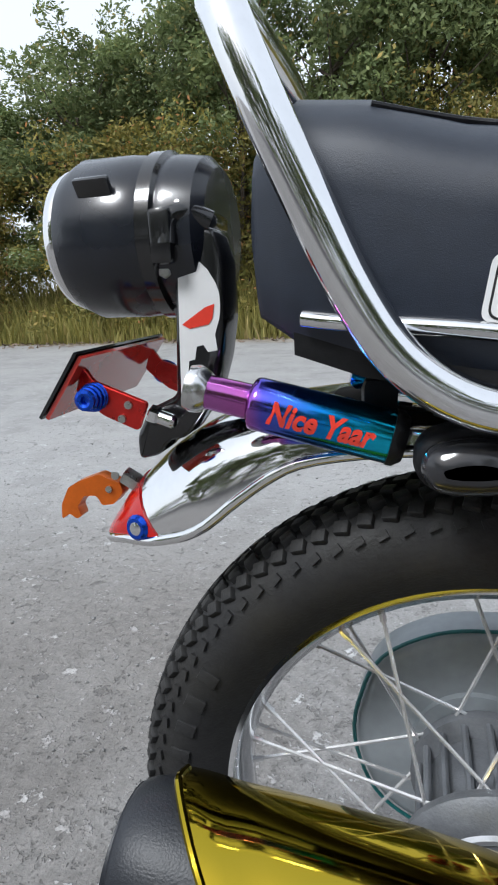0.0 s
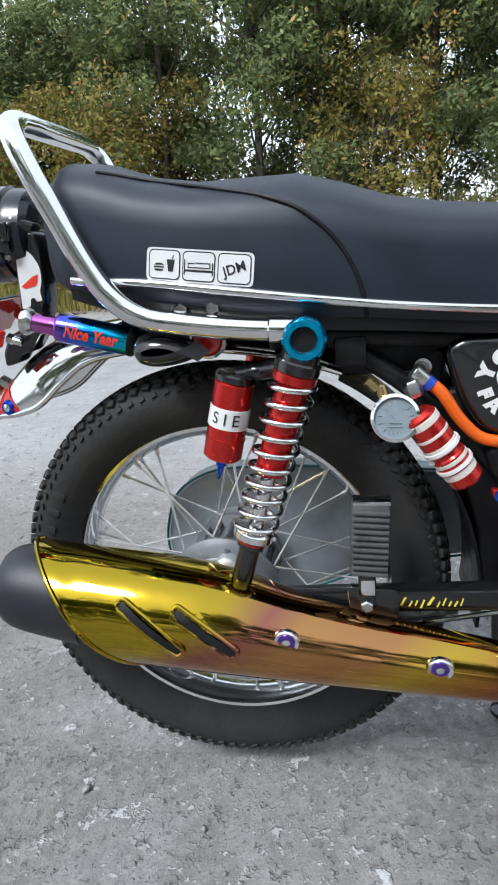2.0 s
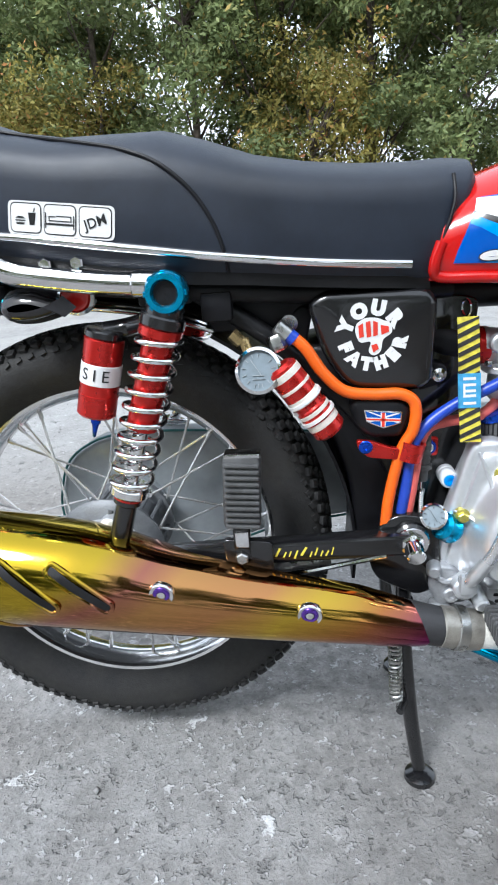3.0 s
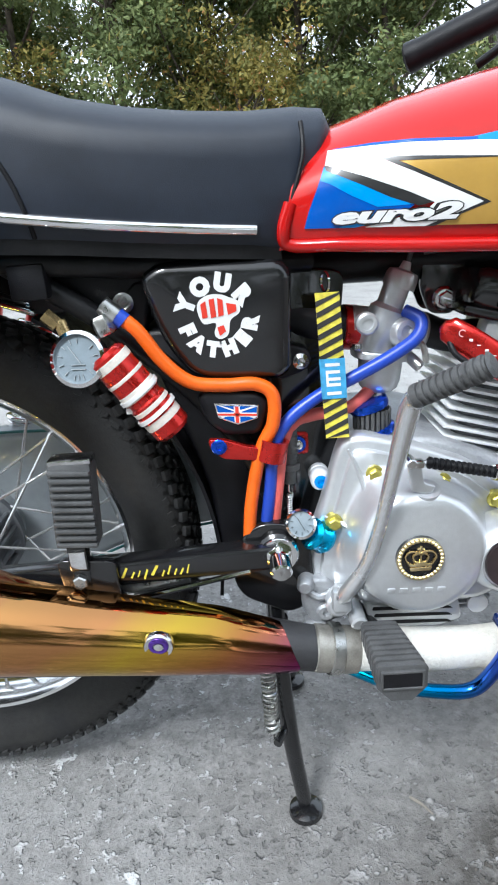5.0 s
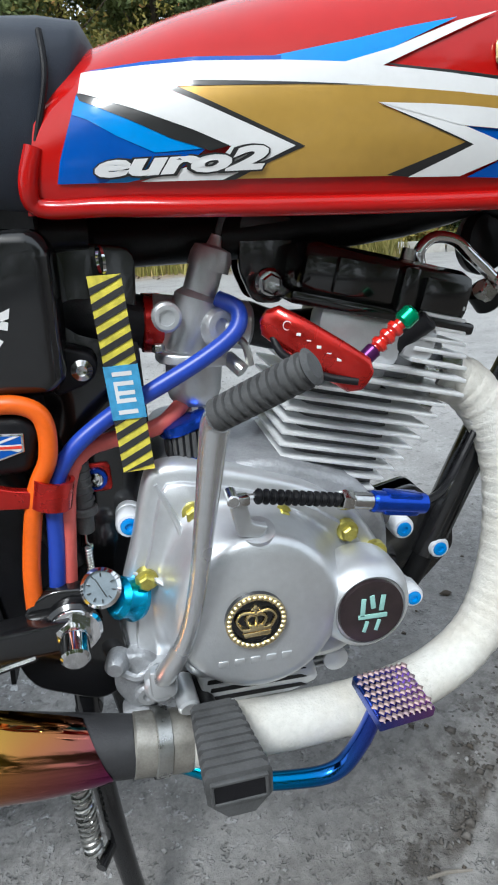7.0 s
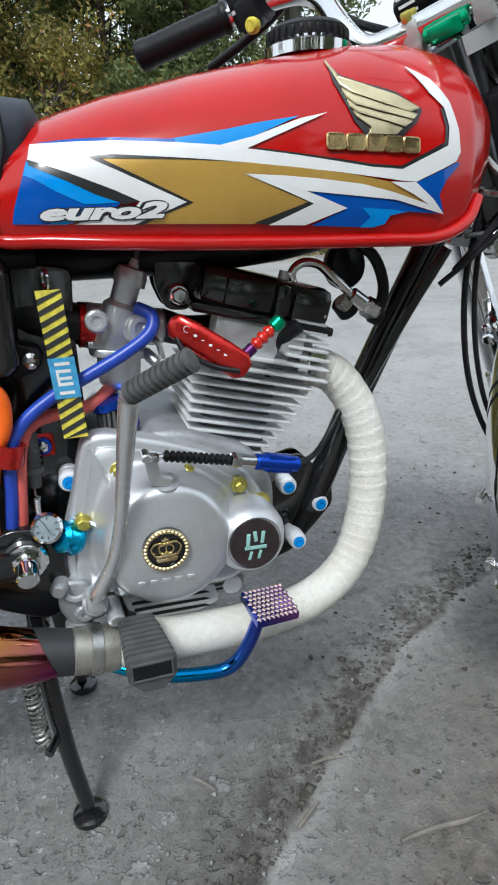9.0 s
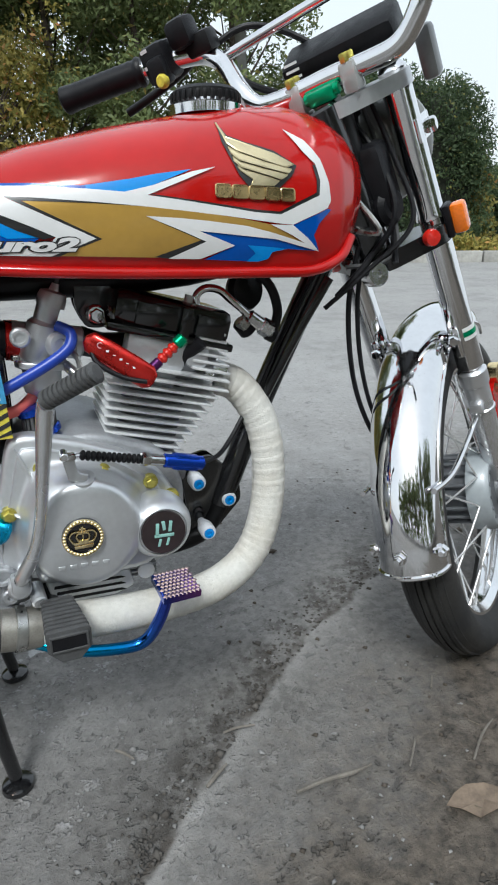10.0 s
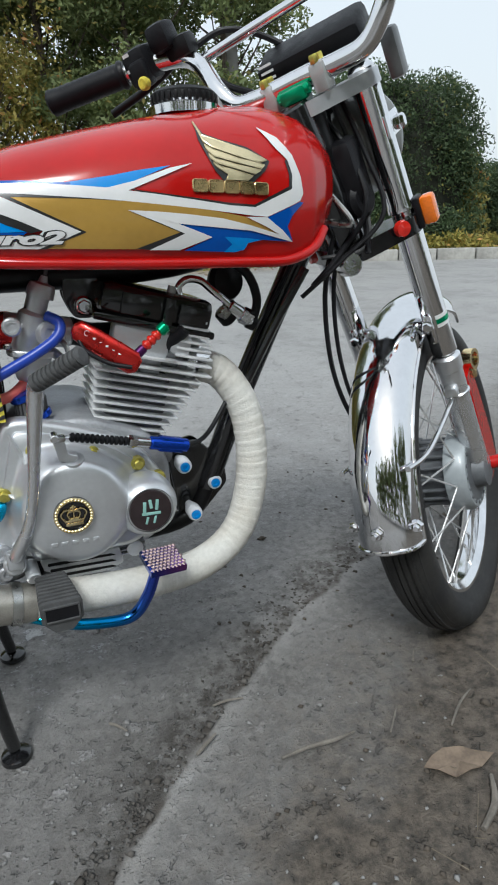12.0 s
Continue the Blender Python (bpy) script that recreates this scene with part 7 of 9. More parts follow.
    # brake-light switch with its spring
    sw_ = P("brake_switch", join(cyl((0.4105, -0.074, 0.490), (0.409, -0.075, 0.452), 0.0078, 16, 0.001), cyl((0.409, -0.075, 0.453), (0.4085, -0.075, 0.446), 0.0108, 16, 0.001), cyl((0.4085, -0.075, 0.447), (0.4075, -0.075, 0.430), 0.0070, 16, 0.001), *[ring([(0.0074, -0.001), (0.0085, -0.0008), (0.0085, 0.0008), (0.0074, 0.001)], (0.410, -0.0745, 0.482 - i * 0.006), (0, 0, 1), 16) for i in range(5)]), GREY_RUBBER, None, "black ribbed brake-light switch")
    P("switch_hook", tube([(0.4072, -0.075, 0.431), (0.4066, -0.0765, 0.421), (0.4102, -0.0765, 0.418), (0.4085, -0.0765, 0.412), (0.4060, -0.0765, 0.416)], 0.0011, 8, 6), CHROME, sw_)
    P("switch_spring", helix((0.4065, -0.0765, 0.418), (0.4060, -0.079, 0.384), 0.0030, 13, 0.0009, 6, 10), CHROME_WORN, sw_)
    # rear footrest folded up, and its bracket
    fr = P("rear_footrest", box((0.193, -0.122, 0.445), (0.044, 0.026, 0.092), 0.006, frame_of((1, 0, -0.06))), GREY_RUBBER, None, "ribbed grey rubber rear footrest folded up")
    P("footrest_ribs", join(*[box((0.1925 + i * 0.0003, -0.135, 0.405 + i * 0.0076), (0.040, 0.008, 0.0044), 0.0012, frame_of((1, 0, -0.06))) for i in range(11)]), GREY_RUBBER, fr)
    P("footrest_end", box((0.1965, -0.123, 0.491), (0.042, 0.022, 0.006), 0.002), CHROME_WORN, fr)
    P("footrest_hinge", join(box((0.189, -0.126, 0.388), (0.020, 0.018, 0.03), 0.003), box((0.189, -0.120, 0.364), (0.020, 0.024, 0.030), 0.004)), BLACK_GLOSS, fr)
    P("hinge_plate", box((0.190, -0.137, 0.388), (0.016, 0.003, 0.020), 0.001), CHROME, fr)
    P("hinge_bolt", hexbolt((0.188, -0.131, 0.362), (0, -1, 0), 0.008, 0.008), STEEL, fr)

build_midsection()

# warning strap that hangs by a ring from the frame
strap = thing("hanging_strap", "yellow and black striped strap with light blue patch on the frame", "strap")
SA, SB_ = vec((0.450, -0.092, 0.627)), vec((0.456, -0.102, 0.487))


def strap_point(u, v):
    s = SA * (1 - v) + SB_ * v
    return s + vec((0.0115 * (2 * u - 1), -0.0015 * math.sin(v * 7), 0))


def strap_quad(pts, t):
    q = [strap_point(*p) for p in pts]
    return loft([[p + vec((0, t, 0)) for p in q], [p + vec((0, 0.0012, 0)) for p in q]])


part("webbing", loft([[strap_point(0, i / 12), strap_point(1, i / 12), strap_point(1, i / 12) + vec((0, 0.0012, 0)), strap_point(0, i / 12) + vec((0, 0.0012, 0))] for i in range(13)]), YELLOW, strap)
for i in range(14):
    v = -0.02 + i * 0.0735
    pts = [(0, min(1, max(0, v + 0.075))), (1, min(1, max(0, v))), (1, min(1, max(0, v + 0.036))), (0, min(1, max(0, v + 0.111)))]
    part("black_stripe", strap_quad(pts, -0.0006), BLACK_WEB, strap)
part("patch", strap_quad([(-0.03, 0.44), (1.03, 0.44), (1.03, 0.72), (-0.03, 0.72)], -0.0012), SKY_PATCH, strap, "light blue patch with plain white bars")
for u0, v0, u1, v1 in ((0.2, 0.47, 0.8, 0.492), (0.3, 0.52, 0.8, 0.542), (0.3, 0.57, 0.8, 0.592), (0.3, 0.61, 0.8, 0.632), (0.2, 0.67, 0.8, 0.692), (0.2, 0.52, 0.3, 0.632)):
    part("patch_bar", strap_quad([(u0, v0), (u1, v0), (u1, v1), (u0, v1)], -0.0018), WHITE_DECAL, strap)
part("key_ring", ring([(0.008, -0.001), (0.010, -0.001), (0.010, 0.001), (0.008, 0.001)], (0.449, -0.086, 0.636), (1, 0.3, 0), 20), CHROME, strap)


# ---- engine ----
EA = vec((math.sin(radians(15)), 0, math.cos(radians(15))))      # cylinder axis
EF = vec((math.cos(radians(15)), 0, -math.sin(radians(15))))     # forwards across it
EO = vec((0.615, -0.012, 0.407))                                  # base of the cylinder
ETURN = frame_of(EF, EA)


def eb(h, f, y, size, bev=0.003):
    """A box in the cylinder's frame: height, forward and sideways offset."""
    return box(tuple(EO + EA * h + EF * f + vec((0, y, 0))), size, bev, ETURN)


def build_engine():
    core = rounded([(0.456, 0.44), (0.474, 0.474), (0.56, 0.474), (0.640, 0.44), (0.664, 0.40), (0.664, 0.32), (0.63, 0.287), (0.45, 0.290), (0.428, 0.33)], 0.02, 4)
    case = P("crankcase", slab(core, 0.105, -0.082, 0.006), ALLOY_DARK, None, "cast aluminium engine crankcase")
    cov = rounded([(0.443, 0.424), (0.452, 0.458), (0.461, 0.484), (0.486, 0.486), (0.540, 0.470), (0.590, 0.450), (0.632, 0.418), (0.655, 0.376), (0.654, 0.322), (0.628, 0.290), (0.50, 0.287), (0.432, 0.296), (0.420, 0.330), (0.428, 0.38)], 0.014, 5)
    P("side_cover", slab(cov, -0.078, -0.098, 0.006), ALLOY, case, "cast aluminium side cover")
    # the bulge over the clutch rises from the flat flange in a smooth shoulder
    mid, flange = vec((0.531, 0.374)), inset(cov, 0.013)
    def reach(a):
        """From the bulge's middle to the flange along one direction."""
        d, best = vec((math.cos(a), math.sin(a))), 0.2
        for p, q in zip(flange, flange[1:] + flange[:1]):
            p, e = vec(p) - mid, vec(q) - vec(p)
            det = e[0] * d[1] - e[1] * d[0]
            if abs(det) > 1e-9:
                u, r = (d[0] * p[1] - d[1] * p[0]) / det, (e[0] * p[1] - e[1] * p[0]) / det
                if -1e-6 <= u <= 1 + 1e-6 and 0 < r < best:
                    best = r
        return best
    rows = []
    for y, k in ((-0.090, 1.0), (-0.101, 1.0), (-0.1035, 0.94), (-0.1035, 0.62), (-0.107, 0.46), (-0.115, 0.34), (-0.127, 0.24), (-0.139, 0.12), (-0.146, 0.02), (-0.1505, -0.08), (-0.152, -0.18)):
        rows.append([])
        for a in np.linspace(0, 2 * math.pi, 72, endpoint=False):
            far, near = reach(a), math.hypot(0.062 * math.cos(a), 0.066 * math.sin(a))
            r = near + (far - near) * k if k > 0 else near * (1 + k)
            rows[-1].append((mid[0] + r * math.cos(a), y, mid[1] + r * math.sin(a)))
    P("clutch_cover", loft(rows), ALLOY, case, "", 50)
    P("cover_shoulder", slab(rounded([(0.520, 0.400), (0.560, 0.411), (0.600, 0.397), (0.636, 0.370), (0.640, 0.33), (0.60, 0.302), (0.474, 0.304), (0.464, 0.345), (0.480, 0.370)], 0.014, 5), -0.094, -0.128, 0.009), ALLOY, case)
    for pts in ([(0.466, -0.1035, 0.474), (0.478, -0.107, 0.444), (0.484, -0.116, 0.424)], [(0.440, -0.1035, 0.402), (0.458, -0.107, 0.394), (0.472, -0.118, 0.388)]):
        P("cover_web", tube(pts, [0.0016, 0.0026, 0.0034], 8, 4), ALLOY, case)
    P("sump_panel", slab(rounded([(0.478, 0.306), (0.580, 0.300), (0.584, 0.276), (0.560, 0.268), (0.486, 0.270)], 0.005, 3), -0.080, -0.118, 0.002), ALLOY, case)
    for i in range(3):
        P("cooling_slot", slab(rounded([(0.488 + i * 0.002, 0.2975 - i * 0.0088), (0.568, 0.2940 - i * 0.0088), (0.574, 0.2905 - i * 0.0088), (0.487 + i * 0.002, 0.2932 - i * 0.0088)], 0.0012, 2), -0.112, -0.1186), BLACK_SATIN, case)
    # crown medallion: gold beads round a black disc
    c = (0.526, -0.1535, 0.376)
    med = P("medallion", lathe([(0.0235, 0.002), (0.0235, -0.003), (0.018, -0.004), (0.0175, -0.002), (0, -0.002)], c, (0, 1, 0), 36), BLACK_GLOSS, case, "black and gold round medallion with a crown")
    P("bead_ring", join(*[lathe([(0.0012, 0.0), (0.0022, -0.0012), (0.0012, -0.0026), (0, -0.003)], (c[0] + 0.0208 * math.cos(t), c[1] - 0.003, c[2] + 0.0208 * math.sin(t)), (0, 1, 0), 8) for t in np.linspace(0, 6.283, 32, endpoint=False)], ring([(0.0185, -0.003), (0.0235, -0.003), (0.023, -0.0042), (0.019, -0.0042)], c, (0, 1, 0), 40)), GOLD, med)
    cp = lambda pts: slab([(c[0] + x, c[2] + z) for x, z in pts], c[1] - 0.0015, c[1] - 0.0042, 0.0004)
    arch = lambda pts: tube([(c[0] + x, c[1] - 0.0035, c[2] + z) for x, z in pts], 0.0013, 6, 4)
    P("crown", join(cp([(-0.0100, -0.0125), (0.0100, -0.0125), (0.0108, -0.0085), (-0.0108, -0.0085)]), cp([(-0.0108, -0.0078), (0.0108, -0.0078), (0.0118, -0.0040), (0.006, -0.0052), (0.003, -0.0010), (0, -0.0040), (-0.003, -0.0010), (-0.006, -0.0052), (-0.0118, -0.0040)]),
        arch([(-0.0112, -0.005), (-0.0150, 0.003), (-0.0110, 0.0085), (-0.004, 0.0085), (0, 0.006)]), arch([(0.0112, -0.005), (0.0150, 0.003), (0.0110, 0.0085), (0.004, 0.0085), (0, 0.006)]), arch([(-0.0045, -0.004), (-0.0075, 0.003), (-0.004, 0.0065), (0, 0.006)]), arch([(0.0045, -0.004), (0.0075, 0.003), (0.004, 0.0065), (0, 0.006)]), arch([(0, -0.004), (0, 0.006)]),
        cp([(-0.0012, 0.006), (0.0012, 0.006), (0.0012, 0.0145), (-0.0012, 0.0145)]), cp([(-0.0035, 0.0105), (0.0035, 0.0105), (0.0035, 0.0125), (-0.0035, 0.0125)])), GOLD, med)
    for i in range(5):
        P("embossed_bar", box((0.499 + i * 0.0125, -0.1515, 0.339 - i * 0.0004), (0.008, 0.0028, 0.006), 0.001, frame_of((1, 0, -0.05))), ALLOY, case)
    # oil filter cap with a dark disc
    rc = (0.618, -0.110, 0.359)
    P("filter_housing", lathe([(0.041, 0.0), (0.040, 0.022), (0.035, 0.034), (0.030, 0.038), (0.029, 0.036), (0, 0.036)], rc, (0.05, -1, 0.02), 40), ALLOY, case)
    disc = P("cap_disc", lathe([(0.0275, 0.036), (0.027, 0.040), (0, 0.0405)], rc, (0.05, -1, 0.02), 36), pm("dark_sticker", (0.03, 0.02, 0.022), 0.3, 0, var=0.3, scale=60, coat=0.6), case, "dark round sticker with plain marks")
    mint = pm("mint_ink", (0.30, 0.55, 0.50), 0.5)
    for x, z, w, h, t in ((-0.008, 0.006, 0.004, 0.016, 0.1), (0.0, 0.010, 0.004, 0.012, -0.1), (0.008, 0.008, 0.004, 0.014, 0.15), (0.0, -0.003, 0.024, 0.004, 0.05), (-0.006, -0.012, 0.003, 0.010, 0.3), (0.004, -0.012, 0.003, 0.010, 0.3)):
        P("disc_mark", box((rc[0] + 0.002 + x, rc[1] - 0.0412, rc[2] + 0.001 + z), (w, 0.001, h), 0.0003, Matrix.Rotation(t, 3, "Y")), mint, disc)
    for x, z, y in ((0.492, 0.447, -0.106), (0.450, 0.395, -0.105), (0.561, 0.433, -0.105), (0.617, 0.409, -0.105), (0.643, 0.384, -0.104), (0.648, 0.328, -0.104)):
        P("cover_bolt", join(lathe([(0.0095, 0.006), (0.0092, -0.001), (0.0075, -0.002)], (x, y, z), (0, 1, 0), 14), hexbolt((x, y - 0.001, z), (0, -1, 0), 0.0068, 0.0065)), YELLOW_ZINC, case)
    P("sump_fins", join(*[box((0.565, -0.098, 0.297 - i * 0.006), (0.10, 0.03, 0.0026), 0.0006, frame_of((1, 0, 0.02))) for i in range(3)]), ALLOY_DARK, case)
    P("sprocket_boss", join(slab(rounded([(0.416, 0.334), (0.442, 0.330), (0.462, 0.306), (0.460, 0.280), (0.424, 0.276), (0.412, 0.300)], 0.008, 4), -0.085, -0.112, 0.004), lathe([(0.0105, 0.004), (0.0105, -0.004), (0.008, -0.006), (0.004, -0.006), (0.003, -0.003), (0, -0.003)], (0.438, -0.113, 0.294), (0, 1, 0), 20), lathe([(0.009, 0.01), (0.009, -0.010), (0.006, -0.014), (0, -0.014)], (0.418, -0.108, 0.328), (0.15, 1, 0), 14), tube([(0.420, -0.112, 0.318), (0.432, -0.115, 0.312), (0.446, -0.113, 0.318)], 0.004, 8), box((0.430, -0.105, 0.272), (0.03, 0.02, 0.012), 0.004)), ALLOY_DARK, case)
    P("plug", join(lathe([(0.011, 0), (0.011, -0.004), (0.005, -0.006), (0, -0.006)], (0.60, -0.115, 0.294), (0, 1, 0), 16)), ALLOY, case)
    # clutch lever and cable
    up = unit((0, -0.34, 0.94))
    cbs = vec((0.5345, -0.137, 0.438))
    P("clutch_boss", lathe([(0.0, -0.050), (0.010, -0.046), (0.0150, -0.026), (0.0162, -0.004), (0.0150, 0.0), (0, 0.0)], cbs, up, 28), ALLOY, case)
    arm = P("clutch_arm", join(lathe([(0.0135, 0.0), (0.0140, 0.0015), (0.0135, 0.0045), (0.0075, 0.0050), (0.0072, 0.0068), (0, 0.0070)], cbs, up, 28), slab(rounded([(0.513, 0.477), (0.5265, 0.475), (0.5300, 0.452), (0.5420, 0.4475), (0.5360, 0.4395), (0.5190, 0.4430)], 0.003, 4), -0.141, -0.147, 0.0012)), ALLOY, case, "cast alloy clutch arm")
    P("arm_pin", join(cyl((0.517, -0.135, 0.4735), (0.517, -0.153, 0.4735), 0.0048, 14, 0.001), box((0.523, -0.147, 0.472), (0.012, 0.009, 0.008), 0.002)), CHROME_WORN, arm)
    ca, cb = vec((0.5345, -0.138, 0.469)), vec((0.604, -0.123, 0.448))
    d = unit(cb - ca)
    boot = [(0.0035, 0.0)]
    for i in range(12):
        boot += [(0.0040, i * 0.0062 + 0.0006), (0.0060, i * 0.0062 + 0.0024), (0.0060, i * 0.0062 + 0.0040), (0.0040, i * 0.0062 + 0.0058)]
    P("cable_boot", lathe(boot + [(0.0035, 0.0748)], ca, d, 12), BLACK_PLASTIC, case, "ribbed black rubber cable boot")
    P("cable_end", cyl((0.517, -0.148, 0.473), ca, 0.0025, 8), CHROME_WORN, case)
    P("cable_nut", join(hexbolt(cb, d, 0.0085, 0.012), cyl(cb + d * 0.01, cb + d * 0.03, 0.007, 12, 0.001)), CHROME_WORN, case)
    P("cable_adjuster", join(cyl(cb + d * 0.030, cb + d * 0.086, 0.009, 12, 0.002), box(tuple(cb + d * 0.060), (0.036, 0.014, 0.020), 0.003, frame_of(d))), BLUE_ANO, case, "blue anodised cable adjuster")
    P("clutch_cable", tube([cb + d * 0.08, (0.718, -0.080, 0.424), (0.765, -0.052, 0.470), (0.812, -0.044, 0.55), (0.862, -0.052, 0.645), (0.905, -0.05, 0.74), (0.90, -0.02, 0.87)], 0.0033, 8, 8), BLACK_PLASTIC)
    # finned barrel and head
    # the barrel's dark metal carries the shade of the fin gaps
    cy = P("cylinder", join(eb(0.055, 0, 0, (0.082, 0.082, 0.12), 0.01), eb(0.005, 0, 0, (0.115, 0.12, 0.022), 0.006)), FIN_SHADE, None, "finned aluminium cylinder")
    for i in range(9):
        h = 0.026 + i * 0.0108
        w = 0.082 + 0.0052 * i + 0.004 * min(i, 3)
        P("fin", eb(h, 0.0015 * i - 0.007, -0.002, (w + 0.006, 0.100 + 0.003 * i, 0.0030), 0.001), FIN, cy)
    hd = P("cylinder_head", join(eb(0.150, 0.006, 0, (0.088, 0.090, 0.055), 0.012), eb(0.128, 0.006, -0.03, (0.03, 0.045, 0.04), 0.01)), ALLOY_DARK, None, "finned aluminium cylinder head")
    for i in range(2):
        P("fin", eb(0.124 + i * 0.0125, 0.012, -0.002, (0.150 - 0.004 * i, 0.132, 0.0032), 0.001), FIN, hd)
    for i in range(6):
        P("fin", eb(0.146 + i * 0.0095, 0.060 - 0.002 * i, -0.004, (0.052 - 0.003 * i, 0.116, 0.0034), 0.0012), FIN, hd)
    P("head_boss", join(eb(0.156, -0.012, -0.042, (0.078, 0.03, 0.042), 0.012), eb(0.160, 0.04, -0.045, (0.03, 0.03, 0.03), 0.008)), ALLOY, hd)
    rk = P("rocker_cover", join(eb(0.200, 0.002, -0.008, (0.150, 0.100, 0.044), 0.012), eb(0.178, 0.002, -0.008, (0.160, 0.108, 0.010), 0.004)), BLACK_GLOSS, None, "black painted rocker cover")
    for h, f, w, t, hh in ((0.200, -0.022, 0.050, 0.006, 0.028), (0.199, 0.047, 0.038, 0.006, 0.026), (0.199, 0.014, 0.014, 0.009, 0.036)):
        P("cover_panel", eb(h, f, -0.0605, (w, t, hh), 0.0025), BLACK_GLOSS, rk)
    for f, y, h0, h1, r in ((-0.062, -0.043, 0.19, 0.204, 0.0055), (0.07, -0.043, 0.19, 0.204, 0.0055), (0.02, -0.035, 0.220, 0.231, 0.006)):
        P("cover_screw", cyl(EO + EA * h0 + EF * f + vec((0, y, 0)), EO + EA * h1 + EF * f + vec((0, y, 0)), r, 10), STEEL, rk)
    P("breather_pipe", tube([(x, -0.050, z) for x, z in [(0.704, 0.604), (0.701, 0.622), (0.713, 0.632), (0.732, 0.629), (0.747, 0.616), (0.763, 0.602), (0.776, 0.59)]], 0.0050, 12, 6), CHROME, rk, "bent chrome breather pipe")
    P("breather_base", join(cyl((0.704, -0.050, 0.596), (0.704, -0.050, 0.607), 0.009, 6), cyl((0.704, -0.050, 0.606), (0.7035, -0.050, 0.611), 0.0068, 14)), STEEL, rk)
    fit = P("breather_valve", join(cyl((0.770, -0.050, 0.595), (0.790, -0.052, 0.580), 0.0095, 14, 0.002), cyl((0.786, -0.052, 0.582), (0.802, -0.054, 0.573), 0.012, 6, 0.002)), CHROME_WORN, None, "worn metal breather valve")
    P("valve_body", join(cyl((0.762, -0.042, 0.588), (0.775, -0.040, 0.572), 0.013, 16, 0.002), cyl((0.795, -0.05, 0.572), (0.808, -0.052, 0.565), 0.010, 12, 0.002)), BLACK_PLASTIC, fit)
    P("valve_nut", cyl((0.757, -0.050, 0.590), (0.768, -0.050, 0.581), 0.0085, 6, 0.001), STEEL, fit)
    P("breather_hose", tube([(0.803, -0.052, 0.570), (0.812, -0.048, 0.600), (0.800, -0.042, 0.635), (0.77, -0.03, 0.655)], 0.0065, 10, 6), BLACK_PLASTIC, fit)
    P("horn", join(lathe([(0.012, 0), (0.026, 0.004), (0.028, 0.012), (0.024, 0.02), (0, 0.022)], (0.775, -0.005, 0.622), (0.3, -1, 0.1), 26)), BLACK_SATIN, None, "round black horn")
    P("plug_cap", join(cyl((0.70, -0.075, 0.572), (0.672, -0.055, 0.545), 0.009, 12, 0.002)), BLACK_PLASTIC, hd)
    # red engine damper with a plain moulded name
    a, b = vec((0.562, -0.100, 0.587)), vec((0.620, -0.122, 0.545))
    d = unit(b - a)
    ext = P("vibration_damper", loft([[tuple(p) for p in [o + r * (unit((0, 0, 1) - d * d[2]) * math.cos(t) + vec((0, -1, 0)) * 0.55 * math.sin(t)) for t in np.linspace(0, 6.283, 24, endpoint=False)]] for o, r in ((a - d * 0.006, 0.005), (a, 0.0125), (a + d * 0.02, 0.0145), (a + d * 0.055, 0.0155), (b, 0.0150), (b + d * 0.007, 0.009))]), RED_ANO, None, "red anodised engine damper with plain engraved marks")
    n = unit(np.cross(d, (0, 1, 0)))
    n = n if n[2] > 0 else -n
    P("damper_marks", join(*[box(tuple(a + d * (0.020 + i * 0.0085) + n * 0.002 + vec((0, -0.0086, 0))), (0.0032, 0.0006, 0.0008 if i % 2 else 0.0022), 0.0002, frame_of(d + n * 0.5, n)) for i in range(5)], ring([(0.0026, 0), (0.0034, -0.0008), (0.0030, -0.001)], a + d * 0.010 + n * 0.003 + vec((0, -0.0076, 0)), (0, 1, 0), 14)), WHITE_DECAL, ext)
    P("damper_hose", tube([a + d * 0.008 + n * -0.009, a + d * 0.02 + n * -0.016 + vec((0, -0.004, 0)), a + d * 0.05 + n * -0.014 + vec((0, -0.005, 0)), b + n * -0.004 + vec((0, -0.006, 0))], 0.003, 10, 6), BLACK_PLASTIC, ext)
    q = vec((0.647, -0.112, 0.569))
    e = unit((0.75, 0, 0.62))
    P("red_coupler", join(*[cyl(q + e * (i * 0.008 - 0.012), q + e * (i * 0.008 - 0.005), 0.0068, 14, 0.002) for i in range(3)], cyl(q - e * 0.02, q + e * 0.014, 0.0048, 12)), RED_LENS, ext, "red ribbed coupler")
    P("coupler_end", join(cyl(q + e * 0.013, q + e * 0.026, 0.0075, 14, 0.002)), GREEN_ANO, ext, "mottled green end cap")
    P("coupler_base", cyl(q - e * 0.034, q - e * 0.012, 0.0062, 12, 0.002), pm("purple_anodised", (0.10, 0.02, 0.12), 0.3, 0.7), ext)
    # carburettor
    cb_ = P("carburettor", join(cyl((0.478, -0.034, 0.587), (0.560, -0.026, 0.573), 0.0200, 28, 0.003), cyl((0.500, -0.045, 0.556), (0.519, -0.045, 0.606), 0.0180, 28, 0.005), lathe([(0.0150, 0), (0.0150, 0.014), (0.0120, 0.018), (0.0070, 0.0185), (0.0065, 0.016), (0, 0.016)], (0.527, -0.048, 0.578), (0.35, -1, 0.1), 20), box((0.541, -0.052, 0.574), (0.020, 0.022, 0.018), 0.005)), ALLOY, None, "cast alloy carburettor")
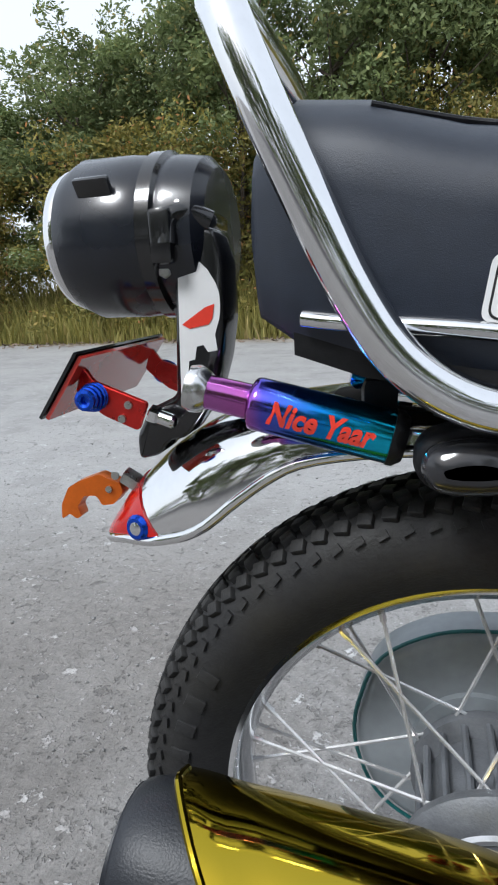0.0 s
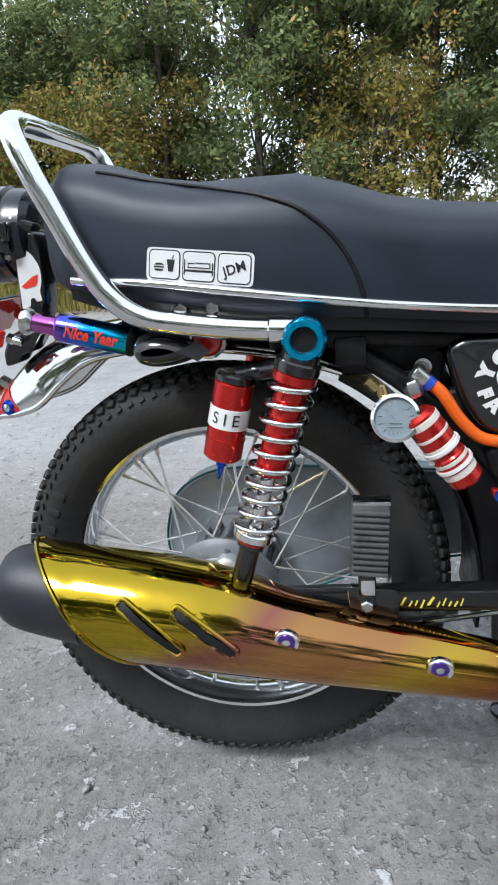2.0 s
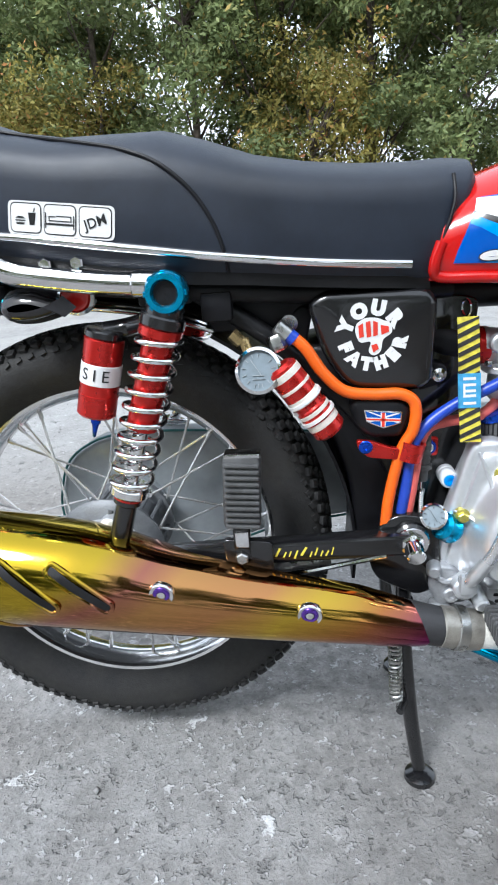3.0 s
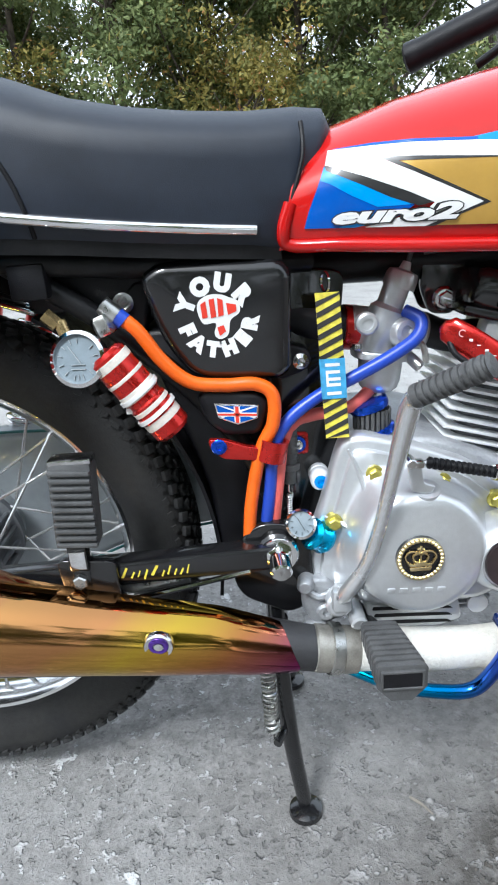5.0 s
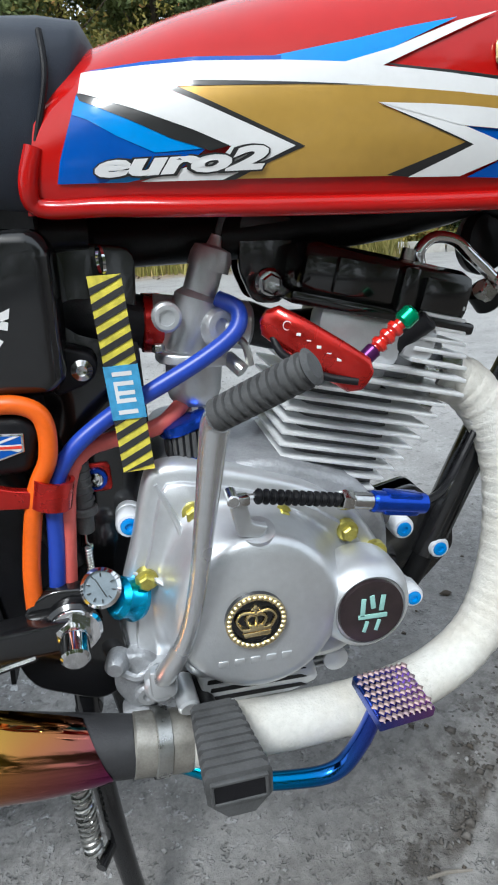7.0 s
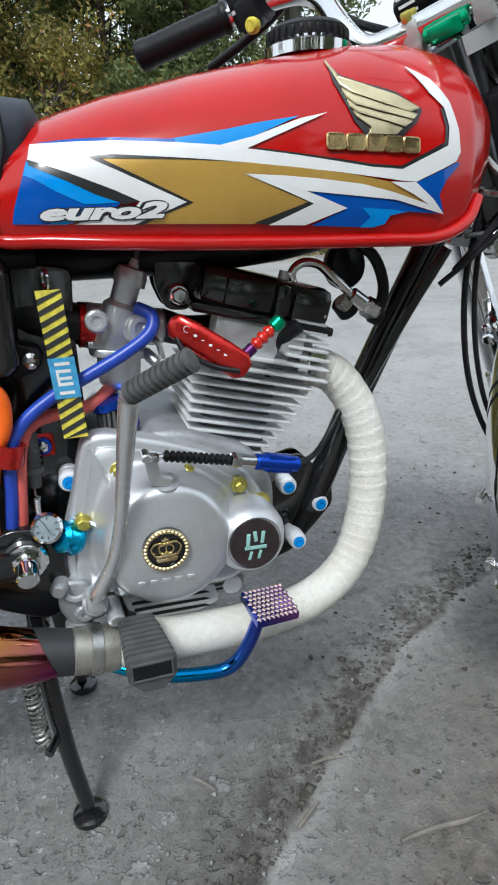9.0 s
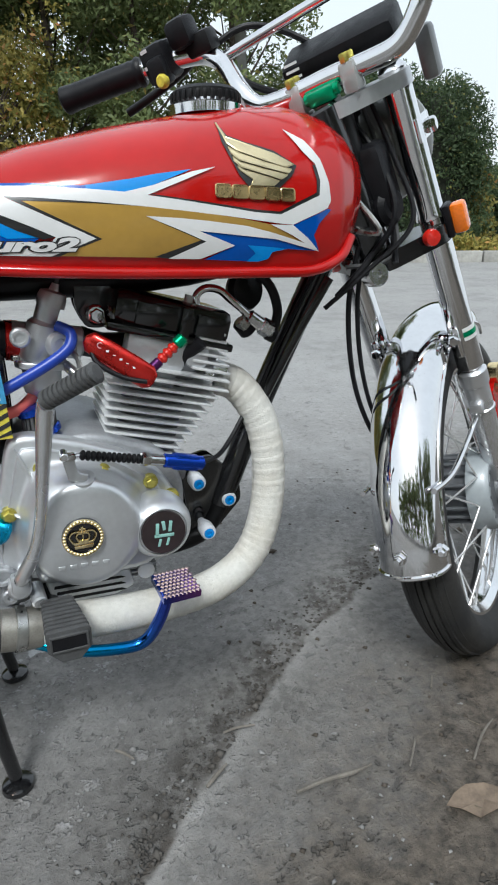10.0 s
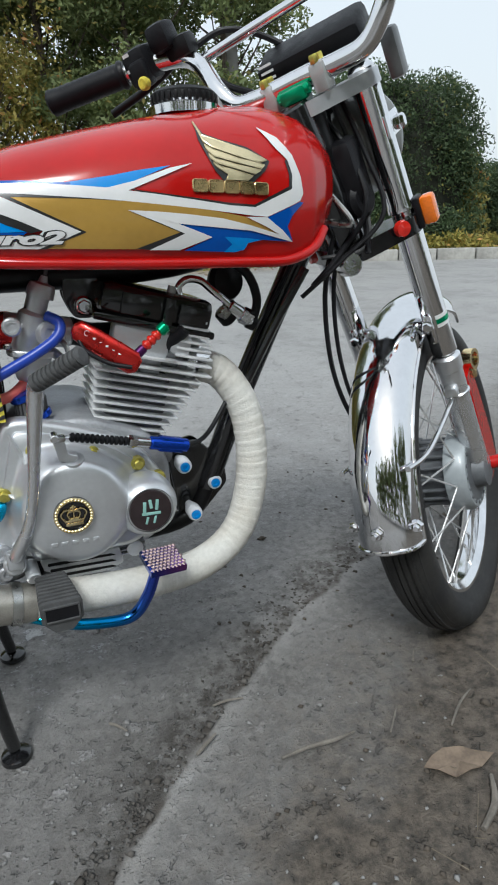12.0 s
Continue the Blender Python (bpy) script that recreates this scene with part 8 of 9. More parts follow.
    P("float_bowl", lathe([(0.0, 0.0), (0.014, 0.001), (0.0195, 0.006), (0.0220, 0.014), (0.0228, 0.038), (0.0, 0.038)], (0.506, -0.050, 0.517), (0.10, 0.05, 1), 28), ALLOY, cb_, "cast alloy float bowl")
    lip = [(0.0300 * math.copysign(abs(math.cos(a)) ** 0.7, math.cos(a)), 0.0245 * math.copysign(abs(math.sin(a)) ** 0.7, math.sin(a))) for a in np.linspace(0, 6.283, 28, endpoint=False)]
    P("bowl_flange", loft([[(0.5095 + x * k, -0.047 + y * k, z + 0.12 * x * -1) for x, y in lip] for z, k in ((0.5525, 0.97), (0.5535, 1.0), (0.5595, 1.0), (0.5605, 0.97))]), ALLOY, cb_)
    for x, y in ((0.482, -0.066), (0.528, -0.066)):
        P("bowl_screw", hexbolt((x, y, 0.566), (0, 0, 1), 0.005, 0.006), STEEL, cb_)
    P("mixture_boss", lathe([(0.011, 0), (0.011, -0.010), (0.009, -0.012), (0.006, -0.012), (0.006, -0.010), (0, -0.010)], (0.490, -0.070, 0.593), (0, 1, 0), 18), ALLOY, cb_)
    P("slide_tube", join(cyl((0.512, -0.045, 0.585), (0.527, -0.045, 0.625), 0.0135, 20), lathe([(0.0165, 0), (0.0165, 0.010), (0.0145, 0.016), (0.006, 0.018), (0.004, 0.026)], (0.5275, -0.045, 0.622), (0.35, 0, 0.94), 20)), ALLOY, cb_)
    P("throttle_cable", tube([(0.537, -0.045, 0.646), (0.548, -0.045, 0.664), (0.59, -0.04, 0.672)], 0.0025, 8), GREY_RUBBER, cb_)
    P("choke_lever", cyl((0.535, -0.06, 0.555), (0.545, -0.07, 0.545), 0.006, 10), STEEL, cb_)
    P("drain_screw", hexbolt((0.503, -0.056, 0.521), (0, -0.4, -1), 0.006, 0.010), STEEL, cb_)
    P("vent_pipe", tube([(0.536, -0.058, 0.572), (0.548, -0.066, 0.566), (0.552, -0.066, 0.548)], 0.0034, 8, 5), STEEL, cb_)
    P("inlet_ring", ring([(0.021, -0.008), (0.0235, -0.007), (0.0235, 0.007), (0.021, 0.008)], (0.480, -0.030, 0.583), (1, 0.1, -0.1), 28), RED_ANO, None, "red anodised inlet ring")
    P("inlet_boot", tube([(0.41, -0.02, 0.60), (0.44, -0.028, 0.592), (0.475, -0.03, 0.584)], [0.026, 0.024, 0.021], 18), BLACK_PLASTIC)
    P("manifold", tube([(0.558, -0.02, 0.575), (0.585, -0.014, 0.565), (0.62, -0.012, 0.560)], [0.018, 0.017, 0.020], 16), BLACK_SATIN)
    # breather filter with blue ends
    a, b = vec((0.4935, -0.062, 0.509)), vec((0.504, -0.062, 0.470))
    d = unit(b - a)
    bf = P("breather_filter", lathe([(0.016, 0.004), (0.0185, 0.005), (0.0185, 0.028), (0.016, 0.029)], a, d, 28), BLACK_PLASTIC, None, "small pleated breather filter with blue ends")
    P("filter_pleats", join(*[box(tuple(a + d * 0.017 + 0.0188 * (vec((1, 0, 0)) * math.cos(t) + vec((0, 1, 0)) * math.sin(t))), (0.0022, 0.0035, 0.022), 0.0006, Matrix.Rotation(t, 3, "Z")) for t in np.linspace(0, 6.283, 22, endpoint=False)]), GREY_RUBBER, bf)
    P("filter_end", lathe([(0.012, -0.004), (0.0205, -0.002), (0.0215, 0.002), (0.0205, 0.006), (0.018, 0.007)], a, d, 28), BLUE_ANO, bf, "blue filter end")
    P("filter_end", lathe([(0.018, 0.026), (0.0208, 0.028), (0.0208, 0.034), (0.016, 0.038), (0.009, 0.039), (0.009, 0.048), (0, 0.048)], a, d, 28), BLUE_ANO, bf, "blue filter end")
    # kick starter
    ks = P("kick_starter", tube([(0.450, -0.128, 0.322), (0.456, -0.142, 0.334), (0.474, -0.153, 0.371), (0.485, -0.162, 0.416), (0.493, -0.174, 0.470), (0.503, -0.190, 0.538), (0.506, -0.198, 0.550)], [0.0090, 0.0085, 0.0070, 0.0066, 0.0072, 0.0092, 0.0085], 16, 7, True, False, 1.0), KICK_ALLOY, None, "brushed alloy kick starter with a ribbed rubber")
    P("kick_boss", join(cyl((0.450, -0.090, 0.306), (0.450, -0.134, 0.312), 0.0135, 20, 0.003), box((0.452, -0.136, 0.322), (0.020, 0.012, 0.026), 0.004), cyl((0.466, -0.11, 0.300), (0.470, -0.140, 0.292), 0.009, 14, 0.002)), ALLOY, ks)
    a, b = vec((0.505, -0.198, 0.552)), vec((0.552, -0.236, 0.584))
    d = unit(b - a)
    L = np.linalg.norm(b - a)
    prof = [(0.010, 0)]
    for i in range(10):
        h = 0.003 + i * (L - 0.006) / 10
        prof += [(0.0102, h), (0.0102, h + 0.0030), (0.0082, h + 0.0034), (0.0082, h + 0.0052)]
    P("kick_rubber", lathe(prof + [(0.0106, L - 0.002), (0.007, L)], a, d, 22), GREY_RUBBER, ks, "ribbed grey rubber", 25)
    # front footrest
    head = vec((0.4955, -0.215, 0.299))
    heel = vec((0.4880, -0.140, 0.296))
    def ff_section(s, grow=0.0):
        """Across the footrest at s from heel to head: a flat top, steep sides and a keel below."""
        m, w, h = heel + (head - heel) * s, 0.0165 + 0.0060 * s, 0.026 + 0.008 * s
        return [tuple(m + vec((x * (w + grow), 0, z * h + grow * (z > -0.5)))) for x, z in ((-0.9, 0.0), (0.9, 0.0), (1.0, -0.10), (0.98, -0.68), (0.42, -1.12), (-0.42, -1.12), (-0.98, -0.68), (-1.0, -0.10))]
    ff = P("front_footrest", loft([ff_section(s) for s in (0.0, 0.5, 0.93)] + [ff_section(s, g) for s, g in ((0.935, 0.0016), (0.995, 0.0016), (1.0, 0.0004))]), GREY_RUBBER, None, "tapered grey rubber footrest with cross ribs", 25)
    for i in range(8):
        s = 0.06 + i * 0.108
        P("rib", loft([ff_section(s, -0.002), ff_section(s + 0.008, 0.0020), ff_section(s + 0.058, 0.0020), ff_section(s + 0.066, -0.002)]), GREY_RUBBER, ff)
    e = head + vec((0, -0.0012, 0))
    P("end_panel", loft([[tuple(e + vec((x * 0.0225, y, z * 0.034))) for x, z in ((-0.80, -0.16), (0.80, -0.16), (0.80, -0.62), (-0.80, -0.62))] for y in (0.002, -0.0006)]), BLACK_PLASTIC, ff)
    P("end_border", join(*[box(tuple(e + vec((x * 0.0225, 0, z * 0.034))), sz, 0.0006) for x, z, sz in ((0, -0.12, (0.040, 0.0035, 0.0025)), (0, -0.66, (0.040, 0.0035, 0.0025)), (-0.86, -0.39, (0.0025, 0.0035, 0.020)), (0.86, -0.39, (0.0025, 0.0035, 0.020)))]), GREY_RUBBER, ff)
    P("footrest_bar", cyl((0.470, -0.06, 0.270), tuple(heel + vec((0, -0.01, -0.014))), 0.010, 12), BLACK_SATIN, ff)
    # brake pedal, heat-coloured
    bp_ = P("brake_pedal", tube([(0.44, -0.135, 0.245), (0.50, -0.160, 0.231), (0.550, -0.166, 0.223), (0.582, -0.168, 0.226), (0.602, -0.170, 0.252), (0.614, -0.174, 0.286)], [0.006, 0.0072, 0.0075, 0.0078, 0.0076, 0.007], 14, 7), HEAT_ROD, None, "heat-blued brake pedal with a knurled pad")
    pm_ = pose(0.623, -0.182, 0.304, 10, 4, 8)
    def onp(g):
        return [tuple(pm_ @ Vector(v)) for v in g[0]], g[1]
    P("pedal_pad", onp(slab(rounded([(-0.0235, 0.006), (0.0235, 0.006), (0.0235, -0.004), (-0.0235, -0.004)], 0.002), -0.022, 0.022, 0.001)), HEAT_ROD, bp_)
    tagged(P("pad_knurl", join(*[onp(lathe([(0.0036, 0.0055), (0.0016, 0.0072), (0, 0.0074)], (-0.0205 + 0.0050 * i + (0.0025 if j % 2 else 0), -0.0195 + 0.0056 * j, 0), (0, 0, 1), 4)) for i in range(9) for j in range(8)]), pm("knurled_bronze_steel", (0.40, 0.30, 0.28), 0.45, 0.7, var=0.3, scale=50, second=(0.24, 0.18, 0.22)), bp_, "knurled rosy bronze pad"), kind="stuff")


build_engine()


# ---- front end, turned to the left about the steering axis ----
STEM = Vector((0.8864, -0.043, 0.8397))
RAKE = radians(23.94)
AXIS = Vector((-math.sin(RAKE), 0, math.cos(RAKE)))
FWD = Vector((math.cos(RAKE), 0, math.sin(RAKE)))
STEER = Matrix.Rotation(radians(40.32), 3, AXIS)


def fp(h, f, y):
    """A place in the front end's own frame: up the steering axis, forwards, to the left."""
    return vec(STEM + STEER @ (AXIS * h + FWD * f + Vector((0, y, 0))))


def fd(h, f, y):
    return unit(fp(h, f, y) - fp(0, 0, 0))


FTURN = Matrix((STEER @ FWD, STEER @ Vector((0, 1, 0)), STEER @ AXIS)).transposed()
OFF, WIDE, AXLE = 0.0537, 0.0655, -0.6553


def build_front():
    o = fp(AXLE, OFF, 0)
    R = 0.281
    fw_ = wheel("front_wheel", tuple(o), R, 0.041, 0.217, STEER @ Matrix.Identity(3), "rib", "cast alloy front hub with chrome spokes and ribbed tyre")
    side = fd(0, 0, 1)
    P("brake_drum", lathe([(0.02, -0.008), (0.066, -0.006), (0.072, 0.002), (0.072, 0.03), (0.05, 0.034)], o - side * 0.052, side, 36), GREY_CASE, None, "grey drum brake panel")
    P("speed_drive", lathe([(0.012, -0.012), (0.028, -0.010), (0.03, 0.0), (0.03, 0.008)], o - side * 0.052, side, 26), GREY_CASE)
    for s in (-1, 1):
        y = s * WIDE
        leg = P("fork_leg", join(cyl(fp(-0.425, OFF, y), fp(-0.672, OFF, y), 0.0195, 24, 0.003), cyl(fp(-0.417, OFF, y), fp(-0.447, OFF, y), 0.0222, 24, 0.004), cyl(fp(-0.485, OFF, y), fp(-0.495, OFF, y), 0.0215, 24, 0.003), box(tuple(fp(AXLE, OFF + 0.004, y)), (0.04, 0.03, 0.045), 0.010, FTURN), box(tuple(fp(-0.475, OFF - 0.022, y)), (0.022, 0.02, 0.02), 0.004, FTURN)), KICK_ALLOY, None, "telescopic fork leg with polished tube and cast slider")
        P("fork_tube", cyl(fp(0.006, OFF, y), fp(-0.43, OFF, y), 0.0165, 28, 0.002), CHROME, leg, "polished chrome fork tube")
        P("fork_cover", lathe([(0.0165, 0.0), (0.0188, 0.002), (0.0188, 0.156), (0.0200, 0.160), (0.0200, 0.166), (0.0168, 0.168)], fp(-0.012, OFF, y), fd(-1, 0, 0), 32), CHROME, leg, "polished chrome fork cover")
        P("fork_shroud", lathe([(0.0168, 0.0), (0.0196, 0.003), (0.0198, 0.206), (0.0170, 0.209)], fp(-0.205, OFF, y), fd(-1, 0, 0), 32), CHROME, leg, "chrome lower fork sleeve")
        P("fork_cap", lathe([(0.017, 0), (0.018, 0.004), (0.014, 0.010), (0.008, 0.013), (0, 0.013)], fp(0.004, OFF, y), fd(1, 0, 0), 20), CHROME, leg)
        P("reflector", join(lathe([(0.011, 0), (0.012, 0.004), (0.010, 0.010), (0, 0.012)], fp(-0.193, 0.014, y * 0.95) + vec(side) * s * 0.006, side * s + fd(0, -0.6, 0), 22)), RED_LENS, leg, "red cap")
        ind = P("turn_signal", box(tuple(fp(-0.189, 0.058, y * 1.54)), (0.022, 0.020, 0.040), 0.005, FTURN), AMBER_LENS, None, "amber front turn signal")
        P("stalk", join(cyl(fp(-0.192, OFF, y), fp(-0.192, 0.056, y * 1.36), 0.009, 12), box(tuple(fp(-0.189, 0.057, y * 1.34)), (0.026, 0.010, 0.044), 0.004, FTURN)), BLACK_PLASTIC, ind)
    P("fork_sticker", slab_on(fp(-0.352, OFF, -WIDE), 0.0202), WHITE_DECAL, None, "small white and green sticker")
    P("fork_sticker_bars", slab_on(fp(-0.352, OFF, -WIDE), 0.0206, 0.008), GREEN_ANO)
    # red sleeve ahead of the slider with its brass clamp
    P("red_guard", join(loft([[tuple(fp(h, OFF + f, -WIDE * 1.1 + y)) for f, y in ((a, -0.010), (b, -0.008), (b, 0.008), (a, 0.010))] for h, a, b in ((-0.478, 0.024, 0.066), (-0.53, 0.020, 0.072), (-0.61, 0.012, 0.078), (-0.675, 0.000, 0.074), (-0.682, 0.004, 0.066))]), cyl(fp(-0.655, OFF + 0.012, -WIDE), fp(-0.655, OFF + 0.02, -WIDE - 0.034), 0.012, 14, 0.002)), RED_PAINT, None, "red painted fork guard")
    P("brass_clamp", join(ring([(0.012, -0.008), (0.018, -0.008), (0.018, 0.008), (0.012, 0.008)], fp(-0.470, OFF + 0.068, -WIDE * 1.25), fd(0, 0.2, 1), 20), box(tuple(fp(-0.494, OFF + 0.070, -WIDE * 1.15)), (0.014, 0.022, 0.026), 0.004, FTURN)), GOLD, None, "brass-coloured clamp")
    P("red_flick", tube([fp(-0.40, OFF + 0.03, -WIDE), fp(-0.375, OFF + 0.05, -WIDE * 0.95), fp(-0.37, OFF + 0.062, -WIDE * 0.9)], 0.003, 8), RED_PAINT)
    # yokes
    P("top_yoke", join(loft([[tuple(fp(h, f, y)) for f, y in rounded([(-0.030, -0.022), (OFF - 0.018, -WIDE - 0.020), (OFF + 0.024, -WIDE - 0.018), (OFF + 0.022, -0.04), (0.02, 0), (OFF + 0.022, 0.04), (OFF + 0.024, WIDE + 0.018), (OFF - 0.018, WIDE + 0.020), (-0.030, 0.022)], 0.014, 4)] for h in (-0.014, 0.004)]), lathe([(0.018, 0.0), (0.018, 0.008), (0.014, 0.014), (0, 0.014)], fp(0.004, -0.004, 0), fd(1, 0, 0), 6)), ALLOY, None, "cast alloy top fork yoke")
    P("lower_yoke", join(loft([[tuple(fp(h, f, y)) for f, y in rounded([(-0.024, -0.020), (OFF - 0.016, -WIDE - 0.021), (OFF + 0.020, -WIDE - 0.020), (OFF + 0.004, 0), (OFF + 0.020, WIDE + 0.020), (OFF - 0.016, WIDE + 0.021), (-0.024, 0.020)], 0.014, 4)] for h in (-0.212, -0.188)])), BLACK_GLOSS, None, "black lower fork yoke")
    P("steering_stem", cyl(fp(-0.2, -0.004, 0), fp(0.0, -0.004, 0), 0.023, 20), BLACK_SATIN)
    P("steering_lock", join(lathe([(0.017, 0), (0.017, 0.016), (0.014, 0.019), (0.005, 0.019), (0.005, 0.016), (0, 0.016)], vec((0.944, -0.062, 0.640)), fd(0.1, -0.6, -0.7), 22)), CHROME_WORN, None, "steel steering lock")
    # handlebar on two clear risers, with a green damper between them
    half = [(0.030, -0.004, 0.02), (0.030, -0.010, 0.055), (0.036, -0.014, 0.084), (0.062, -0.006, 0.105), (0.098, 0.022, 0.130), (0.118, 0.028, 0.155), (0.128, 0.016, 0.190), (0.133, 0.002, 0.225), (0.140, -0.026, 0.300)]
    right = [(0.030, -0.002, 0.02), (0.028, 0.0, 0.060), (0.032, 0.0, 0.098), (0.060, 0.004, 0.128), (0.100, 0.018, 0.150), (0.125, 0.024, 0.175), (0.132, 0.012, 0.205), (0.137, 0.0, 0.240), (0.142, -0.026, 0.310)]
    pts = [fp(h, f, -y) for h, f, y in reversed(right)] + [fp(h, f, y) for h, f, y in half]
    bar = P("handlebar", tube(pts, 0.0122, 16, 6), CHROME, None, "chrome handlebar turned to the left")
    P("crossbar", cyl(fp(0.104, 0.028, 0.128), fp(0.112, 0.028, -0.128), 0.0065, 12), CHROME, bar)
    for s in (-1, 1):
        P("riser", join(box(tuple(fp(0.022, -0.004, s * 0.036)), (0.030, 0.020, 0.034), 0.004, FTURN), *[cyl(fp(0.03, f, s * 0.036), fp(0.046, f, s * 0.036), 0.005, 8) for f in (-0.014, 0.006)]), CLEAR, bar, "clear riser clamp")
        P("riser_bolt", join(*[hexbolt(fp(0.038, f, s * 0.036), fd(1, 0, 0), 0.006, 0.010) for f in (-0.014, 0.006)]), YELLOW_ZINC, bar)
        g0, g1 = fp(0.1345, -0.004, s * 0.240), fp(0.146, -0.045, s * 0.345)
        d = unit(g1 - g0)
        P("grip", lathe([(0.016, -0.004), (0.0185, 0.0), (0.0185, 0.003), (0.0165, 0.006)] + [(0.0162 + 0.0006 * (i % 2), 0.008 + i * 0.005) for i in range(20)] + [(0.0175, 0.111), (0.0175, 0.116), (0.014, 0.119), (0, 0.119)], g0 - d * 0.005, d, 22), BLACK_PLASTIC, bar, "black rubber grip")
    sw = P("switch_housing", join(box(tuple(fp(0.132, 0.006, 0.205)), (0.040, 0.040, 0.046), 0.008, FTURN), box(tuple(fp(0.122, -0.012, 0.200)), (0.022, 0.026, 0.034), 0.005, FTURN), box(tuple(fp(0.150, 0.016, 0.165)), (0.036, 0.034, 0.034), 0.008, FTURN)), BLACK_PLASTIC, bar, "black switch housing with white marks")
    P("switch_marks", join(box(tuple(fp(0.150, -0.0145, 0.212)), (0.001, 0.010, 0.004), 0, FTURN), box(tuple(fp(0.132, -0.0145, 0.212)), (0.001, 0.016, 0.004), 0, FTURN)), WHITE_DECAL, sw)
    P("horn_button", lathe([(0.0085, 0), (0.0085, 0.006), (0.006, 0.009), (0, 0.009)], fp(0.110, -0.020, 0.196), fd(0.1, -1, 0), 20), YELLOW, sw, "yellow horn button")
    P("lever_perch", join(box(tuple(fp(0.130, 0.026, 0.150)), (0.03, 0.04, 0.026), 0.006, FTURN), tube([fp(0.130, 0.045, 0.155), fp(0.112, 0.05, 0.22), fp(0.10, 0.02, 0.30)], [0.008, 0.006, 0.006], 10)), BLACK_SATIN, bar)
    P("green_damper", join(box(tuple(fp(0.016, -0.018, 0.0)), (0.020, 0.036, 0.018), 0.005, FTURN), cyl(fp(0.018, -0.018, -0.023), fp(0.018, -0.018, 0.023), 0.0075, 14, 0.002)), GREEN_ANO, None, "green anodised bar damper")
    P("instrument", join(box(tuple(fp(0.054, 0.064, -0.01)), (0.060, 0.15, 0.036), 0.009, FTURN @ Matrix.Rotation(radians(-22), 3, "Y")), box(tuple(fp(0.020, 0.06, 0.0)), (0.05, 0.08, 0.012), 0.003, FTURN)), BLACK_PLASTIC, None, "black instrument binnacle")
    P("instrument_slots", join(*[box(tuple(fp(0.062 - 0.008 * i, 0.0335 - 0.003 * i, 0.048 - 0.002 * i)), (0.002, 0.018, 0.003), 0, FTURN) for i in range(3)]), WHITE_DECAL)
    P("mirror_stem", tube([fp(0.128, 0.02, -0.16), fp(0.16, 0.02, -0.15), fp(0.30, 0.02, -0.12)], 0.004, 10), BLACK_GLOSS)
    P("headlamp_cowl", box(tuple(fp(0.010, 0.050, -0.112)), (0.028, 0.020, 0.058), 0.007, FTURN), pm("grey_translucent_cowl", (0.13, 0.135, 0.135), 0.35, 0, var=0.15, scale=20, coat=0.2), None, "grey plastic fly-screen end")
    hl = P("headlamp", lathe([(0.0, -0.066), (0.034, -0.061), (0.060, -0.040), (0.072, -0.010), (0.075, 0.010), (0.078, 0.014), (0.078, 0.026), (0.073, 0.030)], fp(-0.074, 0.098, 0.0), fd(-0.30, 1, 0), 44), pm("grey_lamp_shell", (0.21, 0.215, 0.205), 0.25, 0.3, var=0.15, scale=12, coat=0.4), None, "round grey headlamp shell")
    P("headlamp_glass", lathe([(0.074, 0.026), (0.052, 0.040), (0.026, 0.047), (0, 0.048)], fp(-0.074, 0.098, 0.0), fd(-0.30, 1, 0), 40), CLEAR, hl)
    for s in (-1, 1):
        P("headlamp_ear", join(box(tuple(fp(-0.068, 0.070, s * 0.080)), (0.06, 0.006, 0.03), 0.003, FTURN), hexbolt(fp(-0.072, 0.092, s * 0.080), fd(0, 0, s), 0.010, 0.012)), CHROME)
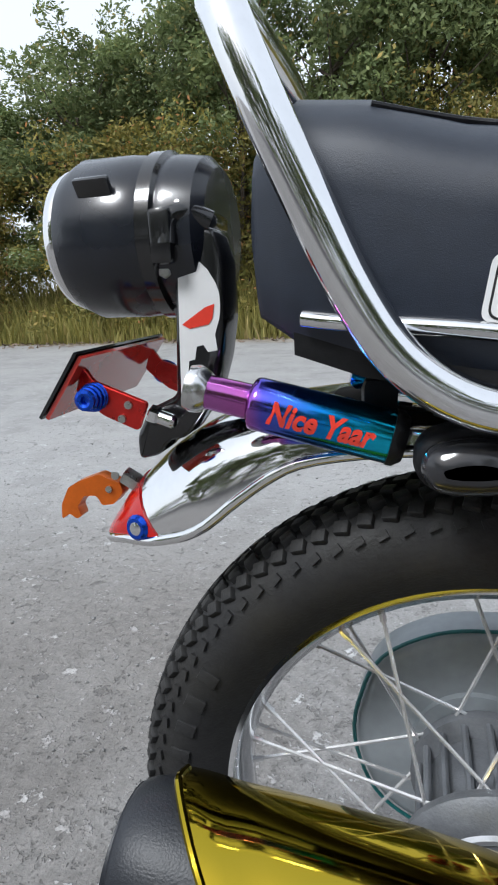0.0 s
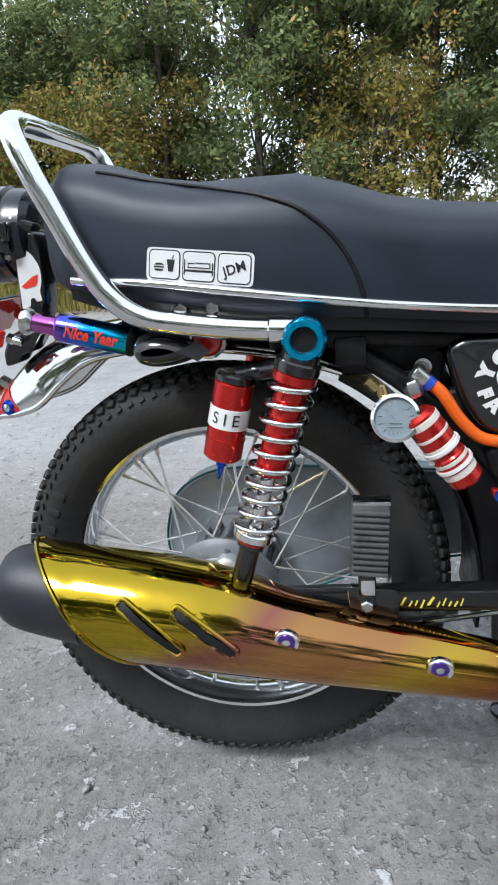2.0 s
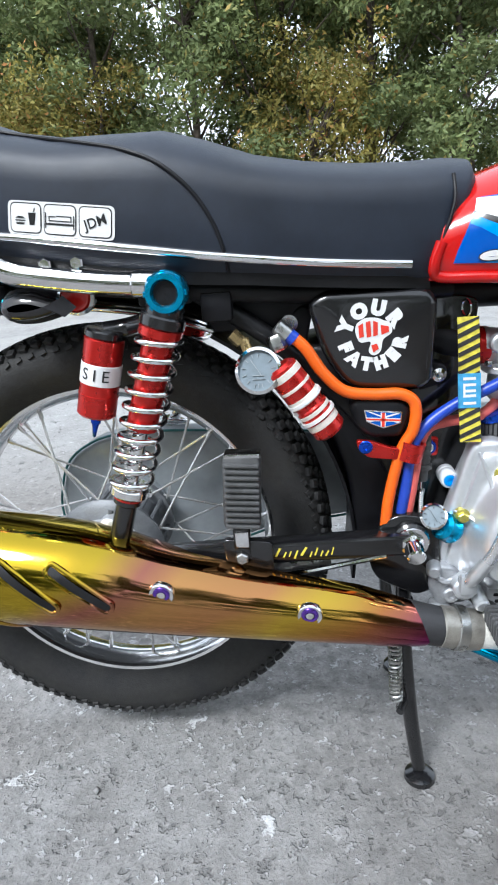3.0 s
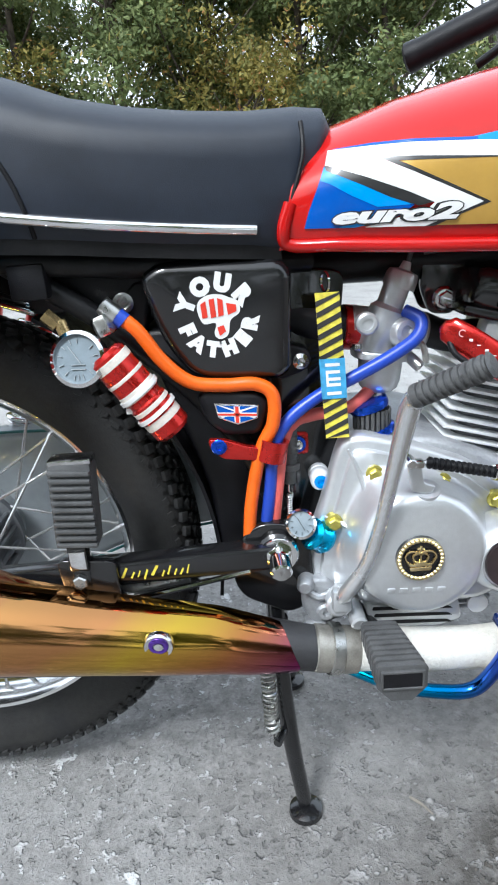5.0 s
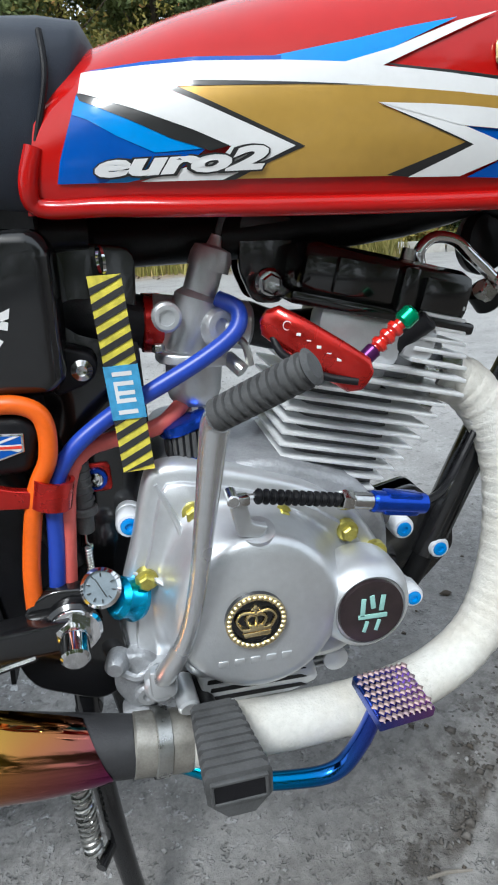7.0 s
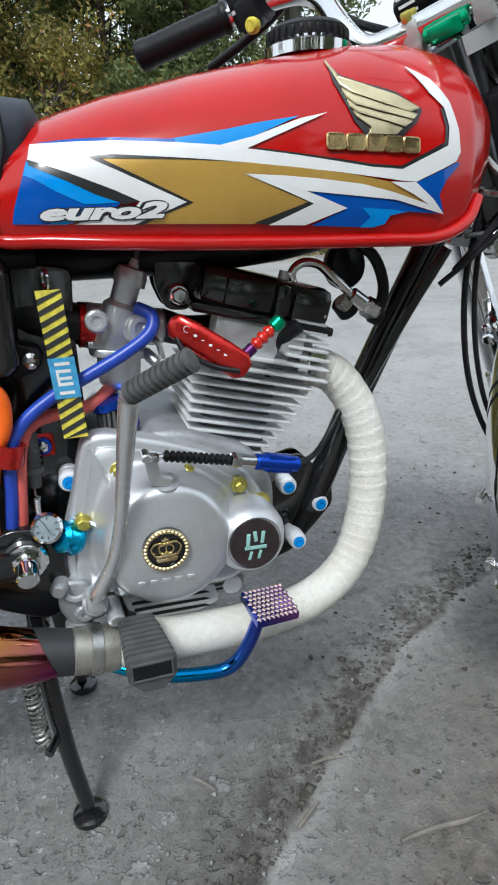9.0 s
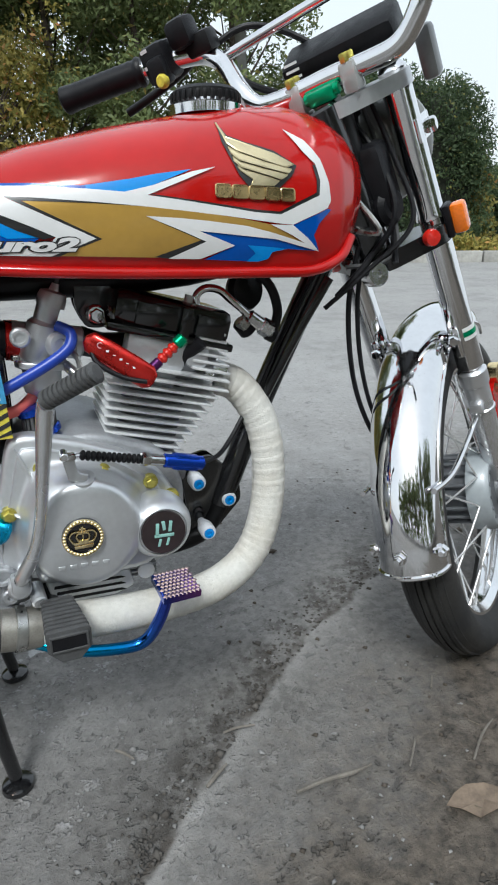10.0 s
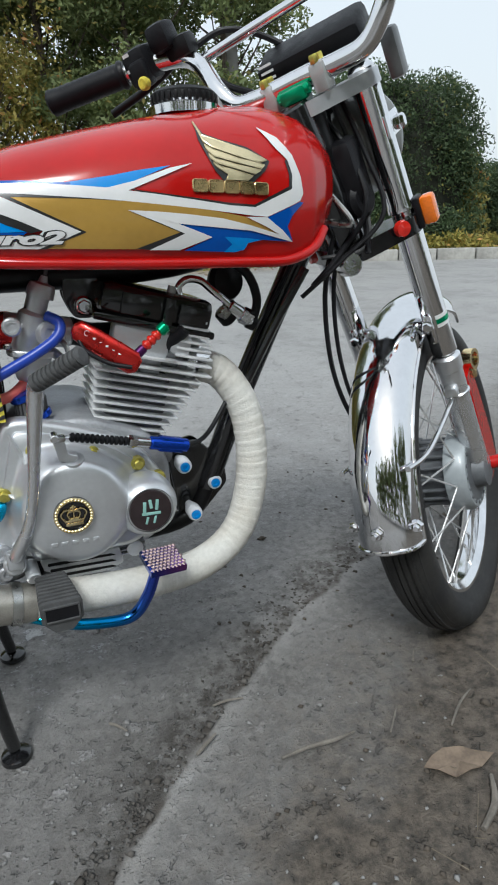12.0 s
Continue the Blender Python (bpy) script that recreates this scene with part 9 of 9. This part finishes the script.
    # cables and loom between tank and fork
    for i, (pp, r, m_) in enumerate((
        ([fp(0.02, 0.03, 0.02), fp(-0.06, 0.01, -0.03), fp(-0.14, -0.02, -0.045), (0.93, -0.075, 0.66), (0.885, -0.075, 0.615)], 0.0040, BLACK_PLASTIC),
        ([fp(0.01, 0.04, -0.03), fp(-0.08, 0.02, -0.05), fp(-0.16, -0.01, -0.06), (0.92, -0.085, 0.645), (0.87, -0.070, 0.60)], 0.0034, BLACK_PLASTIC),
        ([fp(0.0, 0.045, -0.02), fp(-0.10, 0.03, -0.03), fp(-0.19, -0.02, -0.03), (0.905, -0.06, 0.65)], 0.0030, GREY_RUBBER),
        ([fp(0.03, 0.06, 0.0), fp(-0.05, 0.05, -0.015), fp(-0.12, 0.03, -0.03), fp(-0.2, -0.03, -0.03)], 0.0045, BLACK_PLASTIC),
        ([fp(-0.02, 0.0, 0.02), fp(-0.09, -0.03, 0.0), fp(-0.15, -0.05, -0.03), (0.90, -0.05, 0.70)], 0.0035, STEEL),
        ([(0.925, -0.060, 0.685), (0.914, -0.056, 0.60), (0.928, -0.052, 0.50), (0.962, -0.046, 0.42), (1.01, -0.040, 0.36), (1.08, -0.030, 0.32)], 0.0038, BLACK_PLASTIC),
        ([(0.935, -0.055, 0.680), (0.930, -0.052, 0.60), (0.944, -0.048, 0.51), (0.975, -0.042, 0.43), (1.02, -0.036, 0.375), (1.09, -0.03, 0.335)], 0.0034, BLACK_PLASTIC),
        ([fp(0.118, 0.03, 0.155), fp(0.125, 0.06, 0.10), fp(0.09, 0.085, 0.05), fp(0.03, 0.07, 0.0), fp(-0.06, 0.04, -0.01)], 0.0042, BLACK_PLASTIC),
        ([fp(0.09, 0.03, 0.13), fp(0.06, 0.0, 0.09), fp(0.02, 0.02, 0.05), fp(-0.05, 0.02, 0.02)], 0.0045, BLACK_PLASTIC),
    )):
        P("cable", tube(pp, r, 8, 8), m_)
    P("wiring_connector", join(lathe([(0.016, 0), (0.024, 0.006), (0.0255, 0.016), (0.019, 0.022), (0, 0.023)], fp(-0.135, 0.006, -0.020), fd(0, -0.4, -1), 24), box(tuple(fp(-0.10, 0.01, 0.0)), (0.05, 0.09, 0.09), 0.012, FTURN)), BLACK_PLASTIC)
    # chrome mudguard
    A0, A1 = radians(66), radians(185.5)
    def guard(w, r):
        rows = []
        for i in range(45):
            a = A0 + (A1 - A0) * i / 44
            taper = 1.0 if i > 4 else 0.8 + 0.05 * i
            row = []
            for y, dr in ((-1.0, -0.032), (-0.975, -0.021), (-0.90, -0.011), (-0.78, -0.003), (-0.62, 0.003), (-0.42, 0.0075), (-0.20, 0.0108), (0, 0.012), (0.20, 0.0108), (0.42, 0.0075), (0.62, 0.003), (0.78, -0.003), (0.90, -0.011), (0.975, -0.021), (1.0, -0.032)):
                q = STEER @ Vector(((r + dr) * math.cos(a), y * w * taper, (r + dr) * math.sin(a)))
                row.append(tuple(o + vec(q)))
            rows.append(row)
        return rows
    outer, inner = guard(0.048, 0.319), guard(0.046, 0.3165)
    mg = P("front_mudguard", loft([a + list(reversed(b)) for a, b in zip(outer, inner)]), CHROME, None, "chrome front mudguard")
    P("mudguard_bead", join(tube([r[0] for r in outer[::2]], 0.0028, 8, 2), tube([r[-1] for r in outer[::2]], 0.0028, 8, 2), tube(outer[-1], 0.0032, 8, 2)), CHROME, mg)
    end = outer[-3]
    for j in (1, 7, 13):
        P("mudguard_bolt", join(hexbolt(vec(end[j]), unit(vec(end[j]) - o) + vec((-0.4, -0.3, 0)), 0.009, 0.010), hexbolt(vec(end[j]), unit(vec(end[j]) - o) + vec((-0.4, -0.3, 0)), 0.005, 0.018)), CHROME, mg)
    for s in (-1, 1):
        a = radians(165)
        P("mudguard_stay", tube([tuple(o + vec(STEER @ Vector((0.319 * math.cos(a), s * 0.05, 0.319 * math.sin(a))))), tuple(o + vec(STEER @ Vector((0.24 * math.cos(radians(158)), s * 0.056, 0.24 * math.sin(radians(158)))))), tuple(fp(-0.49, OFF - 0.02, s * WIDE * 0.95))], 0.0042, 10), CHROME, mg)
        P("guard_bracket", join(box(tuple(fp(-0.36, OFF - 0.012, s * 0.062)), (0.03, 0.012, 0.05), 0.004, FTURN), hexbolt(fp(-0.35, OFF - 0.03, s * 0.06), fd(0, -1, -0.2), 0.008, 0.010)), CHROME, mg)


def slab_on(c, r=0.0160, h=0.020):
    """A curved label round the fork tube at c, on its outer side."""
    u, w, a = fd(0, -0.35, -1), fd(0, 1, -0.35), fd(1, 0, 0)
    rows = []
    for t in np.linspace(-0.9, 0.9, 9):
        d = unit(u * math.cos(t) + unit(w - u * (w @ u)) * math.sin(t))
        rows.append([tuple(c + d * r - a * h / 2), tuple(c + d * r + a * h / 2), tuple(c + d * (r - 0.0006) + a * h / 2), tuple(c + d * (r - 0.0006) - a * h / 2)])
    return loft(rows)


build_front()
